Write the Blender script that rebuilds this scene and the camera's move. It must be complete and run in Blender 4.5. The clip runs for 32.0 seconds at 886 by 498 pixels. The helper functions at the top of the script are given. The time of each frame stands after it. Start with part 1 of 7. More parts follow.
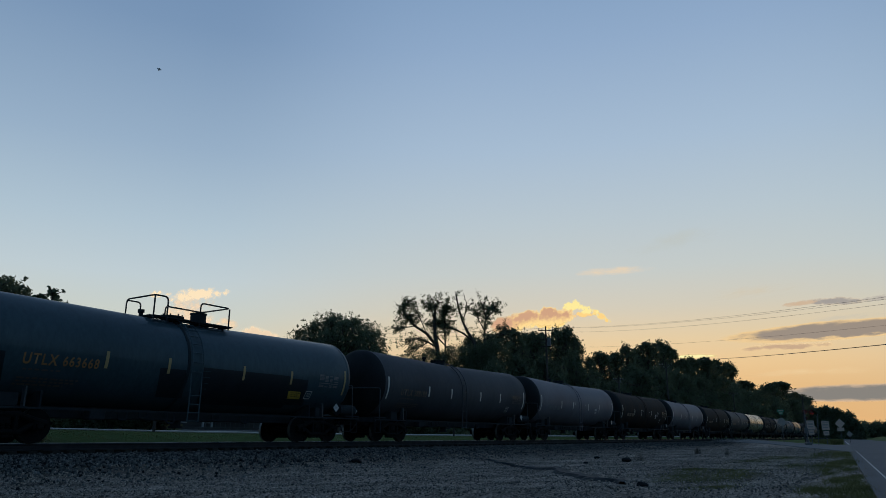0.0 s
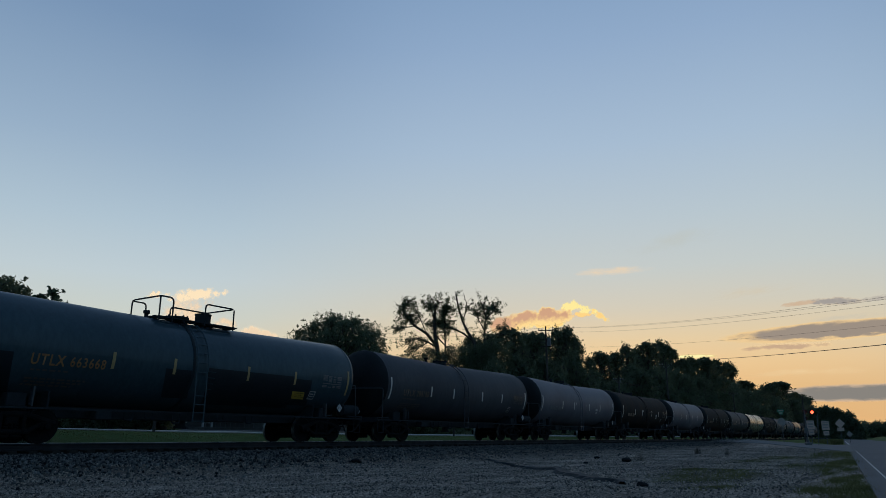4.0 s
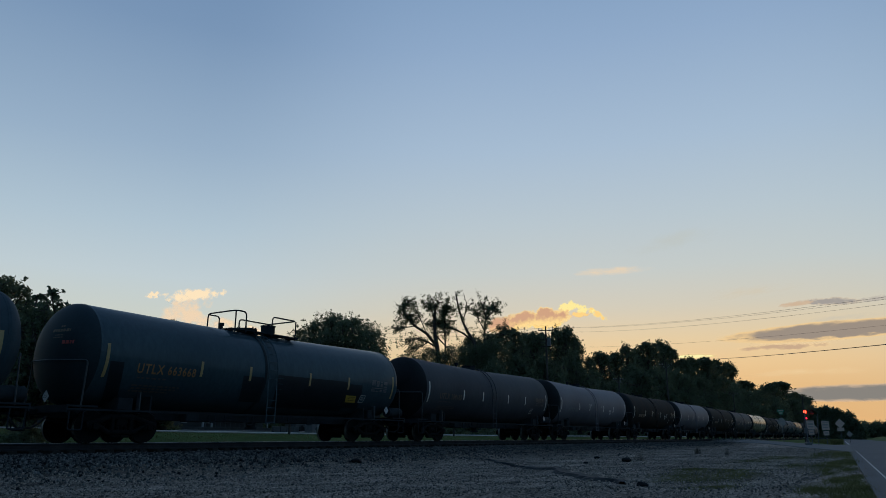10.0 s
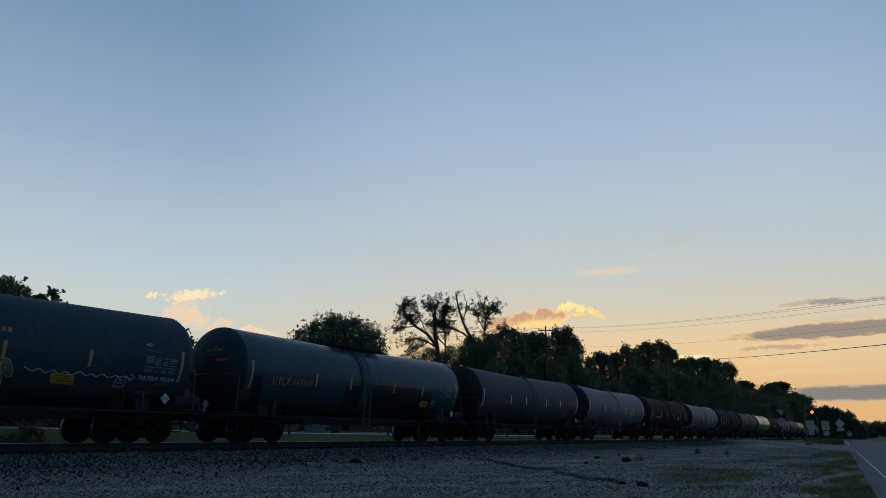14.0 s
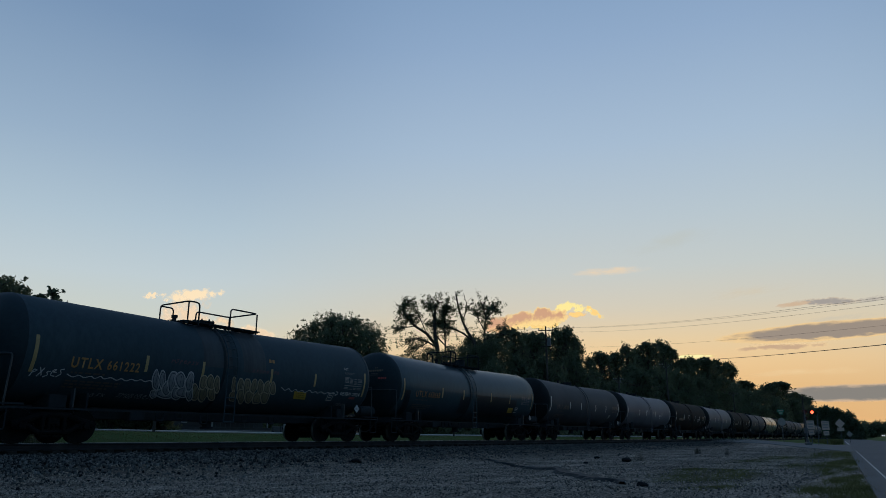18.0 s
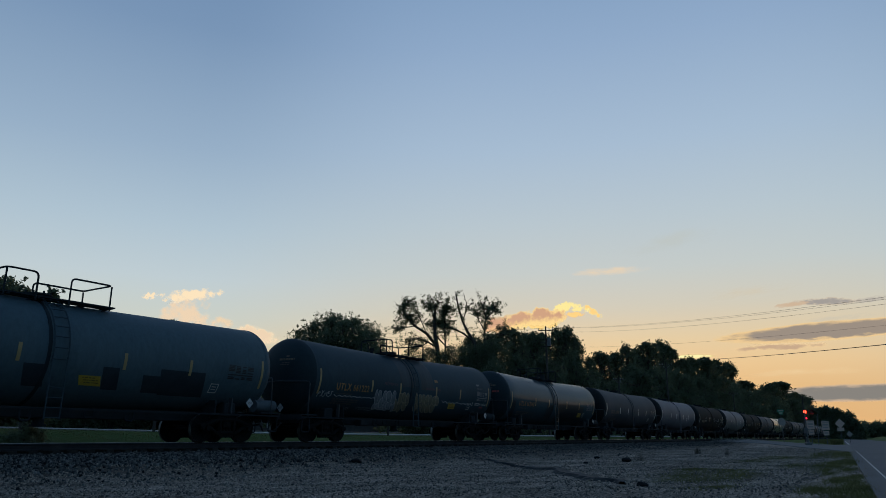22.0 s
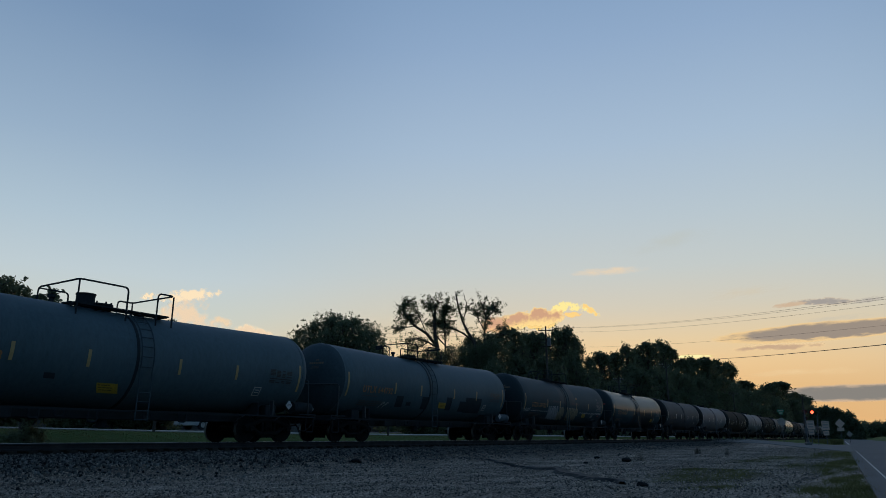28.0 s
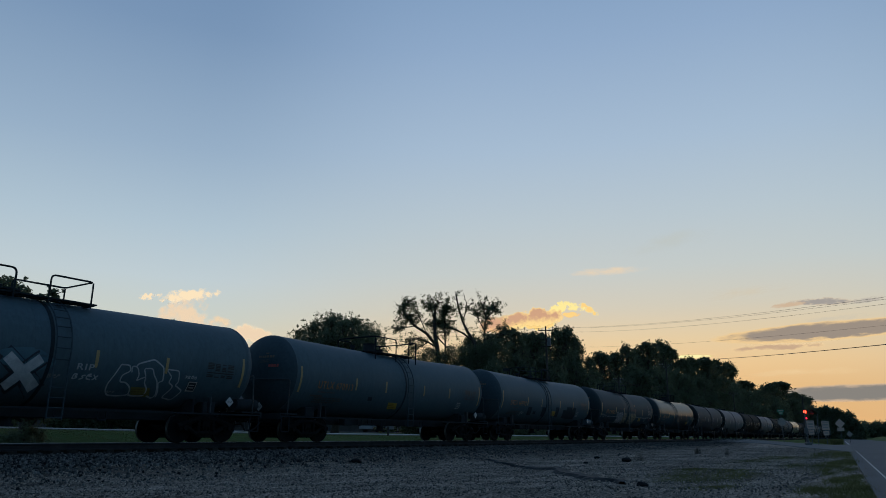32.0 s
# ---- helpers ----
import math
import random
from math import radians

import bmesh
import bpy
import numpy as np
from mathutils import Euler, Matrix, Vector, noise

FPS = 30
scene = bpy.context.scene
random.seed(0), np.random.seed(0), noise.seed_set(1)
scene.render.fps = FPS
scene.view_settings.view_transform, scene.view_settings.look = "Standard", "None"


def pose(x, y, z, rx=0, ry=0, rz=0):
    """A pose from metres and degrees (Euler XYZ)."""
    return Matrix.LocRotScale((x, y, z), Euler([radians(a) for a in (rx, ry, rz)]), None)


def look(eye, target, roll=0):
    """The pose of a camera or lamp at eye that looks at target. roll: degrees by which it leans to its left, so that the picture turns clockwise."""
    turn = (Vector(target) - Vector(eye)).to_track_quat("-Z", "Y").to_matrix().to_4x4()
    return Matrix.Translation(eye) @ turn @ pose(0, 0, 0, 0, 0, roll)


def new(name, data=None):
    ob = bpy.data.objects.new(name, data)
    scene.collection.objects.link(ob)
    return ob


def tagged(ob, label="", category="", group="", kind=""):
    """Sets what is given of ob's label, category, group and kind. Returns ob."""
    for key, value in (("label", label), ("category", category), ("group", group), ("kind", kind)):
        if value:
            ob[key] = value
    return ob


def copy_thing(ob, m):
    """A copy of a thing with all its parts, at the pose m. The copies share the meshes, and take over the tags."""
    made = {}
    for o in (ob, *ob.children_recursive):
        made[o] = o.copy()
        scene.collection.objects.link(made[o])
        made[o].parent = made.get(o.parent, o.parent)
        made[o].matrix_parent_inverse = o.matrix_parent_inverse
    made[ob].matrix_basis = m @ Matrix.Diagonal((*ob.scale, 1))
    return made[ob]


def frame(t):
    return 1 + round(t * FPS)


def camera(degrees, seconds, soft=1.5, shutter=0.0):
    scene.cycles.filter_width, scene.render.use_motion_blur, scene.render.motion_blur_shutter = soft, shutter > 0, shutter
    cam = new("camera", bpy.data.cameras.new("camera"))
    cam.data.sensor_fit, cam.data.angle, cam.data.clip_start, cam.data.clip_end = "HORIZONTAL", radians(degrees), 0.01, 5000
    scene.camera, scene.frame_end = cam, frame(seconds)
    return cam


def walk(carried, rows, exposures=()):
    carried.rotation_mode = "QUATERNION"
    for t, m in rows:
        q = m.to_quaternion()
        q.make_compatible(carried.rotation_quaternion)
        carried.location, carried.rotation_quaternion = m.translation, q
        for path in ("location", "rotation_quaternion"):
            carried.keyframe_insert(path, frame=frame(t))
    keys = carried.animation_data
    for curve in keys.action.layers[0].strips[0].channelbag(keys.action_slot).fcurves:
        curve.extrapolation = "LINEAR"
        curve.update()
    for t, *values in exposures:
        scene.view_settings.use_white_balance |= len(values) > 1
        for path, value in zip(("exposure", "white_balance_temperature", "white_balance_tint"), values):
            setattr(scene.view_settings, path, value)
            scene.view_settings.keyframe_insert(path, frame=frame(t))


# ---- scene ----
cam = camera(64.83, 32.0, soft=0.5)
EYE = Vector((0.0, 0.0, 0.8))
AIM = Vector((0.81617, 0.51546, 0.26107))
walk(cam, [(0.0, look(EYE, EYE + AIM)), (32.0, look(EYE, EYE + AIM))])

# ---- light: sun low behind cloud and trees, clear evening sky ----
GLOW_AZ = 18.0                    # where the afterglow is strongest
BROAD_AZ = 34.0                   # middle of the lighter half of the sky
SUN_AZ, SUN_EL = 22.0, 2.0        # degrees from the track's direction, above the horizon
world = bpy.data.worlds.new("evening_sky")
scene.world = world
world.use_nodes = True
wt = world.node_tree
wt.nodes.clear()


def sky_math(op, a, b=0.0):
    n = wt.nodes.new("ShaderNodeMath")
    n.operation = op
    for i, v in enumerate((a, b)):
        if isinstance(v, (int, float)):
            n.inputs[i].default_value = v
        else:
            wt.links.new(v, n.inputs[i])
    return n.outputs[0]


def sky_ramp(fac, rows):
    """Sky colour by height above the horizon; rows of (degrees, r, g, b as seen)."""
    r = wt.nodes.new("ShaderNodeValToRGB")
    while len(r.color_ramp.elements) < len(rows):
        r.color_ramp.elements.new(0.5)
    for el, (deg, *rgb) in zip(r.color_ramp.elements, rows):
        el.position = deg / 90
        el.color = (*[(c / 255 / 12.92 if c < 11 else ((c / 255 + 0.055) / 1.055) ** 2.4) for c in rgb], 1)
    wt.links.new(fac, r.inputs[0])
    return r.outputs[0]


def sky_mix(fac, a, b):
    m = wt.nodes.new("ShaderNodeMix")
    m.data_type = "RGBA"
    for sock, v in ((m.inputs[0], fac), (m.inputs[6], a), (m.inputs[7], b)):
        if isinstance(v, float):
            sock.default_value = v
        else:
            wt.links.new(v, sock)
    return m.outputs[2]


way = wt.nodes.new("ShaderNodeTexCoord").outputs["Generated"]
sep = wt.nodes.new("ShaderNodeSeparateXYZ")
wt.links.new(way, sep.inputs[0])
height = sky_math("DIVIDE", sky_math("ARCSINE", sky_math("MAXIMUM", sep.outputs[2], 0.0)), math.pi / 2)
flat = sky_math("SQRT", sky_math("ADD", sky_math("POWER", sep.outputs[0], 2.0), sky_math("ADD", sky_math("POWER", sep.outputs[1], 2.0), 1e-5)))
toward = sky_math("DIVIDE", sky_math("ADD", sky_math("MULTIPLY", sep.outputs[0], math.cos(radians(GLOW_AZ))), sky_math("MULTIPLY", sep.outputs[1], math.sin(radians(GLOW_AZ)))), flat)
broad = sky_math("DIVIDE", sky_math("ADD", sky_math("MULTIPLY", sep.outputs[0], math.cos(radians(BROAD_AZ))), sky_math("MULTIPLY", sep.outputs[1], math.sin(radians(BROAD_AZ)))), flat)
west = sky_ramp(height, [(0, 222, 174, 118), (3, 221, 179, 126), (5.5, 230, 196, 147), (7.5, 223, 201, 163), (10, 206, 201, 185), (13, 193, 201, 200), (17, 182, 197, 206), (23, 165, 187, 209), (31, 143, 169, 200), (38, 124, 154, 189), (50, 104, 136, 176), (90, 64, 96, 142)])
beside = sky_ramp(height, [(0, 232, 192, 140), (4, 226, 196, 152), (6.5, 212, 203, 179), (9, 200, 206, 198), (12, 190, 204, 210), (16, 174, 194, 208), (22, 150, 174, 198), (31, 120, 148, 181), (40, 102, 133, 171), (90, 62, 94, 140)])
east = sky_ramp(height, [(0, 98, 130, 146), (6, 102, 136, 160), (15, 102, 141, 172), (30, 94, 133, 170), (55, 80, 117, 158), (90, 64, 98, 143)])


def sky_range(sock, a, b):
    m = wt.nodes.new("ShaderNodeMapRange")
    m.interpolation_type = "SMOOTHSTEP"
    m.inputs["From Min"].default_value, m.inputs["From Max"].default_value = a, b
    wt.links.new(sock, m.inputs[0])
    return m.outputs[0]


dome = sky_mix(sky_range(broad, 0.15, 0.90), east, sky_mix(sky_range(toward, 0.82, 1.0), beside, west))
sky = wt.nodes.new("ShaderNodeTexSky")
sky.sky_type, sky.sun_disc = "NISHITA", False
sky.sun_elevation, sky.sun_rotation = radians(SUN_EL), radians(90 - SUN_AZ)
thin_air = wt.nodes.new("ShaderNodeMix")
thin_air.data_type, thin_air.blend_type = "RGBA", "ADD"
thin_air.inputs[0].default_value = 0.004
wt.links.new(dome, thin_air.inputs[6])
wt.links.new(sky.outputs[0], thin_air.inputs[7])
bg = wt.nodes.new("ShaderNodeBackground")
bg.inputs["Strength"].default_value = 1.0
wo = wt.nodes.new("ShaderNodeOutputWorld")
wt.links.new(thin_air.outputs[2], bg.inputs["Color"])
wt.links.new(bg.outputs[0], wo.inputs["Surface"])

sun_data = bpy.data.lights.new("sun", "SUN")
sun_data.energy, sun_data.angle, sun_data.color = 0.5, radians(4.0), (1.0, 0.62, 0.32)
sun = new("sun", sun_data)
sun.matrix_world = look((0, 0, 60), (-math.cos(radians(SUN_AZ)), -math.sin(radians(SUN_AZ)), 60 - math.tan(radians(SUN_EL))))


# ---- material helpers ----
def ramp2(nt, fac, a, b, lo=0.35, hi=0.65):
    r = nt.nodes.new("ShaderNodeValToRGB")
    r.color_ramp.elements[0].position, r.color_ramp.elements[1].position = lo, hi
    r.color_ramp.elements[0].color, r.color_ramp.elements[1].color = (*a, 1), (*b, 1)
    nt.links.new(fac, r.inputs[0])
    return r.outputs[0]


def noise_node(nt, vec, scale, detail=5.0, rough=0.55):
    n = nt.nodes.new("ShaderNodeTexNoise")
    n.inputs["Scale"].default_value, n.inputs["Detail"].default_value, n.inputs["Roughness"].default_value = scale, detail, rough
    nt.links.new(vec, n.inputs["Vector"])
    return n.outputs["Fac"]


def mixed(nt, kind, fac, a, b):
    m = nt.nodes.new("ShaderNodeMix")
    m.data_type, m.blend_type = "RGBA", kind
    for sock, val in ((m.inputs[0], fac), (m.inputs[6], a), (m.inputs[7], b)):
        if isinstance(val, (int, float)):
            sock.default_value = val
        elif isinstance(val, tuple):
            sock.default_value = (*val, 1)
        else:
            nt.links.new(val, sock)
    return m.outputs[2]


def mat(name, a, b, rough=0.6, metal=0.0, big=0.6, fine=14.0, bump=0.15, stretch=(1, 1, 1), spread=0.25, dist=0.01, coat=0.0, per_object=0.0, spec=0.5):
    """A surface that varies between two colours at a large and a fine scale."""
    m = bpy.data.materials.new(name)
    m.use_nodes = True
    nt = m.node_tree
    p = nt.nodes["Principled BSDF"]
    tc = nt.nodes.new("ShaderNodeTexCoord")
    mp = nt.nodes.new("ShaderNodeMapping")
    mp.inputs["Scale"].default_value = stretch
    nt.links.new(tc.outputs["Object"], mp.inputs[0])
    v = mp.outputs[0]
    n1, n2 = noise_node(nt, v, big), noise_node(nt, v, fine, 8.0, 0.7)
    col = ramp2(nt, n1, a, b, 0.5 - spread, 0.5 + spread)
    col = mixed(nt, "MULTIPLY", 0.6, col, ramp2(nt, n2, (0.55, 0.55, 0.55), (1.15, 1.15, 1.15), 0.3, 0.7))
    if per_object:
        oi = nt.nodes.new("ShaderNodeObjectInfo")
        col = mixed(nt, "MULTIPLY", per_object, col, ramp2(nt, oi.outputs["Random"], (0.6, 0.6, 0.6), (1.3, 1.25, 1.2), 0.0, 1.0))
    nt.links.new(col, p.inputs["Base Color"])
    rr = nt.nodes.new("ShaderNodeMapRange")
    rr.inputs["To Min"].default_value, rr.inputs["To Max"].default_value = max(0.05, rough - 0.14), min(1.0, rough + 0.14)
    nt.links.new(n2, rr.inputs[0])
    nt.links.new(rr.outputs[0], p.inputs["Roughness"])
    p.inputs["Metallic"].default_value = metal
    p.inputs["Coat Weight"].default_value = coat
    p.inputs["Specular IOR Level"].default_value = spec
    if bump:
        bp = nt.nodes.new("ShaderNodeBump")
        bp.inputs["Strength"].default_value, bp.inputs["Distance"].default_value = bump, dist
        nt.links.new(n2, bp.inputs["Height"])
        nt.links.new(bp.outputs[0], p.inputs["Normal"])
    return m


def glow(name, color, strength):
    m = bpy.data.materials.new(name)
    m.use_nodes = True
    p = m.node_tree.nodes["Principled BSDF"]
    p.inputs["Base Color"].default_value = (*color, 1)
    p.inputs["Emission Color"].default_value = (*color, 1)
    p.inputs["Emission Strength"].default_value = strength
    return m


def tank_paint(name, a, b, streak, rough=0.42, streak_amount=0.5, spec=0.5, coat=0.0):
    """Tank paint with grime that runs down the sides from the top."""
    m = mat(name, a, b, rough, 0.0, 0.35, 9.0, 0.05, (1, 1, 0.35))
    nt = m.node_tree
    p = nt.nodes["Principled BSDF"]
    base = p.inputs["Base Color"].links[0].from_socket
    tc = nt.nodes.new("ShaderNodeTexCoord")
    mp = nt.nodes.new("ShaderNodeMapping")
    mp.inputs["Scale"].default_value = (2.2, 0.5, 0.16)
    nt.links.new(tc.outputs["Object"], mp.inputs[0])
    n = noise_node(nt, mp.outputs[0], 1.3, 7.0, 0.62)
    fac = ramp2(nt, n, (0, 0, 0), (streak_amount,) * 3, 0.48, 0.78)
    nt.links.new(mixed(nt, "MIX", fac, base, streak), p.inputs["Base Color"])
    p.inputs["Specular IOR Level"].default_value, p.inputs["Coat Weight"].default_value, p.inputs["Coat Roughness"].default_value = spec, coat, 0.09
    return m


M = {}
M["black_paint"] = tank_paint("black_tank_paint", (0.024, 0.043, 0.054), (0.037, 0.058, 0.070), (0.038, 0.054, 0.063), 0.6, 0.3, 0.10)
M["blue_black"] = tank_paint("blue_black_tank_paint", (0.046, 0.080, 0.096), (0.068, 0.104, 0.121), (0.082, 0.108, 0.120), 0.58, 0.35, 0.16)
M["gloss_black"] = tank_paint("glossy_blue_black_tank_paint", (0.026, 0.049, 0.061), (0.039, 0.067, 0.081), (0.021, 0.038, 0.047), 0.6, 0.4, 0.08, 0.30)
M["brown_black"] = tank_paint("brown_black_tank_paint", (0.042, 0.044, 0.052), (0.070, 0.070, 0.077), (0.032, 0.030, 0.031), 0.65, 0.4, 0.12)
M["grey_paint"] = tank_paint("grey_tank_paint", (0.102, 0.096, 0.110), (0.155, 0.146, 0.163), (0.085, 0.075, 0.078), 0.6, 0.5, 0.16)
M["rust_paint"] = tank_paint("rusty_tank_paint", (0.015, 0.014, 0.015), (0.027, 0.023, 0.021), (0.085, 0.036, 0.018), 0.8, 0.5, 0.08)
M["grey_scuff"] = tank_paint("scuffed_grey_tank_paint", (0.022, 0.03, 0.036), (0.06, 0.068, 0.074), (0.012, 0.016, 0.019), 0.6, 0.8, 0.2)
M["cream_paint"] = tank_paint("cream_tank_paint", (0.14, 0.12, 0.088), (0.20, 0.173, 0.125), (0.08, 0.06, 0.04), 0.28, 0.4)
# paint for the rear heads, with the shade on them put into the colour
M["shaded_head"] = mat("shaded_blue_black_head_paint", (0.029, 0.047, 0.057), (0.043, 0.064, 0.075), 0.65, 0.0, 0.5, 9.0, 0.05, spec=0.12)
M["shaded_head_black"] = mat("shaded_black_head_paint", (0.011, 0.021, 0.026), (0.019, 0.031, 0.037), 0.6, 0.0, 0.5, 9.0, 0.05, spec=0.14)
M["tank_grey"] = mat("grey_blue_reservoir_paint", (0.05, 0.068, 0.08), (0.08, 0.10, 0.115), 0.6, 0.0, 1.0, 12.0, 0.1, spec=0.2)
M["head_black"] = mat("near_black_head", (0.008, 0.009, 0.010), (0.018, 0.019, 0.021), 0.7, 0.0, 1.0, 12.0, 0.1, spec=0.1)
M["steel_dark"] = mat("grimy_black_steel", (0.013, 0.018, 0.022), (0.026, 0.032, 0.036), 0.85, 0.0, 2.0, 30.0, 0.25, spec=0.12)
# trucks and wheels near black: shade under the cars put into the colour
M["steel_shaded"] = mat("shaded_cast_steel", (0.004, 0.005, 0.006), (0.009, 0.010, 0.011), 0.9, 0.0, 3.0, 30.0, 0.3, spec=0.1)
M["wheel"] = mat("worn_shaded_wheel_steel", (0.004, 0.005, 0.006), (0.009, 0.010, 0.011), 0.8, 0.0, 4.0, 40.0, 0.15, spec=0.06)
M["tread"] = mat("worn_bright_tread_steel", (0.16, 0.15, 0.14), (0.26, 0.25, 0.24), 0.45, 0.8, 4.0, 40.0, 0.1)
M["rail_side"] = mat("rusty_rail_steel", (0.017, 0.019, 0.023), (0.036, 0.035, 0.036), 0.9, 0.0, 3.0, 40.0, 0.25, spec=0.1)
M["rail_top"] = mat("polished_rail_steel", (0.35, 0.34, 0.33), (0.5, 0.49, 0.48), 0.3, 0.9, 3.0, 40.0, 0.05)
M["tie"] = mat("creosoted_wood", (0.013, 0.013, 0.013), (0.036, 0.033, 0.029), 0.85, 0.0, 3.0, 24.0, 0.5, (0.3, 3, 3), per_object=0.4, spec=0.1)
M["stripe"] = mat("yellow_reflective_tape", (0.281, 0.187, 0.072), (0.374, 0.264, 0.111), 0.5, 0.0, 3.0, 30.0, 0.05)
M["stripe_white"] = mat("white_reflective_tape", (0.5, 0.48, 0.44), (0.65, 0.63, 0.58), 0.4, 0.0, 3.0, 30.0, 0.05)
M["letter"] = mat("faded_orange_lettering", (0.25, 0.115, 0.028), (0.38, 0.19, 0.05), 0.6, 0.0, 5.0, 40.0, 0.0)
M["letter_dull"] = mat("dull_orange_lettering", (0.20, 0.088, 0.026), (0.31, 0.145, 0.042), 0.6, 0.0, 5.0, 40.0, 0.0)
M["letter_faint"] = mat("worn_orange_lettering", (0.07, 0.05, 0.035), (0.13, 0.085, 0.05), 0.6, 0.0, 5.0, 40.0, 0.0)
M["letter_dim"] = mat("dim_brown_lettering", (0.075, 0.052, 0.03), (0.12, 0.082, 0.045), 0.6, 0.0, 5.0, 40.0, 0.0)
M["letter_ghost"] = mat("ghostly_worn_lettering", (0.045, 0.034, 0.028), (0.075, 0.055, 0.042), 0.6, 0.0, 5.0, 40.0, 0.0)
M["letter_white"] = mat("faded_white_lettering", (0.28, 0.27, 0.26), (0.45, 0.44, 0.43), 0.6, 0.0, 5.0, 40.0, 0.0)
M["letter_mid"] = mat("worn_grey_white_lettering", (0.13, 0.13, 0.135), (0.22, 0.22, 0.225), 0.6, 0.0, 5.0, 40.0, 0.0)
M["letter_grey"] = mat("dull_grey_lettering", (0.07, 0.07, 0.075), (0.14, 0.14, 0.145), 0.6, 0.0, 5.0, 40.0, 0.0)
M["letter_red"] = mat("faded_red_lettering", (0.22, 0.03, 0.025), (0.36, 0.05, 0.04), 0.6, 0.0, 5.0, 40.0, 0.0)
M["placard"] = mat("white_placard", (0.3, 0.31, 0.32), (0.42, 0.43, 0.44), 0.5, 0.0, 5.0, 40.0, 0.0)
M["plate_yellow"] = mat("yellow_paint_panel", (0.34, 0.21, 0.02), (0.46, 0.29, 0.03), 0.6, 0.0, 4.0, 30.0, 0.0)
M["plate_dull"] = mat("grimy_yellow_paint_panel", (0.12, 0.095, 0.02), (0.18, 0.14, 0.03), 0.7, 0.0, 4.0, 30.0, 0.0)
M["print_brown"] = mat("worn_dark_print", (0.09, 0.055, 0.015), (0.14, 0.09, 0.02), 0.7, 0.0, 4.0, 30.0, 0.0)
M["touch_up"] = mat("fresh_black_touch_up_paint", (0.004, 0.004, 0.005), (0.009, 0.009, 0.01), 0.35, 0.0, 2.0, 20.0, 0.02)
M["touch_panel"] = mat("blackish_touch_up_paint", (0.008, 0.013, 0.017), (0.014, 0.020, 0.025), 0.5, 0.0, 2.0, 20.0, 0.05, spec=0.14)
M["touch_dull"] = mat("dull_dark_touch_up_paint", (0.018, 0.026, 0.032), (0.030, 0.040, 0.048), 0.7, 0.0, 2.0, 20.0, 0.05, spec=0.08)
M["spray_white"] = mat("white_spray_paint", (0.30, 0.30, 0.31), (0.52, 0.52, 0.52), 0.6, 0.0, 5.0, 40.0, 0.0)
M["spray_fill"] = mat("pale_grey_spray_fill", (0.13, 0.135, 0.15), (0.28, 0.28, 0.30), 0.7, 0.0, 3.0, 30.0, 0.0)
M["spray_yellow"] = mat("ochre_spray_fill", (0.12, 0.095, 0.058), (0.25, 0.195, 0.12), 0.7, 0.0, 3.0, 30.0, 0.0)
M["spray_dark"] = mat("dark_blue_spray_outline", (0.006, 0.008, 0.013), (0.012, 0.016, 0.025), 0.6, 0.0, 3.0, 30.0, 0.0)
M["spray_cyan"] = mat("teal_spray_haze", (0.04, 0.09, 0.12), (0.06, 0.13, 0.16), 0.7, 0.0, 3.0, 30.0, 0.0)
M["spray_sand"] = mat("sandy_spray_rim", (0.32, 0.26, 0.18), (0.46, 0.38, 0.28), 0.7, 0.0, 5.0, 40.0, 0.0)
M["spray_line"] = mat("pale_blue_grey_spray_line", (0.22, 0.24, 0.26), (0.36, 0.38, 0.40), 0.7, 0.0, 6.0, 50.0, 0.0)
M["spray_mauve"] = mat("faded_mauve_spray", (0.05, 0.026, 0.034), (0.085, 0.04, 0.05), 0.7, 0.0, 6.0, 50.0, 0.0)
M["spray_red"] = mat("dull_red_spray_paint", (0.13, 0.025, 0.03), (0.22, 0.04, 0.04), 0.6, 0.0, 3.0, 30.0, 0.0)
M["pole_wood"] = mat("weathered_pole_wood", (0.03, 0.024, 0.019), (0.065, 0.052, 0.042), 0.9, 0.0, 2.0, 20.0, 0.4, (3, 3, 0.3))
M["galv"] = mat("galvanised_steel", (0.30, 0.30, 0.30), (0.45, 0.45, 0.45), 0.5, 0.6, 6.0, 40.0, 0.05)
M["sign_white"] = mat("white_sign_sheet", (0.40, 0.28, 0.225), (0.49, 0.345, 0.275), 0.6, 0.0, 3.0, 30.0, 0.0)
M["sign_back"] = mat("bare_aluminium_sign_back", (0.20, 0.18, 0.165), (0.28, 0.25, 0.225), 0.6, 0.0, 3.0, 30.0, 0.0)
M["sign_green"] = mat("green_sign_sheet", (0.02, 0.16, 0.09), (0.03, 0.22, 0.12), 0.5, 0.0, 3.0, 30.0, 0.0)
M["sign_orange"] = mat("orange_tan_sign_sheet", (0.44, 0.30, 0.245), (0.53, 0.365, 0.30), 0.6, 0.0, 3.0, 30.0, 0.0)
M["hood_black"] = mat("matt_black_hood", (0.008, 0.008, 0.008), (0.015, 0.015, 0.015), 0.8, 0.0, 3.0, 30.0, 0.0)
M["red_lamp"] = glow("lit_red_lens", (1.0, 0.05, 0.022), 8.0)
M["red_lamp_low"] = glow("lit_dim_red_lens", (1.0, 0.02, 0.06), 1.6)
M["headlight"] = glow("lit_white_headlight", (1.0, 0.95, 0.85), 14.0)
M["red_dark"] = mat("unlit_red_lens", (0.006, 0.003, 0.003), (0.010, 0.004, 0.004), 0.6, 0.0, 3.0, 30.0, 0.0)
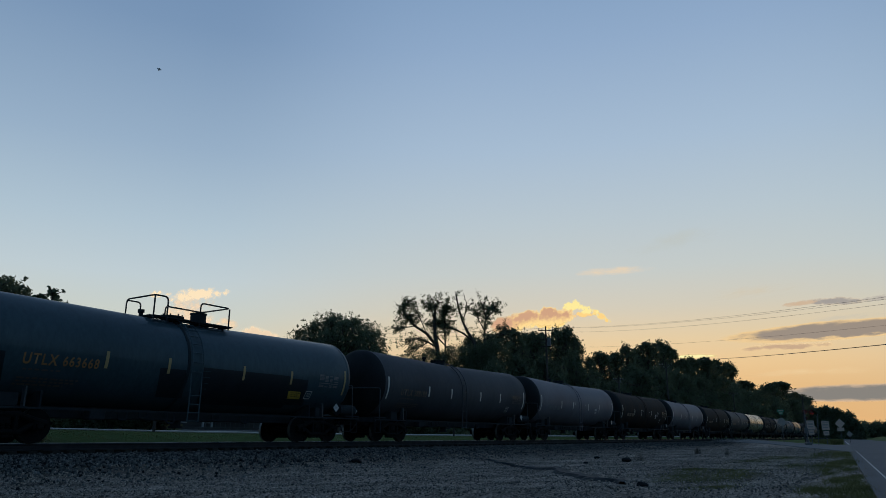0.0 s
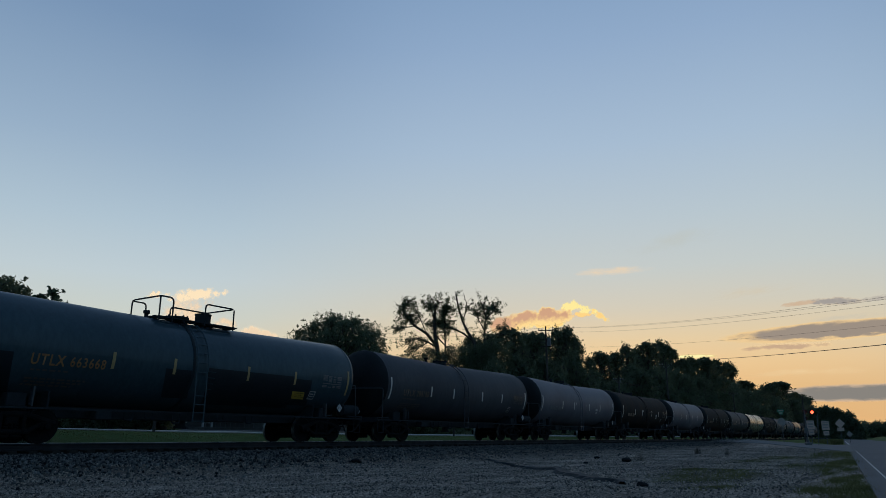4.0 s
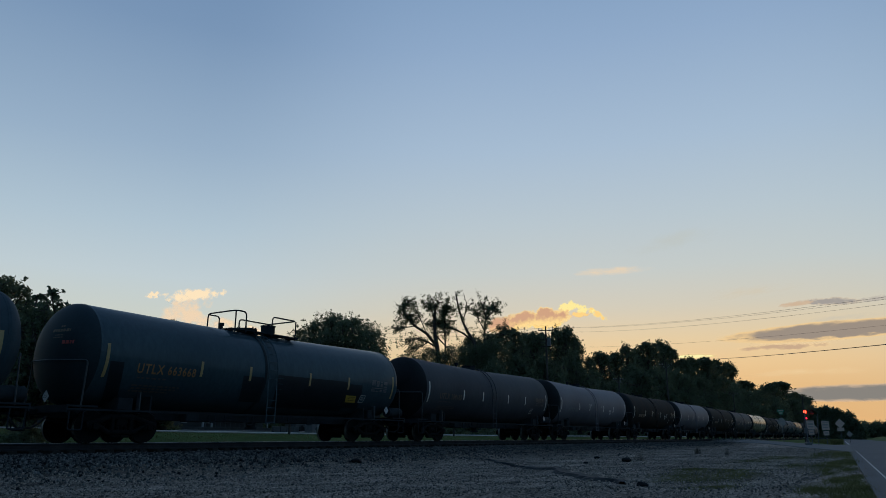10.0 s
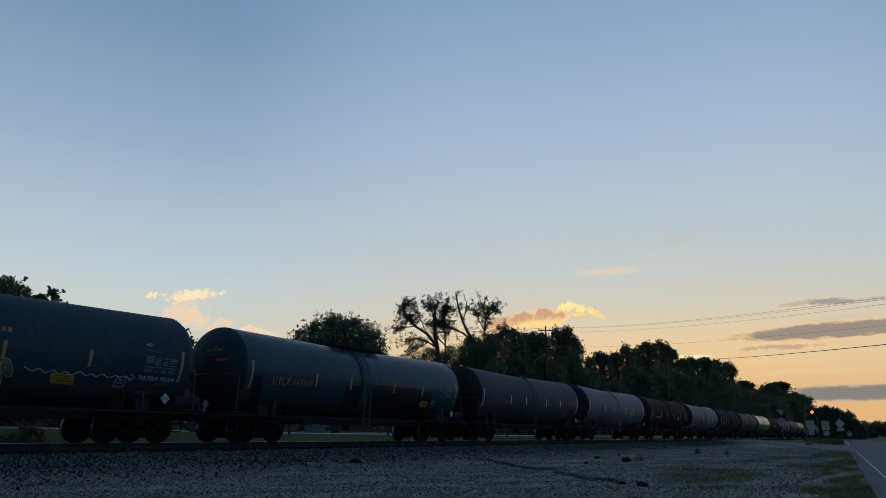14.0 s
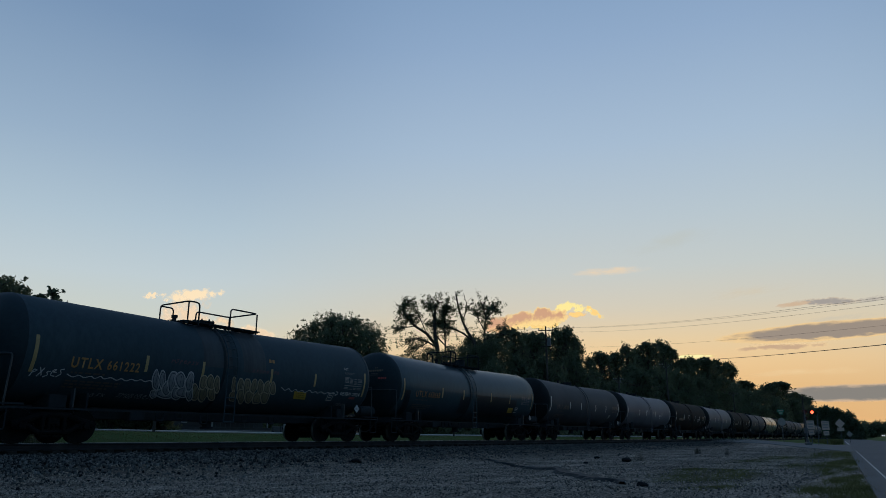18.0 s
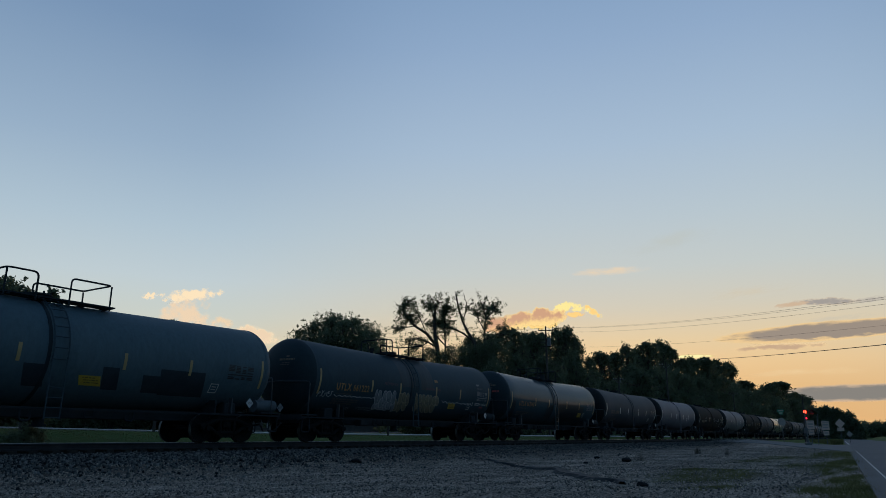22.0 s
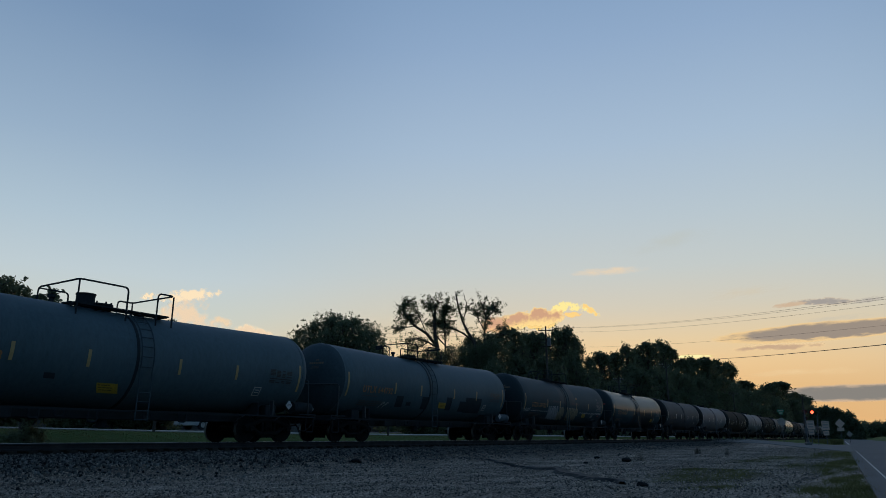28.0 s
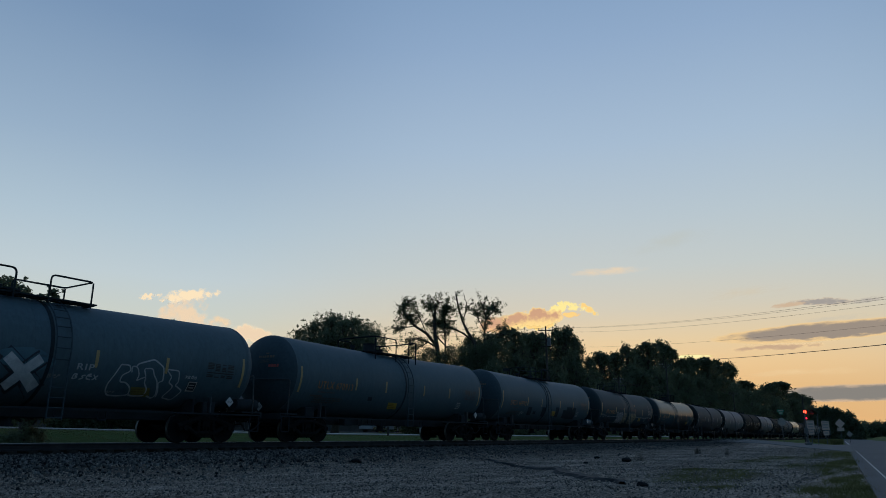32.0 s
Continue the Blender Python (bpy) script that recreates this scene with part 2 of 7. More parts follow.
M["leaf"] = mat("dark_green_leaves", (0.078, 0.108, 0.072), (0.120, 0.155, 0.105), 0.8, 0.0, 0.4, 6.0, 0.0, spec=0.15)
leaf_nt = M["leaf"].node_tree
leaf_p = leaf_nt.nodes["Principled BSDF"]
through_leaf = leaf_nt.nodes.new("ShaderNodeBsdfTranslucent")
through_leaf.inputs["Color"].default_value = (0.15, 0.17, 0.09, 1)
leaf_mix = leaf_nt.nodes.new("ShaderNodeMixShader")
leaf_mix.inputs[0].default_value = 0.5
leaf_nt.links.new(leaf_p.outputs[0], leaf_mix.inputs[1])
leaf_nt.links.new(through_leaf.outputs[0], leaf_mix.inputs[2])
leaf_nt.links.new(leaf_mix.outputs[0], leaf_nt.nodes["Material Output"].inputs["Surface"])
M["bark"] = mat("grey_brown_bark", (0.035, 0.029, 0.024), (0.08, 0.062, 0.048), 0.9, 0.0, 2.0, 16.0, 0.6, (3, 3, 0.6))
M["wire"] = mat("black_cable", (0.012, 0.012, 0.012), (0.02, 0.02, 0.02), 0.6, 0.0, 3.0, 30.0, 0.0)
M["asphalt"] = mat("worn_asphalt", (0.066, 0.069, 0.074), (0.098, 0.101, 0.106), 0.85, 0.0, 0.5, 60.0, 0.3, spec=0.3)
M["concrete"] = mat("pale_concrete", (0.28, 0.27, 0.25), (0.40, 0.39, 0.36), 0.85, 0.0, 0.6, 30.0, 0.2)
M["street"] = mat("worn_pale_asphalt", (0.098, 0.098, 0.10), (0.148, 0.148, 0.148), 0.85, 0.0, 0.5, 40.0, 0.3, spec=0.15)
M["tar"] = mat("dark_tar_and_soil", (0.006, 0.006, 0.007), (0.018, 0.017, 0.017), 0.9, 0.0, 2.0, 30.0, 0.4)
M["line_white"] = mat("worn_white_road_paint", (0.3, 0.3, 0.29), (0.55, 0.55, 0.53), 0.7, 0.0, 2.0, 30.0, 0.1)
M["grass_blade"] = mat("green_grass_blades", (0.105, 0.100, 0.036), (0.215, 0.188, 0.080), 0.8, 0.0, 0.5, 8.0, 0.0, spec=0.05)
M["dry_stalk"] = mat("dry_brown_stalks", (0.045, 0.031, 0.018), (0.085, 0.058, 0.032), 0.8, 0.0, 1.0, 8.0, 0.0)
# clapboard darkened, the porch's shade put into the wall colour
M["house_wall"] = mat("shaded_clapboard", (0.045, 0.045, 0.046), (0.075, 0.075, 0.074), 0.9, 0.0, 1.0, 12.0, 0.2)
M["curtain"] = mat("pale_grey_curtain", (0.10, 0.105, 0.12), (0.17, 0.175, 0.19), 0.9, 0.0, 4.0, 20.0, 0.0)
M["tin"] = mat("dull_grey_metal", (0.08, 0.08, 0.085), (0.14, 0.14, 0.145), 0.6, 0.3, 3.0, 30.0, 0.05)
M["house_roof"] = mat("dark_shingle_roof", (0.04, 0.037, 0.035), (0.07, 0.065, 0.06), 0.9, 0.0, 1.0, 12.0, 0.3)
M["truck_white"] = mat("dusty_white_car_paint", (0.30, 0.31, 0.33), (0.38, 0.39, 0.41), 0.45, 0.0, 1.0, 12.0, 0.0, coat=0.2)
M["glass_dark"] = mat("dark_window_glass", (0.01, 0.011, 0.013), (0.015, 0.016, 0.018), 0.08, 0.0, 1.0, 12.0, 0.0)
M["rubber"] = mat("black_rubber", (0.01, 0.01, 0.01), (0.02, 0.02, 0.02), 0.85, 0.0, 3.0, 30.0, 0.1)


# ---- mesh helpers ----
def part(name, src, material, parent=None, label=""):
    """ONE mesh object from a bmesh (or a shared mesh), under its thing or part."""
    if isinstance(src, bmesh.types.BMesh):
        me = bpy.data.meshes.new(name)
        src.to_mesh(me)
        src.free()
        me.materials.append(material)
    else:
        me = src
    ob = new(name, me)
    if parent is not None:
        ob.parent = parent
    if label:
        ob["label"] = label
    return ob


def box(bm, c, size, bevel=0.0, rot=None):
    m = Matrix.Translation(c) @ (rot.to_4x4() if rot else Matrix.Identity(4)) @ Matrix.Diagonal((*size, 1))
    r = bmesh.ops.create_cube(bm, size=1.0, matrix=m)
    if bevel:
        es = list({e for v in r["verts"] for e in v.link_edges})
        bmesh.ops.bevel(bm, geom=es, offset=bevel, segments=1, affect="EDGES")
    return bm


def cyl(bm, a, b, r, seg=12, r2=None, cap=True):
    a, b = Vector(a), Vector(b)
    d = b - a
    m = Matrix.Translation((a + b) / 2) @ d.to_track_quat("Z", "Y").to_matrix().to_4x4()
    bmesh.ops.create_cone(bm, cap_ends=cap, segments=seg, radius1=r, radius2=r if r2 is None else r2, depth=d.length, matrix=m)
    return bm


def tube(bm, pts, r, seg=6):
    """A round bar along a bent line."""
    pts = [Vector(p) for p in pts]
    rings, q, last = [], None, None
    for i, p in enumerate(pts):
        d = (pts[min(i + 1, len(pts) - 1)] - pts[max(i - 1, 0)]).normalized()
        q = d.to_track_quat("Z", "Y") if q is None else last.rotation_difference(d) @ q
        last = d
        rad = r[i] if isinstance(r, (list, tuple)) else r
        rings.append([bm.verts.new(p + q @ Vector((math.cos(k * math.tau / seg) * rad, math.sin(k * math.tau / seg) * rad, 0))) for k in range(seg)])
    for a, b in zip(rings, rings[1:]):
        for k in range(seg):
            bm.faces.new((a[k], a[(k + 1) % seg], b[(k + 1) % seg], b[k]))
    bm.faces.new(rings[0][::-1])
    bm.faces.new(rings[-1])
    return bm


def rounded(pts, r=0.15, n=5):
    """The same line with its corners rounded."""
    pts = [Vector(p) for p in pts]
    out = [pts[0]]
    for a, b, c in zip(pts, pts[1:], pts[2:]):
        u, w = (a - b), (c - b)
        k = min(r, u.length * 0.45, w.length * 0.45)
        p0, p1 = b + u.normalized() * k, b + w.normalized() * k
        for i in range(n + 1):
            t = i / n
            out.append(p0 * (1 - t) ** 2 + b * 2 * t * (1 - t) + p1 * t * t)
    return out + [pts[-1]]


def smooth(bm, limit=35):
    for f in bm.faces:
        f.smooth = True
    for e in bm.edges:
        if len(e.link_faces) == 2 and e.calc_face_angle(0) > radians(limit):
            e.smooth = False
    return bm


def mesh_np(name, verts, faces, material):
    """A mesh from arrays: verts (n, 3) and faces (m, 3 or 4)."""
    me = bpy.data.meshes.new(name)
    k = faces.shape[1]
    me.vertices.add(len(verts))
    me.vertices.foreach_set("co", np.ascontiguousarray(verts, dtype=np.float32).ravel())
    me.loops.add(faces.size)
    me.loops.foreach_set("vertex_index", np.ascontiguousarray(faces, dtype=np.int32).ravel())
    me.polygons.add(len(faces))
    me.polygons.foreach_set("loop_start", np.arange(0, faces.size, k, dtype=np.int32))
    me.update(calc_edges=True)
    me.materials.append(material)
    return me


SHARED = {}


def shared(key, build, material):
    """One mesh for alike parts."""
    if (key, material.name) not in SHARED:
        bm = build()
        me = bpy.data.meshes.new(key)
        bm.to_mesh(me)
        bm.free()
        me.materials.append(material)
        SHARED[(key, material.name)] = me
    return SHARED[(key, material.name)]


# ---- ground: one sheet to the horizon ----
TRACK_Y, RAIL_Z = 20.5, 0.65


def bend(x):
    """How far the track swings aside along its gentle easing into the distance."""
    x = np.asarray(x, float)
    u = np.clip(x - 15.0, 0, 36.0)
    return 0.0118 * (u * u / 72.0 + np.clip(x - 51.0, 0, None))


def bend_angle(x):
    return math.degrees(math.atan(0.0118 * min(1.0, max(0.0, (x - 15.0) / 36.0))))


def step(a, b, v):
    t = np.clip((v - a) / (b - a), 0, 1)
    return t * t * (3 - 2 * t)


def ground_z(x, y):
    x, y = np.asarray(x, float), np.asarray(y, float)
    fall = np.exp(-np.clip(x - 14.0, 0, 400) / 16.0)
    ty = y - np.minimum(bend(x), 4.0)
    z = 0.33 * step(12.0, 18.4, ty) - 0.15 * step(22.6, 23.6, ty) + (0.72 + 0.26 * fall) * step(23.6, 29.4, y) ** 0.8 + 0.10 * step(29.3, 33.5, y) + 0.5 * step(34, 60, y)
    z = z + 1.4 * step(350, 560, x) * (1 - step(10.0, 17.0, y))
    street = step(0.0, 7.0, x - (42 + 2.45 * y)) * (1 - step(-2.0, 9.0, x - (78 + 1.15 * y))) * (1 - step(22.5, 30, y))
    z = np.maximum(z, street * 0.62 * step(4.0, 17.0, y))
    lumps = 0.035 * np.sin(x * 0.9 + 1.7 * np.sin(y * 0.6)) * np.sin(y * 1.1 + 0.4) + 0.02 * np.sin(x * 2.3 + y * 1.9)
    calm = step(0.8, 3.0, y - 0.0595 * (x - 11.3)) * (1 - step(17.0, 18.4, y)) + step(24.0, 26.0, y) * (1 - step(28.0, 29.0, y))
    return z + lumps * calm * (1 - np.clip(street * 2, 0, 1))


def ground_mat():
    m = mat("gravel_and_grass_ground", (0.122, 0.098, 0.082), (0.235, 0.192, 0.16), 0.95, 0.0, 0.45, 38.0, 1.0, dist=0.03, spec=0.08)
    nt = m.node_tree
    p = nt.nodes["Principled BSDF"]
    gravel = p.inputs["Base Color"].links[0].from_socket
    tc = nt.nodes.new("ShaderNodeTexCoord")
    sp = nt.nodes.new("ShaderNodeSeparateXYZ")
    nt.links.new(tc.outputs["Object"], sp.inputs[0])
    vo = nt.nodes.new("ShaderNodeTexVoronoi")
    vo.inputs["Scale"].default_value = 30.0
    nt.links.new(tc.outputs["Object"], vo.inputs["Vector"])
    gravel = mixed(nt, "MULTIPLY", 0.85, gravel, ramp2(nt, vo.outputs["Color"], (0.18, 0.18, 0.18), (2.5, 2.46, 2.4), 0.15, 0.85))
    patch = noise_node(nt, tc.outputs["Object"], 0.22, 6.0, 0.65)
    grass = ramp2(nt, noise_node(nt, tc.outputs["Object"], 1.7, 7.0, 0.7), (0.034, 0.07, 0.010), (0.07, 0.112, 0.02), 0.3, 0.7)

    def rng(sock, a, b):
        r = nt.nodes.new("ShaderNodeMapRange")
        r.inputs["From Min"].default_value, r.inputs["From Max"].default_value = a, b
        nt.links.new(sock, r.inputs[0])
        return r.outputs[0]

    def math_node(op, a, b):
        n = nt.nodes.new("ShaderNodeMath")
        n.operation = op
        for i, v in enumerate((a, b)):
            if isinstance(v, (int, float)):
                n.inputs[i].default_value = v
            else:
                nt.links.new(v, n.inputs[i])
        return n.outputs[0]
    behind = rng(sp.outputs["Y"], 23.6, 24.8)
    far_side = rng(sp.outputs["Y"], -7.5, -9.5)
    beyond = rng(math_node("SUBTRACT", sp.outputs["X"], sp.outputs["Y"]), 80.0, 85.0)
    lot = math_node("MULTIPLY", rng(sp.outputs["X"], 12.0, 22.0), math_node("MULTIPLY", rng(sp.outputs["Y"], 6.0, 3.0), math_node("MULTIPLY", rng(patch, 0.48, 0.66), 0.4)))
    # darker soil in long streaks across the lot
    mp2 = nt.nodes.new("ShaderNodeMapping")
    mp2.inputs["Rotation"].default_value, mp2.inputs["Scale"].default_value = (0, 0, radians(-32)), (0.35, 1.5, 1.0)
    nt.links.new(tc.outputs["Object"], mp2.inputs[0])
    gravel = mixed(nt, "MULTIPLY", 0.75, gravel, ramp2(nt, noise_node(nt, mp2.outputs[0], 0.9, 9.0, 0.68), (0.42, 0.41, 0.42), (1.35, 1.33, 1.32), 0.36, 0.56))
    # ground under the ballast darkened, the shade between stones put into its colour
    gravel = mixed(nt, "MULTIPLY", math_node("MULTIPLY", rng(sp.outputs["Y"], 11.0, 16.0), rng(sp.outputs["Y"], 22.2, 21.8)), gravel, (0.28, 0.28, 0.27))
    total = math_node("MAXIMUM", math_node("MAXIMUM", behind, far_side), math_node("MAXIMUM", beyond, lot))
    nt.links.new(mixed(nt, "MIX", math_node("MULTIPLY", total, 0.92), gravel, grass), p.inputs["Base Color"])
    return m


def build_ground():
    xs = np.concatenate([-np.geomspace(2500, 12, 14), np.arange(-10, 112, 0.6), np.geomspace(113, 4500, 24)])
    ys = np.concatenate([-np.geomspace(2500, 14, 12), np.arange(-12, 34, 0.4), np.geomspace(34.5, 3500, 22)])
    X, Y = np.meshgrid(xs, ys)
    v = np.stack([X, Y, ground_z(X, Y)], -1).reshape(-1, 3)
    n, k = len(xs), len(ys)
    i = (np.arange(k - 1)[:, None] * n + np.arange(n - 1)[None]).ravel()
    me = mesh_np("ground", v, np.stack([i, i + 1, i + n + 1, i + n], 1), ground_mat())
    me.polygons.foreach_set("use_smooth", np.ones(len(me.polygons), bool))
    tagged(new("ground", me), "grey gravel lot with weeds and mown grass beyond", "ground", kind="structure")


build_ground()


def road_strip(name, rows, material, lift, label, thick=0.12):
    """A paved strip: rows of (left point, right point); it follows the ground."""
    bm = bmesh.new()
    top, low = [], []
    for (ax, ay), (bx, by) in rows:
        line, under = [], []
        for k in range(9):
            x, y = ax + (bx - ax) * k / 8, ay + (by - ay) * k / 8
            z = float(ground_z(x, y))
            line.append(bm.verts.new((x, y, z + lift)))
            under.append(bm.verts.new((x, y, z + lift - thick)))
        top.append(line)
        low.append(under)
    for a, b in zip(top, top[1:]):
        for k in range(8):
            bm.faces.new((a[k], b[k], b[k + 1], a[k + 1]))
    for a, b, c, d in zip(top, top[1:], low, low[1:]):
        for k in (0, 8):
            bm.faces.new((a[k], c[k], d[k], b[k]))
    bmesh.ops.recalc_face_normals(bm, faces=bm.faces)
    return tagged(part(name, bm, material), label, name.split("_")[-1], kind="structure")


def edge_y(x):
    return 0.0595 * (x - 11.3)


xs_road = [-60, -30, -10, 0, 10, 20, 30, 40, 50, 60, 70, 80, 90, 100, 120, 150, 200, 300, 500, 900, 1600]
road_strip("road", [((x, edge_y(x) + 0.35), (x, edge_y(x) - 7.6)) for x in xs_road], M["asphalt"], 0.025, "worn grey two-lane asphalt road")
# street that climbs from the road over the tracks
NEAR_EDGE = [(46.6, 2.3), (54.0, 3.8), (61.0, 5.8), (67.0, 8.0), (72.0, 10.2), (78.5, 13.3), (87.0, 16.8), (95.5, 21.2)]
FAR_EDGE = [(95.5, 5.0), (92.0, 6.3), (88.5, 7.8), (87.0, 9.6), (88.0, 12.0), (91.5, 15.0), (97.0, 18.0), (103.5, 21.2)]
road_strip("cross_street", list(zip(NEAR_EDGE, FAR_EDGE)), M["street"], 0.03, "worn grey street rising to the level crossing")
road_strip("back_lane", [((x, 51.9), (x, 48.1)) for x in range(-140, 76, 6)], M["street"], 0.04, "worn grey lane between the trees and the houses")
road_strip("back_road", [((x, 33.4), (x, 29.4)) for x in range(-60, 420, 12)], M["concrete"], 0.05, "pale concrete road behind the tracks")


def road_line(name, pts, width, label):
    bm = bmesh.new()
    prev = None
    for x, y in pts:
        z = float(ground_z(x, y)) + 0.03
        a, b = bm.verts.new((x, y - width / 2, z)), bm.verts.new((x, y + width / 2, z))
        if prev:
            bm.faces.new((prev[0], a, b, prev[1]))
        prev = (a, b)
    tagged(part(name, bm, M["line_white"]), label, "road marking", kind="structure")


road_line("edge_line", [(x, edge_y(x)) for x in range(-20, 50, 3)], 0.034, "worn white line along the road's edge")
road_line("edge_line", [(x, edge_y(x)) for x in range(97, 400, 8)], 0.12, "worn white line along the road's edge")

# ---- railway track ----
track = tagged(new("railway_track"), "rusty steel rails on dark wooden ties", "railway track", kind="structure")
RAIL_PROFILE = [(-0.035, 0.0), (-0.036, -0.035), (-0.01, -0.05), (-0.009, -0.145), (-0.07, -0.165), (-0.07, -0.18), (0.07, -0.18), (0.07, -0.165), (0.009, -0.145), (0.01, -0.05), (0.036, -0.035), (0.035, 0.0)]
for side in (-0.753, 0.753):
    bm = bmesh.new()
    rings = [[bm.verts.new((x, TRACK_Y + float(bend(x)) + side + py, RAIL_Z + pz)) for py, pz in RAIL_PROFILE] for x in (-60, 0, 15, 22, 29, 36, 43, 51, 120, 200, 300, 420)]
    for a, b in zip(rings, rings[1:]):
        for k in range(12):
            bm.faces.new((a[k], b[k], b[(k + 1) % 12], a[(k + 1) % 12]))
    bmesh.ops.recalc_face_normals(bm, faces=bm.faces)
    part("rail", bm, M["rail_side"], track)
    bm = bmesh.new()
    prev = None
    for x in (-60, 0, 15, 22, 29, 36, 43, 51, 120, 200, 300, 420):
        y = TRACK_Y + side + float(bend(x))
        row = [bm.verts.new((x, y + dy, RAIL_Z + dz)) for dy, dz in ((-0.027, -0.004), (-0.025, 0.004), (0.025, 0.004), (0.027, -0.004))]
        if prev:
            for k in range(3):
                bm.faces.new((prev[k], row[k], row[k + 1], prev[k + 1]))
        prev = row
    part("rail_head", bm, M["rail_top"], track, "polished running surface")

tie_me = shared("tie", lambda: box(bmesh.new(), (0, 0, 0), (0.23, 2.6, 0.18), 0.012), M["tie"])
rng = random.Random(3)
for i in range(290):
    tie = part("tie", tie_me, None, track)
    tie.matrix_basis = pose(-8 + i * 0.54 + rng.uniform(-0.02, 0.02), TRACK_Y + float(bend(-8 + i * 0.54)) + rng.uniform(-0.06, 0.06), RAIL_Z - 0.272 + rng.uniform(-0.012, 0.006), rz=rng.uniform(-1.2, 1.2))
bm = bmesh.new()
for i in range(200):
    box(bm, (149 + i * 0.9, TRACK_Y + float(bend(149 + i * 0.9)), RAIL_Z - 0.272), (0.3, 2.6, 0.18))
tagged(part("far_ties", bm, M["tie"], track), kind="stuff")


def stones(name, n, area, size, material, seed, lift=0.0, label=""):
    """Loose crushed stones as small eight-cornered lumps."""
    r = np.random.RandomState(seed)
    x, y = area(r, n)
    s = r.uniform(size[0], size[1], (n, 1, 1)) * r.uniform(0.5, 1.4, (n, 1, 3))
    base = np.array([(-1, -1, -1), (1, -1, -1), (1, 1, -1), (-1, 1, -1), (-.7, -.7, 1), (.7, -.7, 1), (.7, .7, 1), (-.7, .7, 1)], float) * 0.5
    v = base[None] * s * (1 + r.uniform(-0.55, 0.55, (n, 8, 3)))
    a, b = r.uniform(0, math.tau, n), r.uniform(-1.1, 1.1, n)
    ca, sa, cb, sb = np.cos(a), np.sin(a), np.cos(b), np.sin(b)
    o = np.zeros(n)
    R = np.stack([np.stack([ca, -sa * cb, sa * sb], -1), np.stack([sa, ca * cb, -ca * sb], -1), np.stack([o, sb, cb], -1)], 1)
    v = np.einsum("nij,nkj->nki", R, v)
    v += np.stack([x, y, ground_z(x, y) + s[:, 0, 2] * 0.2 + lift], -1)[:, None]
    f = np.array([(0, 3, 2, 1), (4, 5, 6, 7), (0, 1, 5, 4), (1, 2, 6, 5), (2, 3, 7, 6), (3, 0, 4, 7)])
    faces = (f[None] + (np.arange(n) * 8)[:, None, None]).reshape(-1, 4)
    return tagged(new(name, mesh_np(name, v.reshape(-1, 3), faces, material)), label, "stones", kind="stuff")


def stone_mat(name, a, b, dark=0.06, light=3.4):
    m = mat(name, a, b, 0.92, 0.0, 4.0, 50.0, 0.3, spec=0.2)
    nt = m.node_tree
    p = nt.nodes["Principled BSDF"]
    base = p.inputs["Base Color"].links[0].from_socket
    ge = nt.nodes.new("ShaderNodeNewGeometry")
    nt.links.new(mixed(nt, "MULTIPLY", 0.9, base, ramp2(nt, ge.outputs["Random Per Island"], (dark, dark, dark), (light, light * 0.97, light * 0.92), 0.2, 1.0)), p.inputs["Base Color"])
    return m


M["crushed"] = stone_mat("crushed_stone", (0.028, 0.028, 0.028), (0.066, 0.066, 0.064))


def shoulder(r, n):
    x = 3 + 100 * r.rand(n) ** 1.7
    return x, 19.15 + bend(x) - np.abs(r.normal(0, 2.6, n)) * (0.5 + 0.5 * r.rand(n))


def lot(r, n):
    x = 3 + 60 * r.rand(n) ** 1.5
    return x, np.maximum(edge_y(x) + 1.2, 17.5 - 16 * r.rand(n))


def crib(r, n):
    x = -2 + 110 * r.rand(n) ** 1.4
    return x, TRACK_Y + bend(x) + r.uniform(-1.5, 2.4, n)


stones("ballast", 120000, shoulder, (0.022, 0.062), M["crushed"], 11, label="coarse grey crushed-stone ballast beside the rails")
stones("ballast_between_ties", 12000, crib, (0.04, 0.08), M["crushed"], 12, 0.02, label="grey ballast between the wooden ties")
M["pebble"] = stone_mat("pale_gravel_stone", (0.132, 0.112, 0.10), (0.27, 0.232, 0.20), 0.3, 2.1)
stones("gravel", 130000, lot, (0.009, 0.028), M["pebble"], 13, label="fine loose gravel on the lot")


# ---- tank cars ----
R_TANK, HALF, HEAD = 1.5, 7.15, 0.72


def axis_z(x):
    return 2.56 - 0.11 * (1 - min(1.0, abs(x) / HALF))


def on_side(x, z, off=0.006):
    """The point of the tank's near side at that place along it and that height."""
    d = z - axis_z(x)
    r = R_TANK if abs(x) <= HALF else R_TANK * math.sqrt(max(0.02, 1 - ((abs(x) - HALF) / HEAD) ** 2))
    y = math.sqrt(max(0.0, r * r - d * d))
    k = (r + off) / r
    return Vector((x, -y * k, axis_z(x) + d * k))


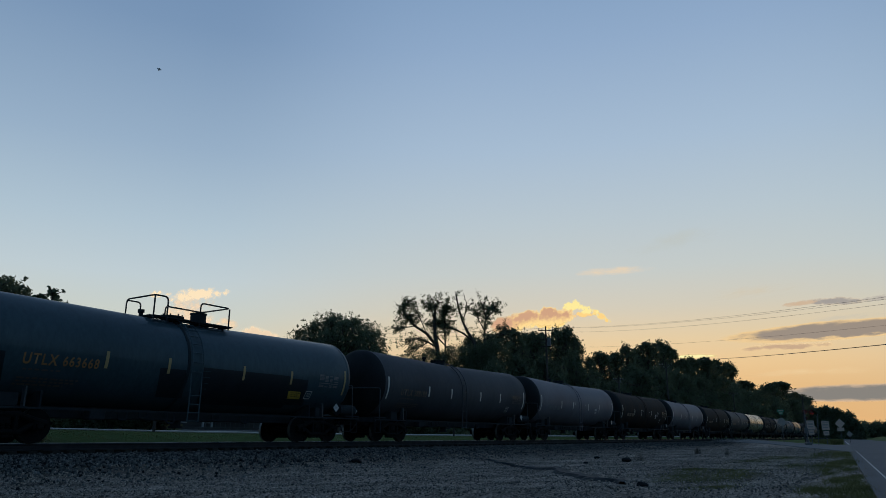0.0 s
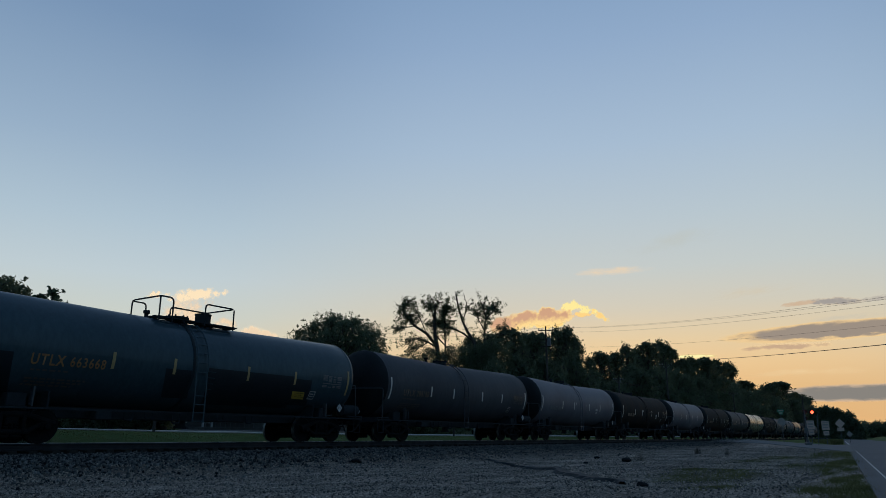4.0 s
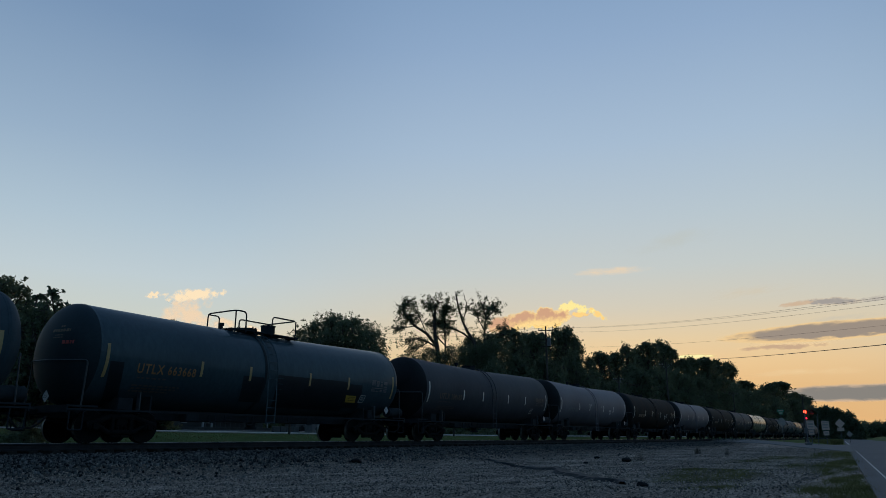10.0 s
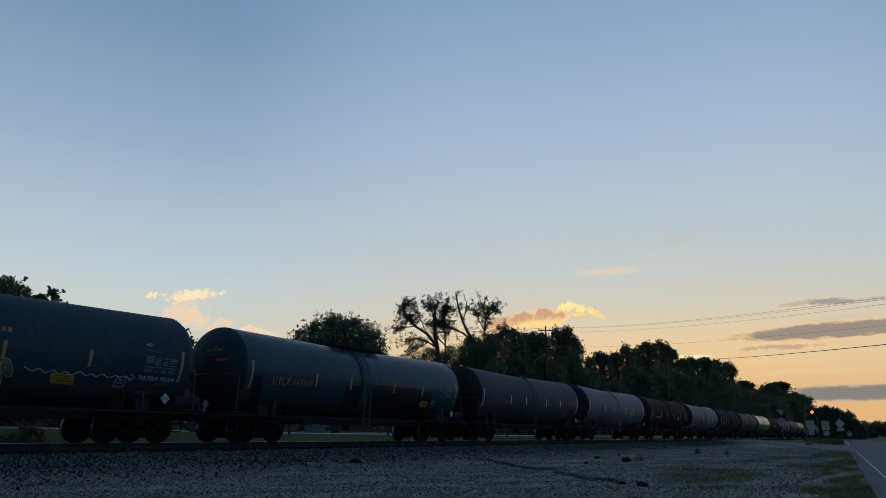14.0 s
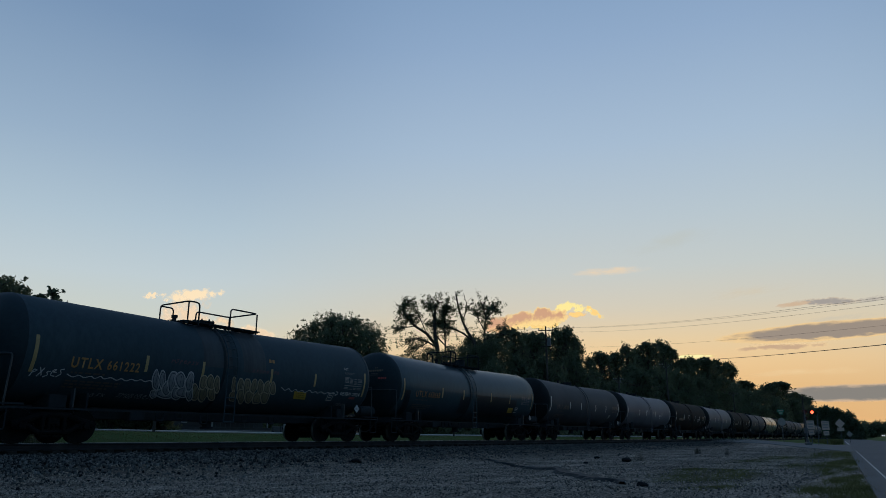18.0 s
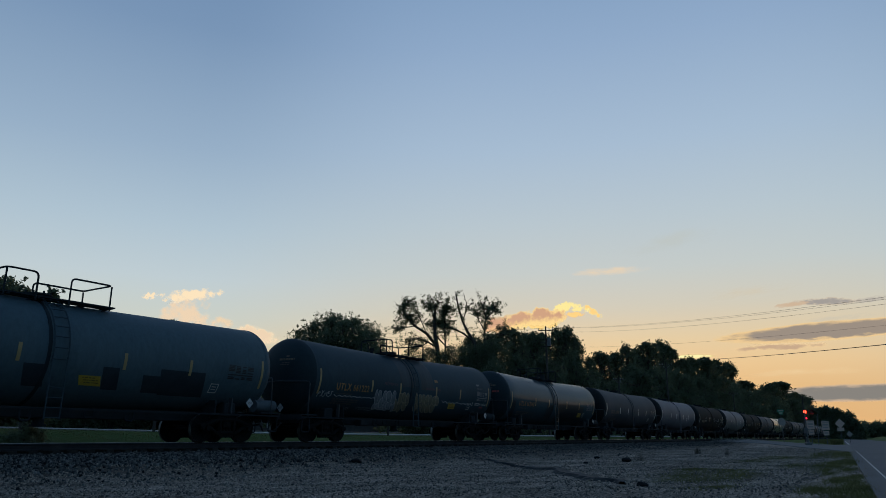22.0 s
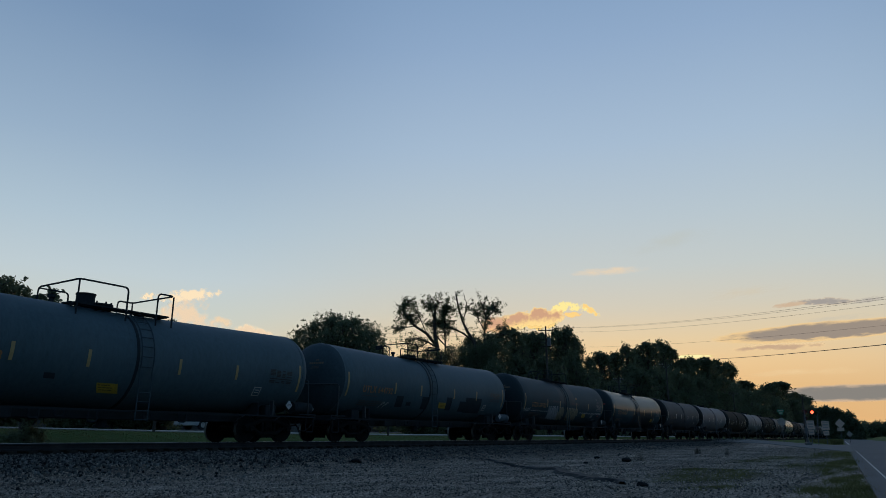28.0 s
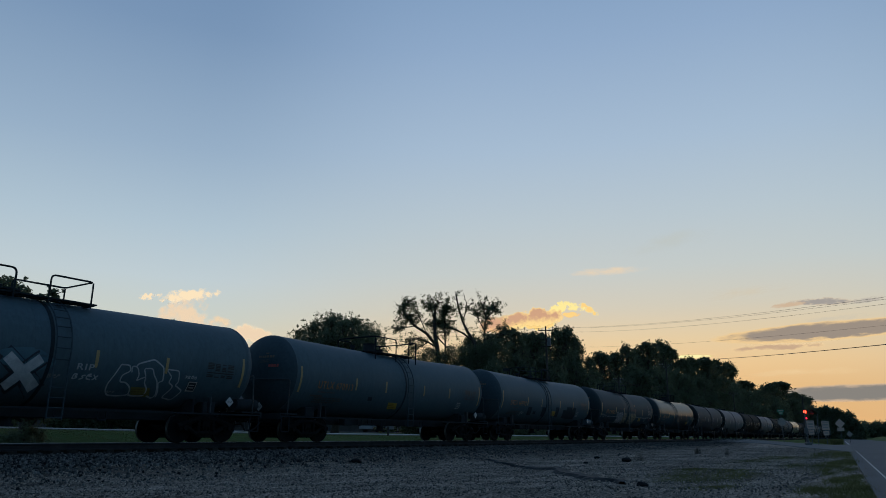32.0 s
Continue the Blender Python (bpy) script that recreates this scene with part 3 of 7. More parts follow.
def tank_shell():
    bm = bmesh.new()
    xs = [-HALF - HEAD * math.sin(a * math.pi / 20) for a in range(10, 0, -1)] + list(np.linspace(-HALF, HALF, 17))
    xs += [HALF + HEAD * math.sin(a * math.pi / 20) for a in range(1, 11)]
    rings = []
    for x in xs:
        e = max(0.0, (abs(x) - HALF) / HEAD)
        r = R_TANK * math.sqrt(max(0.0006, 1 - e * e))
        rings.append([bm.verts.new((x, -math.cos(k * math.tau / 48) * r, axis_z(x) + math.sin(k * math.tau / 48) * r)) for k in range(48)])
    for a, b in zip(rings, rings[1:]):
        for k in range(48):
            bm.faces.new((a[k], a[(k + 1) % 48], b[(k + 1) % 48], b[k]))
    bm.faces.new(rings[0])
    bm.faces.new(rings[-1][::-1])
    bmesh.ops.recalc_face_normals(bm, faces=bm.faces)
    return smooth(bm, 40)


def tank_cap(side):
    """The domed end of the tank as a thin shell over it."""
    bm = bmesh.new()
    rings = []
    for k in range(10):
        a = k * math.pi / 19
        r = (R_TANK + 0.006) * math.cos(a)
        x = side * (HALF + 0.045 + (HEAD + 0.006) * math.sin(a))
        rings.append([bm.verts.new((x, -math.cos(q * math.tau / 48) * r, 2.56 + math.sin(q * math.tau / 48) * r)) for q in range(48)])
    for a, b in zip(rings, rings[1:]):
        for q in range(48):
            bm.faces.new((a[q], a[(q + 1) % 48], b[(q + 1) % 48], b[q]))
    bm.faces.new(rings[-1])
    bmesh.ops.recalc_face_normals(bm, faces=bm.faces)
    return smooth(bm, 40)


def hoop(x, w, lift):
    """A steel band round the jacket."""
    bm = bmesh.new()
    prof = [(x - w / 2, 0.002), (x - w / 2, lift), (x + w / 2, lift), (x + w / 2, 0.002)]
    rings = [[bm.verts.new((px, -math.cos(k * math.tau / 48) * (R_TANK + h), axis_z(px) + math.sin(k * math.tau / 48) * (R_TANK + h))) for px, h in prof] for k in range(48)]
    for a, b in zip(rings, rings[1:] + rings[:1]):
        for k in range(3):
            bm.faces.new((a[k], a[k + 1], b[k + 1], b[k]))
    bmesh.ops.recalc_face_normals(bm, faces=bm.faces)
    return bm


def patch_on(x0, x1, z0, z1, off=0.006, bm=None, skew=0.0):
    bm = bm or bmesh.new()
    nx, nz = max(1, int(abs(x1 - x0) / 0.5)), max(2, int(abs(z1 - z0) / 0.07))
    g = [[bm.verts.new(on_side(x0 + (x1 - x0) * i / nx + skew * (R_TANK - math.sqrt(max(0, R_TANK ** 2 - (z0 + (z1 - z0) * j / nz - 2.45) ** 2))), z0 + (z1 - z0) * j / nz, off)) for j in range(nz + 1)] for i in range(nx + 1)]
    for i in range(nx):
        for j in range(nz):
            bm.faces.new((g[i][j], g[i + 1][j], g[i + 1][j + 1], g[i][j + 1]))
    return bm


def ribbon(bm, pts, w, off=0.012):
    """A painted stroke on the tank's side along points (x, z)."""
    fine = []
    for (ax, az), (bx, bz) in zip(pts, pts[1:]):
        n = max(1, int(math.hypot(bx - ax, bz - az) / 0.08))
        fine += [(ax + (bx - ax) * k / n, az + (bz - az) * k / n) for k in range(n)]
    fine.append(pts[-1])
    prev = None
    for i, (x, z) in enumerate(fine):
        a, b = fine[max(0, i - 1)], fine[min(len(fine) - 1, i + 1)]
        d = Vector((b[0] - a[0], b[1] - a[1]))
        d = d.normalized() if d.length > 1e-6 else Vector((1, 0))
        q = (bm.verts.new(on_side(x - d.y * w / 2, z + d.x * w / 2, off)), bm.verts.new(on_side(x + d.y * w / 2, z - d.x * w / 2, off)))
        if prev:
            bm.faces.new((prev[0], prev[1], q[1], q[0]))
        prev = q
    return bm


def blob(bm, cx, cz, rx, rz, seed, off=0.008, skew=0.0):
    """A rounded sprayed shape; returns its outline."""
    r = random.Random(seed)
    ph = [r.uniform(0, math.tau) for _ in range(3)]
    out = []
    for k in range(22):
        a = k * math.tau / 22
        q = 1 + 0.10 * math.sin(2 * a + ph[0]) + 0.07 * math.sin(3 * a + ph[1]) + 0.04 * math.sin(5 * a + ph[2])
        z = cz + math.sin(a) * rz * q
        out.append((cx + math.cos(a) * rx * q + skew * (0.5 - math.sqrt(max(0, R_TANK ** 2 - (z - 2.45) ** 2)) + 0.8), z))
    mx, mz = sum(p[0] for p in out) / 22, sum(p[1] for p in out) / 22
    rings = [[bm.verts.new(on_side(mx + (x - mx) * f, mz + (z - mz) * f, off)) for x, z in out] for f in (0.33, 0.67, 1.0)]
    c = bm.verts.new(on_side(mx, mz, off))
    for k in range(22):
        bm.faces.new((c, rings[0][k], rings[0][(k + 1) % 22]))
        for a, b in zip(rings, rings[1:]):
            bm.faces.new((a[k], b[k], b[(k + 1) % 22], a[(k + 1) % 22]))
    return out + out[:1]


def glyphs(text, x0, x1, z0, height, off=0.018):
    """Lettering in the built-in font, wrapped on the tank between x0 and x1."""
    cu = bpy.data.curves.new("lettering", "FONT")
    cu.body = text
    cu.offset = 0.022
    cu.space_character = 1.22
    ob = new("lettering", cu)
    bpy.context.view_layer.update()
    me = bpy.data.meshes.new_from_object(ob.evaluated_get(bpy.context.evaluated_depsgraph_get()))
    bpy.data.objects.remove(ob)
    bm = bmesh.new()
    bm.from_mesh(me)
    bpy.data.meshes.remove(me)
    lx, hx = min(v.co.x for v in bm.verts), max(v.co.x for v in bm.verts)
    lz, hz = min(v.co.y for v in bm.verts), max(v.co.y for v in bm.verts)
    for v in bm.verts:
        v.co = on_side(x0 + (v.co.x - lx) / (hx - lx) * (x1 - x0), z0 + (v.co.y - lz) / (hz - lz) * height, off)
    return bm


def flat_text(text, w, h):
    """Flat lettering in the built-in font, facing the near side."""
    cu = bpy.data.curves.new("lettering", "FONT")
    cu.body = text
    ob = new("lettering", cu)
    bpy.context.view_layer.update()
    me = bpy.data.meshes.new_from_object(ob.evaluated_get(bpy.context.evaluated_depsgraph_get()))
    bpy.data.objects.remove(ob)
    bm = bmesh.new()
    bm.from_mesh(me)
    bpy.data.meshes.remove(me)
    lx, hx = min(v.co.x for v in bm.verts), max(v.co.x for v in bm.verts)
    lz, hz = min(v.co.y for v in bm.verts), max(v.co.y for v in bm.verts)
    for v in bm.verts:
        v.co = Vector((((v.co.x - lx) / (hx - lx) - 0.5) * w, 0, ((v.co.y - lz) / (hz - lz) - 0.5) * h))
    return bm


def bars(rows, off=0.008, bm=None):
    """Plain bars (x0, x1, z0, z1) on the tank's side."""
    bm = bm or bmesh.new()
    for x0, x1, z0, z1 in rows:
        patch_on(x0, x1, z0, z1, off, bm)
    return bm


def head_patch(bm, ya, yb, za, zb, off=0.012):
    """A painted bar on the tank's rear head."""
    rows = []
    for y in (ya, (ya + yb) / 2, yb):
        line = []
        for z in (za, zb):
            d = Vector((0, y, z - 2.56)) / R_TANK
            x = math.sqrt(max(0.0, 1 - d.length_squared))
            n = Vector((-x / HEAD, y / R_TANK ** 2, (z - 2.56) / R_TANK ** 2)).normalized()
            line.append(bm.verts.new(Vector((-HALF - 0.05 - HEAD * x, y, z)) + n * off))
        rows.append(line)
    for a, b in zip(rows, rows[1:]):
        bm.faces.new((a[0], a[1], b[1], b[0]))
    return bm


HEAD_ROWS = [(3.24, -0.42, -0.56, 0.05, "letter_faint"), (3.10, -0.12, -0.80, 0.085, "letter_dim"), (2.99, -0.26, -0.62, 0.035, "letter_ghost"), (2.92, -0.20, -0.60, 0.035, "letter_ghost"), (2.74, -0.62, -1.02, 0.10, "letter_red")]


def wheelset():
    bm = bmesh.new()
    cyl(bm, (0, -1.02, 0), (0, 1.02, 0), 0.075, 12)
    for s in (-1, 1):
        cyl(bm, (0, s * 0.70, 0), (0, s * 0.835, 0), 0.457, 32)
        cyl(bm, (0, s * 0.68, 0), (0, s * 0.705, 0), 0.485, 32)
        cyl(bm, (0, s * 0.84, 0), (0, s * 0.90, 0), 0.13, 14)
        for k in range(3):
            a = k * math.tau / 3
            box(bm, (math.cos(a) * 0.27, s * 0.838, math.sin(a) * 0.27), (0.1, 0.02, 0.1))
    return smooth(bm, 40)


def tread(side):
    """The worn running rim of one wheel."""
    return smooth(cyl(bmesh.new(), (0, side * 0.71, 0), (0, side * 0.837, 0), 0.4585, 40, cap=False), 40)


def side_frame():
    bm = bmesh.new()
    y = 1.0
    tube(bm, [(-1.12, y, 0.50), (-0.72, y, 0.62), (-0.38, y, 0.74), (0.38, y, 0.74), (0.72, y, 0.62), (1.12, y, 0.50)], [0.10, 0.09, 0.085, 0.085, 0.09, 0.10], 8)
    tube(bm, [(-0.80, y, 0.52), (-0.42, y, 0.30), (0.42, y, 0.30), (0.80, y, 0.52)], 0.075, 8)
    for s in (-1, 1):
        box(bm, (s * 0.30, y, 0.52), (0.10, 0.16, 0.46), 0.02)
        box(bm, (s * 0.89, y, 0.46), (0.30, 0.18, 0.22), 0.03)
        cyl(bm, (s * 0.89, y + 0.05, 0.46), (s * 0.89, y + 0.17, 0.46), 0.085, 12)
    return bm


def springs():
    bm = bmesh.new()
    for k in (-0.13, 0.0, 0.13):
        pts = [(k + math.cos(a) * 0.05, 1.0 + math.sin(a) * 0.05, 0.34 + a * 0.0062) for a in np.arange(0, 8 * math.tau, 0.7)]
        tube(bm, pts, 0.013, 5)
    return bm


def bolster():
    bm = bmesh.new()
    box(bm, (0, 0, 0.60), (0.34, 2.1, 0.24), 0.03)
    box(bm, (0, 0, 0.78), (0.5, 0.5, 0.12), 0.03)
    return bm


def brake_beam(side):
    """Cross beam with its two shoes against the treads, and the plank below the springs."""
    bm = bmesh.new()
    box(bm, (side * 0.33, 0, 0.36), (0.12, 1.7, 0.16), 0.02)
    for s in (-1, 1):
        box(bm, (side * 0.405, s * 0.765, 0.42), (0.07, 0.1, 0.34), 0.02)
        box(bm, (side * 0.16, s * 0.9, 0.25), (0.32, 0.22, 0.2), 0.03)
    return bm


def coupler():
    bm = bmesh.new()
    box(bm, (8.05, 0, 0.84), (0.5, 0.14, 0.16), 0.02)
    box(bm, (8.32, 0.02, 0.84), (0.22, 0.26, 0.28), 0.05)
    return bm


def railing(kind, reach=-1.0, wide=False):
    """Pipe hoops round the loading platform; the wide one spans most of the tank's breadth."""
    bm = bmesh.new()
    r, z0, z1 = 0.028, 3.92, 4.92
    zl = z1 - 0.32
    near, back, end, turn, inner = (-1.1, 1.1, 1.35, 0.77, 0.8) if wide else (-0.9, 0.6, 1.2, -0.05, -0.35)
    foot = z0 - 0.35 if wide else z0 - 0.1
    if kind == 0:    # rail across one end, turning along the near side
        tube(bm, rounded([(-1.85, back, foot), (-1.85, back, zl), (-1.85, near, zl), (reach, near, zl), (reach, near, foot)], 0.16), r)
    elif kind == 1:  # its return on the far side
        x = -0.9 if wide else -1.32
        tube(bm, rounded([(-1.85, back, zl - 0.03), (x, back, zl - 0.03), (x, back, foot)], 0.14), r * 0.9)
    elif kind == 2:  # rail across the other end, turning along both sides
        tube(bm, rounded([(inner, back, foot), (inner, back, zl), (end, back, zl), (end, near, zl), (turn, near, zl), (turn, near, foot)], 0.14), r)
    else:            # upright at a corner
        x, y = ((end, near), (end, back), (-1.85, near))[kind - 3]
        tube(bm, [(x, y, foot), (x, y, zl - 0.03)], r)
    return bm


def ladder_stiles(x=-0.35, w=0.42):
    bm = bmesh.new()
    for s in (-w / 2, w / 2):
        pts = []
        for a in np.linspace(radians(78), radians(-12), 16):
            pts.append((x + s, -math.cos(a) * (R_TANK + 0.10), axis_z(0) + math.sin(a) * (R_TANK + 0.10)))
        pts += [(x + s, -1.58, 1.6), (x + s, -1.56, 0.62)]
        tube(bm, pts, 0.022, 6)
    return bm


def rung(x=-0.35, w=0.42, a=0.0, z=None):
    bm = bmesh.new()
    if z is None:
        y, zz = -math.cos(a) * (R_TANK + 0.10), axis_z(0) + math.sin(a) * (R_TANK + 0.10)
    else:
        y, zz = -1.57, z
    cyl(bm, (x - w / 2, y, zz), (x + w / 2, y, zz), 0.016, 6)
    return bm


def diamond(size):
    bm = bmesh.new()
    box(bm, (0, 0, 0), (size, 0.008, size), 0, Matrix.Rotation(radians(45), 3, "Y"))
    return bm


TRUCKS = []      # wheelsets that roll
CARS = []        # cars and their place along the track at the start


def tank_car(x0, paint, label, number="", faint=False, stripe="stripe", dome=0.0, platform=True, hot=False, yellow=None, touch=(), data=True, far=False, reach=-1.0, chips=False, ladder=-0.35, deck_x=0.0, red_mark=False, reservoir="steel_dark", wide=False):
    car = tagged(new("tank_car"), label, "tank car", "cars of the freight train")
    CARS.append((car, x0))
    part("tank", shared("tank", tank_shell, M[paint]), None, car)
    for x, w, h in ((-HALF, 0.08, 0.008), (HALF, 0.08, 0.008), (-0.05, 0.36, 0.005)):
        if far and abs(x) < 1:
            continue
        part("jacket_band", shared("band%.2f" % x, lambda: hoop(x, w, h), M[paint]), None, car)
    for x in (-6.95, -3.6, -1.5, 1.55, 3.88, 6.95):
        end = abs(x) > 6
        z = (1.84, 2.80) if end else (2.08, 2.56)
        if far and not end and not stripe:
            continue
        part("reflective_stripe", shared("stripe%.2f" % x, lambda: patch_on(x - 0.05, x + 0.05, z[0], z[1], 0.014), M[stripe or "stripe_white"]), None, car)
    # lettering
    if number:
        k = "letter_faint" if faint else ("letter" if hot else "letter_dull")
        part("reporting_mark", glyphs("UTLX", -5.93, -5.0, 2.03, 0.29), M[k], car, "faded orange letters")
        part("car_number", glyphs(number, -4.86, -3.82, 2.04, 0.27), M[k], car, "faded orange numerals")
        # rows of worn small print
        bm = bmesh.new()
        r = random.Random(int(number))
        for z, xa, xb in ((1.88, -5.86, -4.85), (1.66, -5.92, -4.25), (1.58, -5.9, -4.3), (1.50, -5.94, -4.6)):
            x = xa
            while x < xb:
                w = r.uniform(0.05, 0.22)
                bars([(x, min(xb, x + w), z, z + 0.045)], 0.008, bm)
                x += w + r.uniform(0.03, 0.07)
        tagged(part("small_print", bm, M["letter_ghost"], car), "rows of worn small lettering", kind="stuff")
    elif far:
        part("reporting_mark", bars([(-5.6, -5.1, 1.95, 2.2), (-5.0, -4.5, 1.95, 2.2), (-4.3, -3.8, 1.95, 2.2)]), M["letter_faint" if paint != "grey_paint" else "letter_grey"], car)
    if hot:
        part("warning_text", glyphs("HOT", 5.62, 5.88, 2.84, 0.10), M["letter_white"], car, "small white letters")
        part("warning_text", glyphs("ASPHALT", 5.63, 6.25, 2.67, 0.09), M["letter_grey"], car, "small dull letters")
    if data:
        # stencilled table: rows of blocks in columns between ruled lines
        bm = bmesh.new()
        ox = 5.66 if hot else 5.44
        bars([(ox, ox + 0.30, 2.545, 2.565)], 0.008, bm)
        for j, z in enumerate((2.50, 2.45, 2.40, 2.35, 2.30, 2.22, 2.14, 2.09)):
            if j in (5,):
                bars([(ox, ox + 1.12, z, z + 0.03)], 0.008, bm)
                continue
            for k, (a, b) in enumerate(((0.0, 0.26), (0.32, 0.52), (0.60, 0.76), (0.84, 1.10))):
                if (j * 3 + k) % 7 != 5:
                    bars([(ox + a, ox + b, z, z + (0.028 if hot else 0.036))], 0.008, bm)
        part("data_panel", bm, M["letter_mid" if hot else ("letter_grey" if paint == "gloss_black" else "touch_up")], car, "block of stencilled data in ruled rows")
        part("data_square", bars([(a, b, c, d) for a, b, c, d in ((4.84, 5.18, 1.60, 1.63), (4.84, 5.18, 1.87, 1.90), (4.84, 4.87, 1.63, 1.87), (5.15, 5.18, 1.63, 1.87), (4.92, 5.10, 1.70, 1.73), (4.92, 5.10, 1.78, 1.81))]), M["letter_white"], car, "white outlined square with small text")
    if chips:
        for k, (x, z, w, h) in enumerate(((-1.2, 2.42, 0.10, 0.16), (0.9, 2.36, 0.08, 0.12), (2.9, 2.10, 0.46, 0.16), (3.0, 1.92, 0.34, 0.12))):
            part("stencil_plate", bars([(x, x + w, z, z + h)], 0.012), M["letter_white"], car, "small white stencilled plate")
    if yellow is not None:
        z = 1.36 if paint == "blue_black" and not number else (1.41 if wide else 1.58)
        part("notice_panel", patch_on(yellow - 0.2, yellow + 0.46, z, z + 0.27, 0.01, skew=0.75), M["plate_yellow" if number else "plate_dull"], car, "yellow painted notice panel")
        r = random.Random(int(yellow * 10))
        bm = bmesh.new()
        for q in range(3):
            x = yellow + 0.02 + 0.05 * q
            while x < yellow + 0.42 + 0.05 * q:
                w = r.uniform(0.04, 0.12)
                bars([(x, x + w, z + 0.20 - 0.065 * q, z + 0.225 - 0.065 * q)], 0.014, bm)
                x += w + 0.025
        tagged(part("notice_print", bm, M["print_brown"], car), "rows of small worn print", kind="stuff")
    coat_black = paint == "gloss_black"
    for x0_, x1_, z0_, z1_ in touch:
        part("repainted_panel", patch_on(x0_ - 0.1, x1_ - 0.1, z0_, z1_, 0.005, skew=0.55), M["touch_panel" if coat_black else "touch_dull"], car, "rectangle of fresh black touch-up paint")
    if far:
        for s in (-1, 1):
            part("tank_head", shared("tank_head%d" % s, lambda: tank_cap(s), M["head_black"]), None, car, "black domed tank head")
    # head facing back down the track, shade put into its colour, worn stencil rows
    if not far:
        part("tank_head", shared("tank_head-1", lambda: tank_cap(-1), M["shaded_head" if paint == "blue_black" else "shaded_head_black"]), None, car, "dark domed tank head, shade in its paint")
        r = random.Random(len(CARS))
        for z, ya, yb, h, mt in HEAD_ROWS:
            if mt == "letter_red" and not red_mark:
                continue
            bm = bmesh.new()
            y = ya
            while y > yb:
                w = r.uniform(0.05, 0.11) if h > 0.05 else r.uniform(0.04, 0.16)
                head_patch(bm, y, max(yb, y - w), z, z + h)
                y -= w + 0.025
            part("end_stencil", bm, M[mt], car, "small worn stencil on the tank head")
    # walkway, railings, fittings on top
    if platform:
        bm = bmesh.new()
        for x in (-1.7, -0.9, 0.6, 1.3):
            box(bm, (x, 0, 3.92), (0.07, 1.75, 0.06))
        box(bm, (-0.2, 0, 3.935), (3.2, 0.06, 0.05))
        deck = part("loading_platform", shared("platform", lambda: bm, M["steel_dark"]), None, car)
        deck.location.x = deck_x
        for y in (-0.8, -0.55, -0.3, 0.3, 0.55, 0.8):
            part("grating_board", shared("grating%.2f" % y, lambda: box(bmesh.new(), (-0.2, y, 3.98 if abs(y) < 0.6 else 3.945), (3.2, 0.18, 0.04)), M["steel_dark"]), None, deck)
        for k in range(6):
            part("railing" if k < 3 else "railing_post", shared("railing%d_%.2f%d" % (k, reach, wide), lambda: railing(k, reach, wide), M["steel_dark"]), None, car).location.x = deck_x
    bm = bmesh.new()
    cyl(bm, (-0.5, 0, 3.9), (-0.5, 0, 4.10), 0.36, 20)
    cyl(bm, (-0.5, 0, 4.10), (-0.5, 0, 4.15), 0.40, 20)
    for k in range(8):
        a = k * math.tau / 8
        cyl(bm, (-0.5 + math.cos(a) * 0.34, math.sin(a) * 0.34, 4.14), (-0.5 + math.cos(a) * 0.34, math.sin(a) * 0.34, 4.21), 0.028, 6)
    part("manway", shared("manway", lambda: bm, M["steel_dark"]), None, car)
    bm = bmesh.new()
    cyl(bm, (-1.55, 0.2, 3.95), (-1.55, 0.2, 4.16), 0.07, 10)
    cyl(bm, (-1.55, 0.2, 4.16), (-1.55, 0.2, 4.26), 0.11, 10)
    part("relief_valve", shared("relief_valve", lambda: bm, M["steel_dark"]), None, car).location.x = -0.35 if wide else 0.0
    if dome:
        bm = bmesh.new()
        cyl(bm, (dome, -0.05, 3.9), (dome, -0.05, 4.36), 0.27, 22)
        cyl(bm, (dome, -0.05, 4.36), (dome, -0.05, 4.40), 0.29, 22)
        part("valve_housing", bm, M["steel_dark"], car)
    # ladder on the near side
    # rungs and strap reuse the darkened head paint
    rung_paint = "shaded_head" if paint == "blue_black" else paint
    if not far:
        part("tank_strap", shared("strap%.2f" % ladder, lambda: hoop(ladder - 0.27, 0.10, 0.014), M["shaded_head_black"]), None, car, "dark steel strap round the jacket")
    lad = part("ladder", shared("ladder%.2f" % ladder, lambda: ladder_stiles(ladder), M[rung_paint]), None, car)
    for k in range(8):
        part("rung", shared("rung%d_%.2f" % (k, ladder), lambda: rung(ladder, a=radians(68 - k * 11)), M[rung_paint]), None, lad)
    for k, z in enumerate((1.45, 1.18, 0.92, 0.66)):
        part("rung", shared("rung_low%d_%.2f" % (k, ladder), lambda: rung(ladder, z=z), M[rung_paint]), None, lad)
    # underframe
    bm = bmesh.new()
    for s in (-1, 1):
        box(bm, (0, s * 1.47, 0.905), (15.9, 0.045, 0.05))
    part("side_sill", shared("side_sill", lambda: bm, M["steel_dark"]), None, car)
    bm = bmesh.new()
    box(bm, (0, 0, 0.86), (15.7, 0.55, 0.34), 0.02)
    part("centre_sill", shared("centre_sill", lambda: bm, M["steel_dark"]), None, car)
    for s in (-1, 1):
        bm = bmesh.new()
        box(bm, (s * 5.95, 0, 1.12), (0.5, 2.2, 0.36), 0.02)
        box(bm, (s * 5.2, 0, 1.12), (0.06, 2.5, 0.5), 0.01)
        part("saddle", shared("saddle%d" % s, lambda: bm, M["steel_dark"]), None, car)
        for q in (-1, 1):
            part("saddle_web", shared("saddle_web%d%d" % (s, q), lambda: box(bmesh.new(), (s * 5.72, q * 1.38, 1.2), (0.05, 0.16, 0.52), 0.008), M["galv_dark"]), None, car)
        bm = bmesh.new()
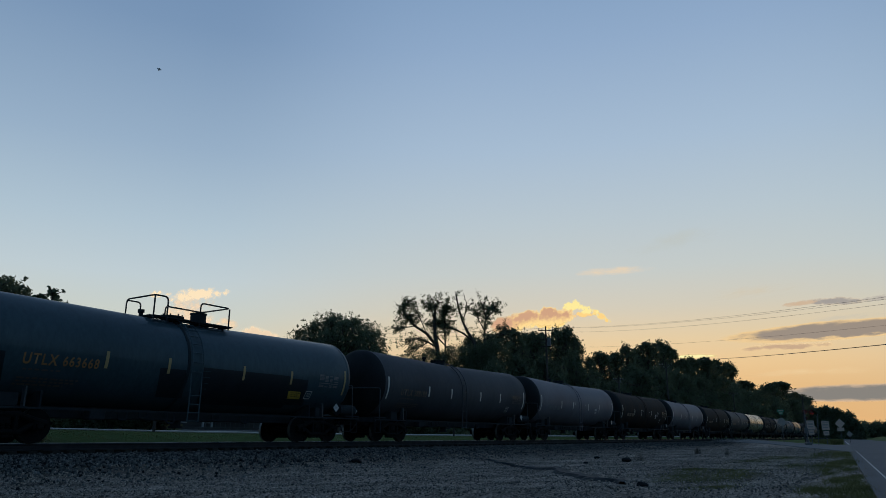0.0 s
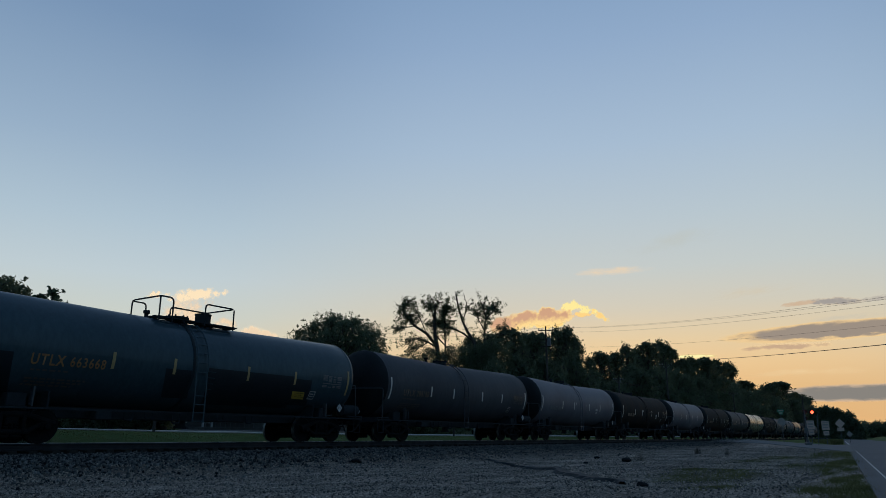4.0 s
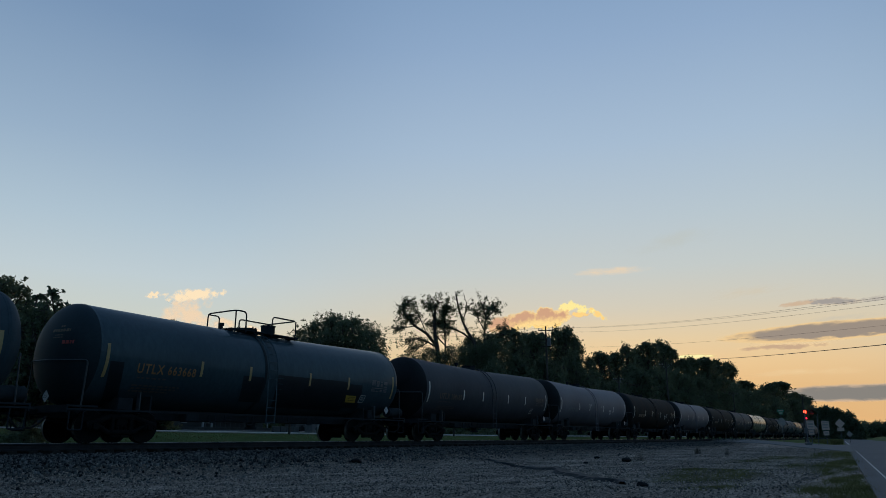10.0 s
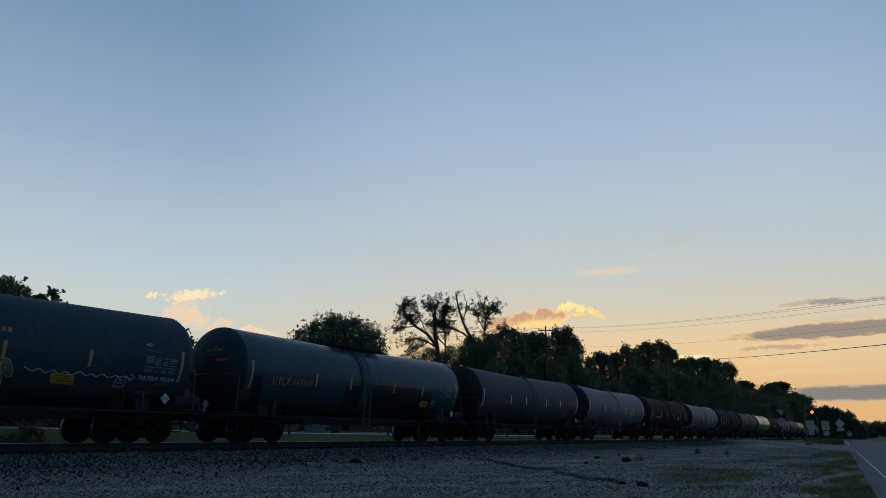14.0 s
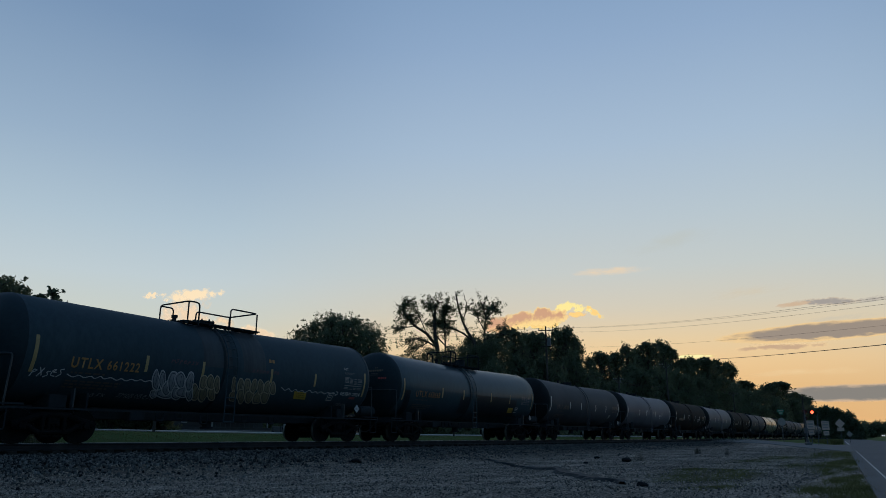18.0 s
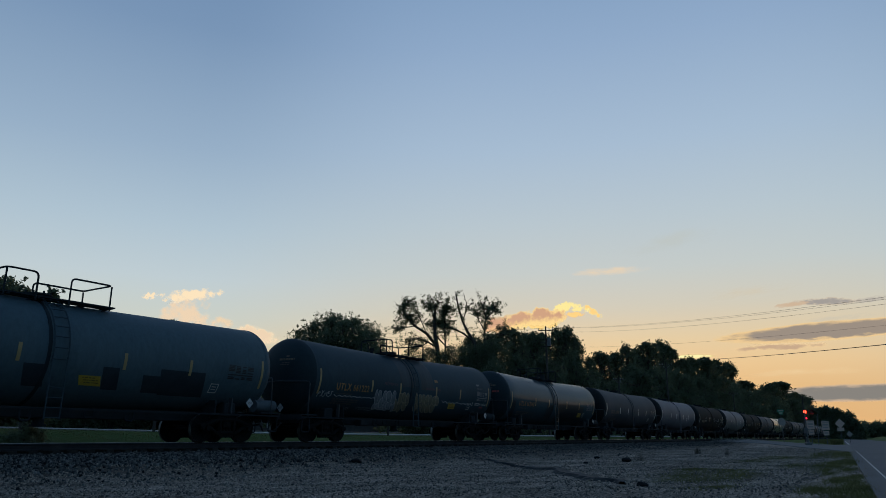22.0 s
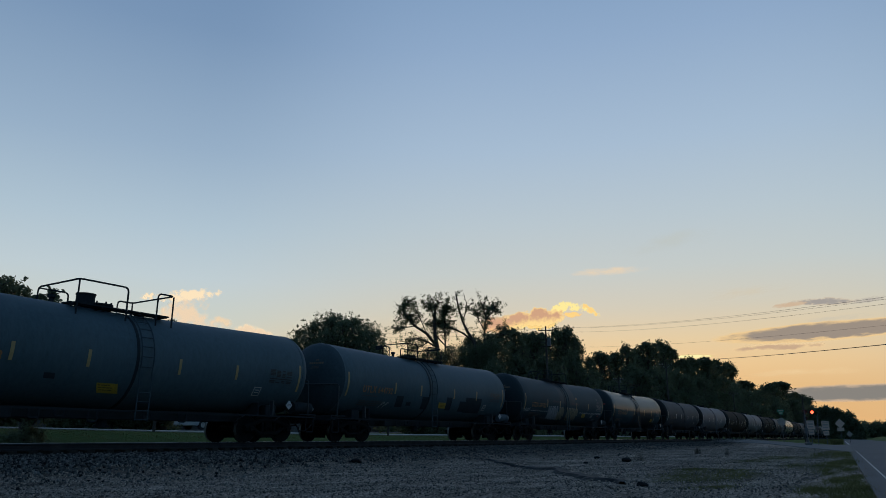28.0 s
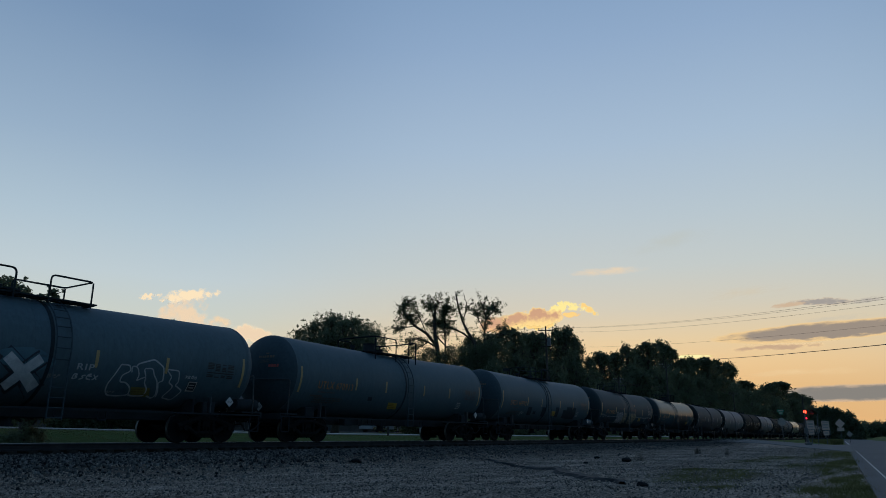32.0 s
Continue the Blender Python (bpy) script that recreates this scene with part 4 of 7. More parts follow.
        box(bm, (s * 7.5, 0, 1.0), (0.9, 2.95, 0.05))
        box(bm, (s * 7.93, 0, 0.92), (0.05, 2.95, 0.2))
        part("end_platform", shared("end_platform%d" % s, lambda: bm, M["steel_dark"]), None, car)
        bm = bmesh.new()
        tube(bm, rounded([(s * 7.55, -1.45, 0.95), (s * 7.50, -1.45, 2.27), (s * 8.06, -0.42, 2.28), (s * 8.06, 0.42, 2.28), (s * 7.50, 1.45, 2.27), (s * 7.55, 1.45, 0.95)], 0.12), 0.024)
        part("end_handrail", shared("end_handrail%d" % s, lambda: bm, M["galv_dark"]), None, car)
        for q in (-1, 1):
            part("sill_step", shared("sill_step%d%d" % (s, q), lambda: tube(bmesh.new(), rounded([(s * 7.45, q * 1.46, 0.9), (s * 7.45, q * 1.46, 0.36), (s * 7.85, q * 1.46, 0.36), (s * 7.85, q * 1.46, 0.9)], 0.06), 0.022), M["steel_dark"]), None, car)
        part("brake_rod", shared("brake_rod%d" % s, lambda: tube(bmesh.new(), [(s * 4.3, -0.35, 0.55), (s * 6.0, -0.3, 0.42), (s * 7.9, -0.5, 0.62)], 0.03), M["steel_shaded"]), None, car)
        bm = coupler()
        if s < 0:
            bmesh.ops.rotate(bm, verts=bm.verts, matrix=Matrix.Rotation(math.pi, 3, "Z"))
        part("coupler", shared("coupler%d" % s, lambda: bm, M["steel_shaded"]), None, car)
        bm = bmesh.new()
        tube(bm, [(s * 7.9, -0.45, 0.72), (s * 8.1, -0.44, 0.52), (s * 8.25, -0.35, 0.40), (s * 8.42, -0.25, 0.42)], 0.028)
        part("air_hose", shared("air_hose%d" % s, lambda: bm, M["rubber"]), None, car)
        pl = part("placard", shared("placard", lambda: diamond(0.24), M["placard"]), None, car, "white diamond hazard placard")
        pl.matrix_basis = pose(6.4, -1.56, 1.31)
        br = part("placard_print", shared("placard_print", lambda: flat_text("3257", 0.19, 0.075), M["touch_up"]), None, pl, "small dark numerals")
        br.matrix_basis = pose(0, -0.008, 0)
        if s < 0:
            pl.matrix_basis = pose(-7.98, -0.40, 1.27, rz=90)
            br.matrix_basis = pose(0, 0.008, 0, rz=180)
    bm = bmesh.new()
    cyl(bm, (6.90, -1.2, 1.245), (7.84, -1.2, 1.245), 0.215, 18)
    for x in (7.05, 7.7):
        cyl(bm, (x - 0.02, -1.2, 1.245), (x + 0.02, -1.2, 1.245), 0.222, 18)
    part("air_reservoir", shared("air_reservoir", lambda: smooth(bm), M[reservoir]), None, car, "air reservoir drum")
    for k, (x, dd) in enumerate(((-2.6, 0.28), (-1.9, 0.22), (-0.9, 0.35), (0.9, 0.24), (2.2, 0.3))):
        part("pipe_loop", shared("pipe_loop%d" % k, lambda: tube(bmesh.new(), rounded([(x, -0.8, 0.95), (x, -0.8, 0.95 - dd), (x + 0.28, -0.8, 0.95 - dd), (x + 0.28, -0.8, 0.95)], 0.08), 0.03), M["steel_dark"]), None, car)
    part("brake_box", shared("brake_box", lambda: box(bmesh.new(), (-3.3, -0.7, 0.80), (0.5, 0.35, 0.3), 0.03), M["steel_dark"]), None, car)
    bm = bmesh.new()
    cyl(bm, (0.05, 0, 1.1), (0.05, 0, 0.45), 0.16, 14)
    cyl(bm, (0.05, 0, 0.52), (0.05, 0, 0.45), 0.22, 14)
    part("outlet_valve", shared("outlet_valve", lambda: bm, M["steel_dark"]), None, car)
    for s in (-1, 1):
        tr = part("truck_bolster", shared("bolster", bolster, M["steel_shaded"]), None, car)
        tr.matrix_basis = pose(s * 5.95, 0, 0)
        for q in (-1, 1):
            sf = part("side_frame", shared("side_frame", side_frame, M["steel_shaded"]), None, tr)
            sp = part("spring_nest", shared("springs", springs, M["steel_shaded"]), None, tr)
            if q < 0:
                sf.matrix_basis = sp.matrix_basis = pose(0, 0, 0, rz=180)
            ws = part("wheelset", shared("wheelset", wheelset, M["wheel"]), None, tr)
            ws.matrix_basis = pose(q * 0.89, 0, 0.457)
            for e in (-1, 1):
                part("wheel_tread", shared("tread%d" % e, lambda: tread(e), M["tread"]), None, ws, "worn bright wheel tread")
            part("brake_beam", shared("brake_beam%d" % q, lambda: brake_beam(q), M["steel_shaded"]), None, tr)
            TRUCKS.append((ws, q * 0.89))
    return car


M["galv_dark"] = mat("worn_grey_steel_edge", (0.022, 0.027, 0.031), (0.045, 0.052, 0.057), 0.5, 0.0, 3.0, 30.0, 0.1, spec=0.3)

c0 = tank_car(15.56, "gloss_black", "glossy blue-black tank car with orange lettering and railed platform", "663668", dome=0.55, reach=-1.35, yellow=4.0, ladder=-0.5, red_mark=True,
              touch=[(-1.72, -0.75, 1.38, 2.24), (-0.12, 3.9, 1.24, 2.38), (3.9, 4.9, 1.36, 2.3), (-6.75, -6.3, 1.2, 2.3)])
c1 = tank_car(-1.3, "black_paint", "black tank car with graffiti along its side", "661222", yellow=3.0, hot=True, reach=-1.4)
c2 = tank_car(-18.3, "blue_black", "dull blue-black tank car with dark touch-up panels", "644792", yellow=0.35, ladder=-0.45, reservoir="tank_grey",
              touch=[(-3.33, -2.78, 1.52, 2.0), (-2.50, -2.12, 1.60, 1.76), (-1.25, -0.70, 1.48, 2.05), (0.98, 1.5, 1.5, 2.12), (2.3, 2.9, 1.48, 1.98), (2.9, 4.6, 1.44, 2.2)])
bm = bmesh.new()
box(bm, (-1.85, 0.85, 4.5), (0.05, 0.42, 0.2), 0.01)
part("platform_plate", bm, M["steel_dark"], c2, "small dark plate on the platform railing")
c3 = tank_car(-35.1, "blue_black", "plain blue-black tank car with orange lettering, yellow stripes", "670913", dome=-1.0, yellow=-1.02, ladder=0.3, red_mark=True, reach=-0.28, wide=True, touch=[(-2.6, -2.3, 1.7, 1.85)])
c4 = tank_car(-51.9, "blue_black", "blue-black tank car with large white graffiti letters", "", yellow=2.9, ladder=0.5, deck_x=0.3)
FAR_CARS = [(32.5, "brown_black", "brown-black tank car with white stripes and worn lettering", dict(number="288180", faint=True)),
            (49.1, "grey_paint", "pale grey tank car with short white stripes", dict(data=False, chips=True)),
            (65.8, "rust_paint", "dark rust-streaked tank car", dict(chips=True)),
            (82.6, "grey_paint", "pale grey tank car with grimy underside", dict(data=False)),
            (99.2, "rust_paint", "dark rusty tank car with brown streaks on top", {}),
            (115.7, "brown_black", "brown-black tank car with a dusty side", {}),
            (132.2, "cream_paint", "cream tank car catching the evening glow", dict(data=False)),
            (148.8, "rust_paint", "rust-brown tank car far down the track", {}),
            (165.4, "brown_black", "dull brown-black tank car far down the track", {}),
            (182.0, "black_paint", "black tank car far down the track", {}),
            (198.6, "gloss_black", "glossy black tank car far down the track", {}),
            (215.2, "rust_paint", "dusty dark tank car far down the track", {}),
            (231.8, "black_paint", "dull black tank car near the head of the train", {}),
            (248.4, "brown_black", "dull dark tank car near the head of the train", {})]
for x0, paint, label, extra in FAR_CARS:
    tank_car(x0, paint, label, stripe="stripe_white", platform=False, far=True, **extra)


# ---- graffiti ----
def wave(x0, x1, z, amp, pitch, seed):
    r, out, x, up = random.Random(seed), [], x0, 1
    while x < x1:
        out.append((x, z + up * amp * r.uniform(0.6, 1.2)))
        up, x = -up, x + pitch * r.uniform(0.7, 1.3)
    return out


LETTERS = [[(0, 0), (0, 1), (0.5, 0.85), (0.1, 0.55), (0.6, 0.3), (0, 0)], [(0.6, 0.6), (0.1, 0.6), (0.55, 0.95), (0.1, 0.9), (0, 0.2), (0.6, 0.1)],
           [(0, -0.1), (0.15, 0.9), (0.6, 0.75), (0.15, 0.45)], [(0.3, 0.9), (0, 0.5), (0.3, 0.05), (0.6, 0.5), (0.3, 0.9)], [(0, 0.95), (0.3, 0.5), (0.6, 0), (0.3, 0.5), (0.6, 1), (0.05, 0)],
           [(0, 0), (0.1, 1), (0.35, 0.4), (0.6, 1), (0.65, 0)], [(0.6, 0.9), (0.1, 0.8), (0.5, 0.4), (0, 0.05)]]


def tag(car, x0, x1, z0, z1, n, seed, w, material="spray_white", label="white sprayed tag", lean=0.12):
    """A quick unreadable signature of joined letter-like strokes."""
    r = random.Random(seed)
    bm = bmesh.new()
    step_x = (x1 - x0) / n
    for k in range(n):
        h, low = (z1 - z0) * r.uniform(0.75, 1.05), z0 + (z1 - z0) * r.uniform(-0.08, 0.1)
        line = [(x0 + step_x * (k + u * 1.35) + lean * v * (z1 - z0), low + v * h) for u, v in LETTERS[r.randrange(len(LETTERS))]]
        ribbon(bm, [(p.x, p.z) for p in rounded([(x, 0, z) for x, z in line], step_x * 0.3, 3)], w)
    return part("graffiti_tag", bm, M[material], car, label)


def stroke(car, pts, w, material, label, name="graffiti_line"):
    bm = bmesh.new()
    ribbon(bm, [(p.x, p.z) for p in rounded([(x, 0, z) for x, z in pts], 0.09, 4)], w)
    return part(name, bm, M[material], car, label)


def bubbles(car, lobes, x0, z0, w, h, fill, rim, label, seed):
    """Rounded balloon letters: pale fill, light rim and a dark line inside each lobe."""
    for k, (u, v, ru, rv) in enumerate(lobes):
        f, o, d = bmesh.new(), bmesh.new(), bmesh.new()
        off = 0.013 + 0.0025 * k
        line = blob(f, x0 + u * w, z0 + v * h, ru * w, rv * h, seed + k, off, 0.8)
        ribbon(o, line, 0.024, off + 0.0008)
        mx, mz = sum(p[0] for p in line) / len(line), sum(p[1] for p in line) / len(line)
        inner = [(mx + (x - mx) * 0.72, mz + (z - mz) * 0.80) for x, z in line]
        ribbon(d, inner, 0.016, off + 0.0012)
        ribbon(d, [(mx - 0.02, mz + rv * h * 0.5), (mx + 0.03, mz - rv * h * 0.5)], 0.014, off + 0.0012)
        lobe = part("graffiti_letter", f, M[fill], car, label)
        part("graffiti_rim", o, M[rim], lobe)
        part("graffiti_outline", d, M["spray_dark"], lobe)


bm = bmesh.new()
patch_on(-1.5, -0.30, 2.42, 3.93, 0.0075, bm)
patch_on(0.20, 1.25, 2.36, 3.93, 0.0075, bm)
part("faded_panel", bm, M["grey_scuff"], c1, "scuffed pale grey jacket section")
FINGERS = [(0.05, 0.14, 0.07, 0.13), (0.08, 0.62, 0.075, 0.36), (0.22, 0.66, 0.07, 0.33), (0.30, 0.20, 0.19, 0.19), (0.33, 0.38, 0.09, 0.28), (0.44, 0.64, 0.10, 0.36), (0.55, 0.22, 0.10, 0.24), (0.62, 0.70, 0.12, 0.29), (0.70, 0.28, 0.14, 0.20),
           (0.86, 0.24, 0.10, 0.22), (0.84, 0.66, 0.10, 0.34)]
bubbles(c1, FINGERS, -3.22, 1.34, 1.62, 0.84, "spray_fill", "spray_white", "pale sprayed bubble letters", 10)
bubbles(c1, [(0.12, 0.30, 0.16, 0.30), (0.42, 0.26, 0.18, 0.28), (0.40, 0.70, 0.15, 0.28), (0.74, 0.30, 0.16, 0.26), (0.66, 0.72, 0.17, 0.27), (0.92, 0.66, 0.12, 0.32)], -1.72, 1.34, 1.05, 0.82, "spray_yellow", "spray_sand", "ochre sprayed bubble letters", 30)
bubbles(c1, [(0.06, 0.66, 0.055, 0.33), (0.05, 0.24, 0.07, 0.22), (0.18, 0.68, 0.055, 0.31), (0.22, 0.28, 0.09, 0.27), (0.32, 0.66, 0.075, 0.33), (0.40, 0.28, 0.09, 0.27), (0.47, 0.70, 0.075, 0.28), (0.58, 0.26, 0.10, 0.27), (0.62, 0.70, 0.07, 0.28),
             (0.75, 0.30, 0.09, 0.28), (0.77, 0.70, 0.07, 0.28), (0.90, 0.68, 0.07, 0.26)], -0.12, 1.34, 2.12, 0.82, "spray_yellow", "spray_sand", "ochre bubble letters with pinkish edges", 50)
tag(c1, -6.92, -6.05, 1.74, 1.98, 5, 3, 0.026)
stroke(c1, wave(-5.95, -3.15, 1.82, 0.045, 0.17, 1), 0.026, "spray_white", "thin white sprayed zigzag line")
tag(c1, -5.1, -4.5, 1.31, 1.41, 4, 4, 0.018, "letter_mid", "small grey sprayed tag")
tag(c1, -4.16, -2.85, 1.31, 1.45, 9, 5, 0.018, "letter_mid", "small grey sprayed tag")
stroke(c1, wave(2.15, 5.35, 1.88, 0.065, 0.19, 2), 0.028, "spray_white", "thin white sprayed zigzag line")
stroke(c1, [(5.25, 1.98), (5.44, 1.89), (5.25, 1.80)], 0.03, "spray_white", "white sprayed arrow head")
tag(c1, 5.53, 6.2, 1.83, 1.98, 5, 6, 0.024)
part("graffiti_tag", glyphs("2024", 6.28, 6.78, 1.84, 0.13, 0.02), M["spray_white"], c1, "white sprayed numerals")
tag(c1, 5.56, 6.2, 1.42, 1.58, 4, 7, 0.018, "letter_mid", "small grey sprayed tag")
part("repair_mark", bars([(6.18, 6.56, 1.71, 1.80)]), M["spray_red"], c1, "dull red painted mark")
tag(c1, -2.75, -1.7, 2.42, 2.56, 7, 50, 0.03, "spray_mauve", "dull red sprayed tag")
tag(c1, 0.6, 1.95, 2.38, 2.50, 8, 51, 0.03, "spray_mauve", "dull red sprayed tag")
part("yellow_mark", bars([(1.42, 1.53, 2.78, 2.9), (1.57, 1.68, 2.78, 2.9)], 0.012), M["letter"], c1, "small yellow stencilled mark")
tag(c2, -4.4, -3.85, 1.45, 1.78, 2, 60, 0.025, label="small white sprayed squiggle", lean=0.5)
part("repair_mark", bars([(-6.2, -5.5, 1.72, 1.78)]), M["letter_ghost"], c3, "worn orange stencil")

# the white block letters of the last car, with a dark border and teal spray above
BLOCK = [((-0.88, 2.20), (0.10, 1.42)), ((0.0, 2.20), (-0.44, 1.78)), ((-0.40, 1.80), (-0.68, 1.42)), ((-2.4, 2.2), (-1.65, 1.45)), ((-1.2, 2.2), (-1.65, 1.45))]
bm = bmesh.new()
for k, pts in enumerate(BLOCK):
    (ax, az), (bx, bz) = pts
    ribbon(bm, [(ax + (ax - bx) * 0.1, az + (az - bz) * 0.1), (bx + (bx - ax) * 0.1, bz + (bz - az) * 0.1)], 0.46, 0.006 + 0.001 * k)
part("graffiti_outline", bm, M["spray_dark"], c4, "dark blue sprayed border of the letters")
bm = bmesh.new()
blob(bm, -0.30, 2.16, 0.72, 0.30, 60, 0.0035, 0.5)
blob(bm, -1.9, 2.16, 1.0, 0.32, 61, 0.0042, 0.5)
part("graffiti_haze", bm, M["spray_cyan"], c4, "soft teal sprayed edge")
bm = bmesh.new()
for k, pts in enumerate(BLOCK):
    ribbon(bm, list(pts), 0.27, 0.016 + 0.001 * k)
part("graffiti_letter", bm, M["spray_white"], c4, "large white sprayed block letters")
ROUND = [[(2.2, 2.23), (1.96, 1.67), (2.0, 1.48), (2.15, 1.36), (2.5, 1.36), (2.81, 1.4), (2.75, 1.59), (2.53, 1.74), (2.3, 1.74), (2.31, 1.94), (2.55, 2.06), (2.49, 2.23), (2.2, 2.23)],
         [(2.6, 2.03), (2.55, 2.21), (2.74, 2.21), (2.87, 1.96), (2.82, 1.8), (3.12, 1.95), (3.12, 1.77), (3.33, 1.58), (3.34, 1.4), (2.96, 1.38), (2.81, 1.4)],
         [(3.1, 1.95), (2.97, 2.17), (3.27, 2.2), (3.37, 2.0), (3.54, 1.85), (3.74, 1.44), (3.68, 1.34), (3.45, 1.4)], [(3.74, 1.86), (3.59, 1.8), (3.75, 1.52), (3.79, 1.38)],
         [(3.71, 2.21), (4.23, 2.2), (4.32, 1.85), (4.24, 1.76), (4.6, 1.61), (4.42, 1.32), (4.0, 1.38), (4.2, 1.72), (3.96, 1.83), (4.02, 1.99), (3.77, 2.2)]]
for pts in ROUND:
    stroke(c4, [(x + 0.13, z) for x, z in pts], 0.040, "spray_line", "pale sprayed outline of a rounded letter", "graffiti_outline")
stroke(c4, [(2.84, 2.23), (2.9, 2.3), (3.41, 2.47), (3.77, 2.26), (3.87, 1.86)], 0.048, "spray_line", "pale sprayed arc over the letters")
part("graffiti_tag", glyphs("RIP", 1.02, 1.52, 1.99, 0.17, 0.02), M["spray_line"], c4, "pale sprayed letters")
tag(c4, 0.98, 1.75, 1.73, 1.90, 4, 71, 0.036, "spray_line", "pale sprayed tag")
tag(c4, 2.18, 2.46, 1.42, 1.50, 3, 72, 0.018, "letter_mid", "small grey sprayed tag")
tag(c4, 0.30, 0.65, 1.72, 1.82, 3, 74, 0.018, "letter_mid", "small grey sprayed tag")
tag(c4, 4.63, 5.11, 1.98, 2.10, 4, 73, 0.026, "spray_line", "pale sprayed tag")
part("stencil_square", patch_on(4.82, 5.20, 1.59, 1.91, 0.004), M["touch_up"], c4, "black stencilled square")


# ---- trees ----
def leaf_cloud(name, centres, sigma, per, size, seed, material):
    """Many small leaves scattered round the twig ends."""
    r = np.random.RandomState(seed)
    c = np.repeat(np.asarray(centres, float), per, 0)
    sg = np.repeat(np.asarray(sigma, float), per)[:, None]
    n = len(c)
    stretch = np.repeat(r.uniform(0.35, 1.25, (len(centres), 3)), per, 0)
    p = c + np.clip(r.normal(0, 0.62, (n, 3)), -1.5, 1.5) * sg * stretch
    u = r.normal(0, 1, (n, 3))
    u /= np.linalg.norm(u, axis=1, keepdims=True)
    w = np.cross(u, r.normal(0, 1, (n, 3)))
    w /= np.linalg.norm(w, axis=1, keepdims=True)
    s = r.uniform(size * 0.6, size * 1.3, (n, 1))
    v = np.stack([p - u * s, p + w * s * 0.55, p + u * s, p - w * s * 0.55], 1).reshape(-1, 3)
    return mesh_np(name, v, np.arange(n * 4).reshape(-1, 4), material)


def lobed_tree(label, x, y, height, a, seed, lobe, lobes, oval=None, clusters=9, per=26, leaf=0.12, trunk_r=0.3, low=0.1, rough=0.16):
    """Tapered trunk, limbs and a crown of many leafy lobes: an oval one, or a tall one with a domed top."""
    r = random.Random(seed)
    th = tagged(new("tree"), label, "tree")
    th.location = (x, y, float(ground_z(x, y)) - 0.05)
    wood = bmesh.new()
    top = height * 0.78
    spine = [Vector((r.uniform(-0.15, 0.15) * (k > 0), r.uniform(-0.15, 0.15) * (k > 0), top * k / 6)) for k in range(7)]
    tube(wood, spine, [trunk_r * (1.25 if k == 0 else 1 - 0.13 * k) for k in range(7)], 9)
    centres, sigma = [], []
    for k in range(lobes):
        turn = k * 2.39996 + r.uniform(-0.4, 0.4)
        lr = lobe * r.uniform(0.55, 1.5)
        if oval:
            h = 1 - 2 * (k + 0.5) / lobes
            w = Vector((math.cos(turn) * math.sqrt(1 - h * h), math.sin(turn) * math.sqrt(1 - h * h), h))
            q = 1 + rough * (noise.noise(w * 2.3 + Vector((seed * 3.1, 0, 0))) + 0.6 * noise.noise(w * 6.0 + Vector((0, seed * 1.7, 0))))
            if k % 3 == 2:
                q *= r.uniform(0.35, 0.8)
            p = Vector((w.x * (a - lr * 0.6) * q, w.y * (a - lr * 0.6) * q, height - oval + w.z * (oval - lr * 0.6) * q))
        else:
            # more lobes in the dome than further down
            f = (k + r.random()) / lobes
            d = a * 1.1 * (f / 0.26) if f < 0.26 else a * 1.1 + (height * (1 - low) - a * 1.1) * (f - 0.26) / 0.74
            rad = a * math.sqrt(max(0.02, 1 - max(0.0, 1 - d / (a * 1.1)) ** 2)) * (1 + 0.35 * min(1.0, max(0.0, d - a) / (2 * a)))
            rad *= (1 + rough * 1.6 * noise.noise(Vector((math.cos(turn) * 1.4, math.sin(turn) * 1.4, d * 0.45 + seed * 3.3)))) * (r.uniform(0.15, 0.7) if k % 3 == 2 else r.uniform(0.8, 1.02))
            if d > a * 1.5:
                lr *= 1.5
            p = Vector((math.cos(turn) * max(0.0, rad - lr * 0.4), math.sin(turn) * max(0.0, rad - lr * 0.4), height - d - lr * 0.4))
        b = spine[min(6, max(1, int(5.5 * p.z / height)))]
        m = b.lerp(p, 0.55) + Vector((r.uniform(-0.3, 0.3), r.uniform(-0.3, 0.3), r.uniform(-0.5, 0.2)))
        tube(wood, [b, m, p], [trunk_r * 0.26, trunk_r * 0.15, 0.025], 5)
        for c in range(clusters):
            v = Vector((r.gauss(0, 1), r.gauss(0, 1), r.gauss(0, 1))).normalized() * lr * (r.uniform(1.0, 1.6) if c % 5 == 0 else r.random() ** 0.45)
            centres.append(p + v)
            sigma.append(lr * (r.uniform(0.16, 0.30) if c % 5 == 0 else r.uniform(0.2, 0.5)))
            if c % 3 == 0:
                tube(wood, [p, p + v * 0.9], [0.03, 0.012], 4)
    part("trunk", smooth(wood, 60), M["bark"], th)
    part("crown", leaf_cloud("crown", centres, sigma, per, leaf, seed, M["leaf"]), None, th)
    return th


lobed_tree("tall broad-leaved tree with a loose dark crown", 18.2, 40.0, 7.95, 3.1, 5, 0.5, 340, 4.3, 10, 26, 0.085, rough=0.2)
lobed_tree("small broad-leaved tree with a drooping crown beside the track", 13.85, 26.2, 5.2, 1.15, 8, 0.3, 150, 2.15, 10, 22, 0.055, 0.26, rough=0.34)
lobed_tree("bushy tree standing behind the track", 30.7, 41.5, 7.45, 1.7, 6, 0.45, 120, 3.6, 10, 24, 0.085, 0.18, rough=0.25)
lobed_tree("bushy tree standing behind the track", 27.2, 42.0, 6.75, 1.3, 9, 0.4, 100, 3.2, 10, 24, 0.085, 0.16, rough=0.2)
lobed_tree("round-crowned dark green tree behind the track", 52.1, 45.0, 11.1, 4.9, 7, 0.75, 380, 4.4, 12, 26, 0.085, 0.35, rough=0.10)
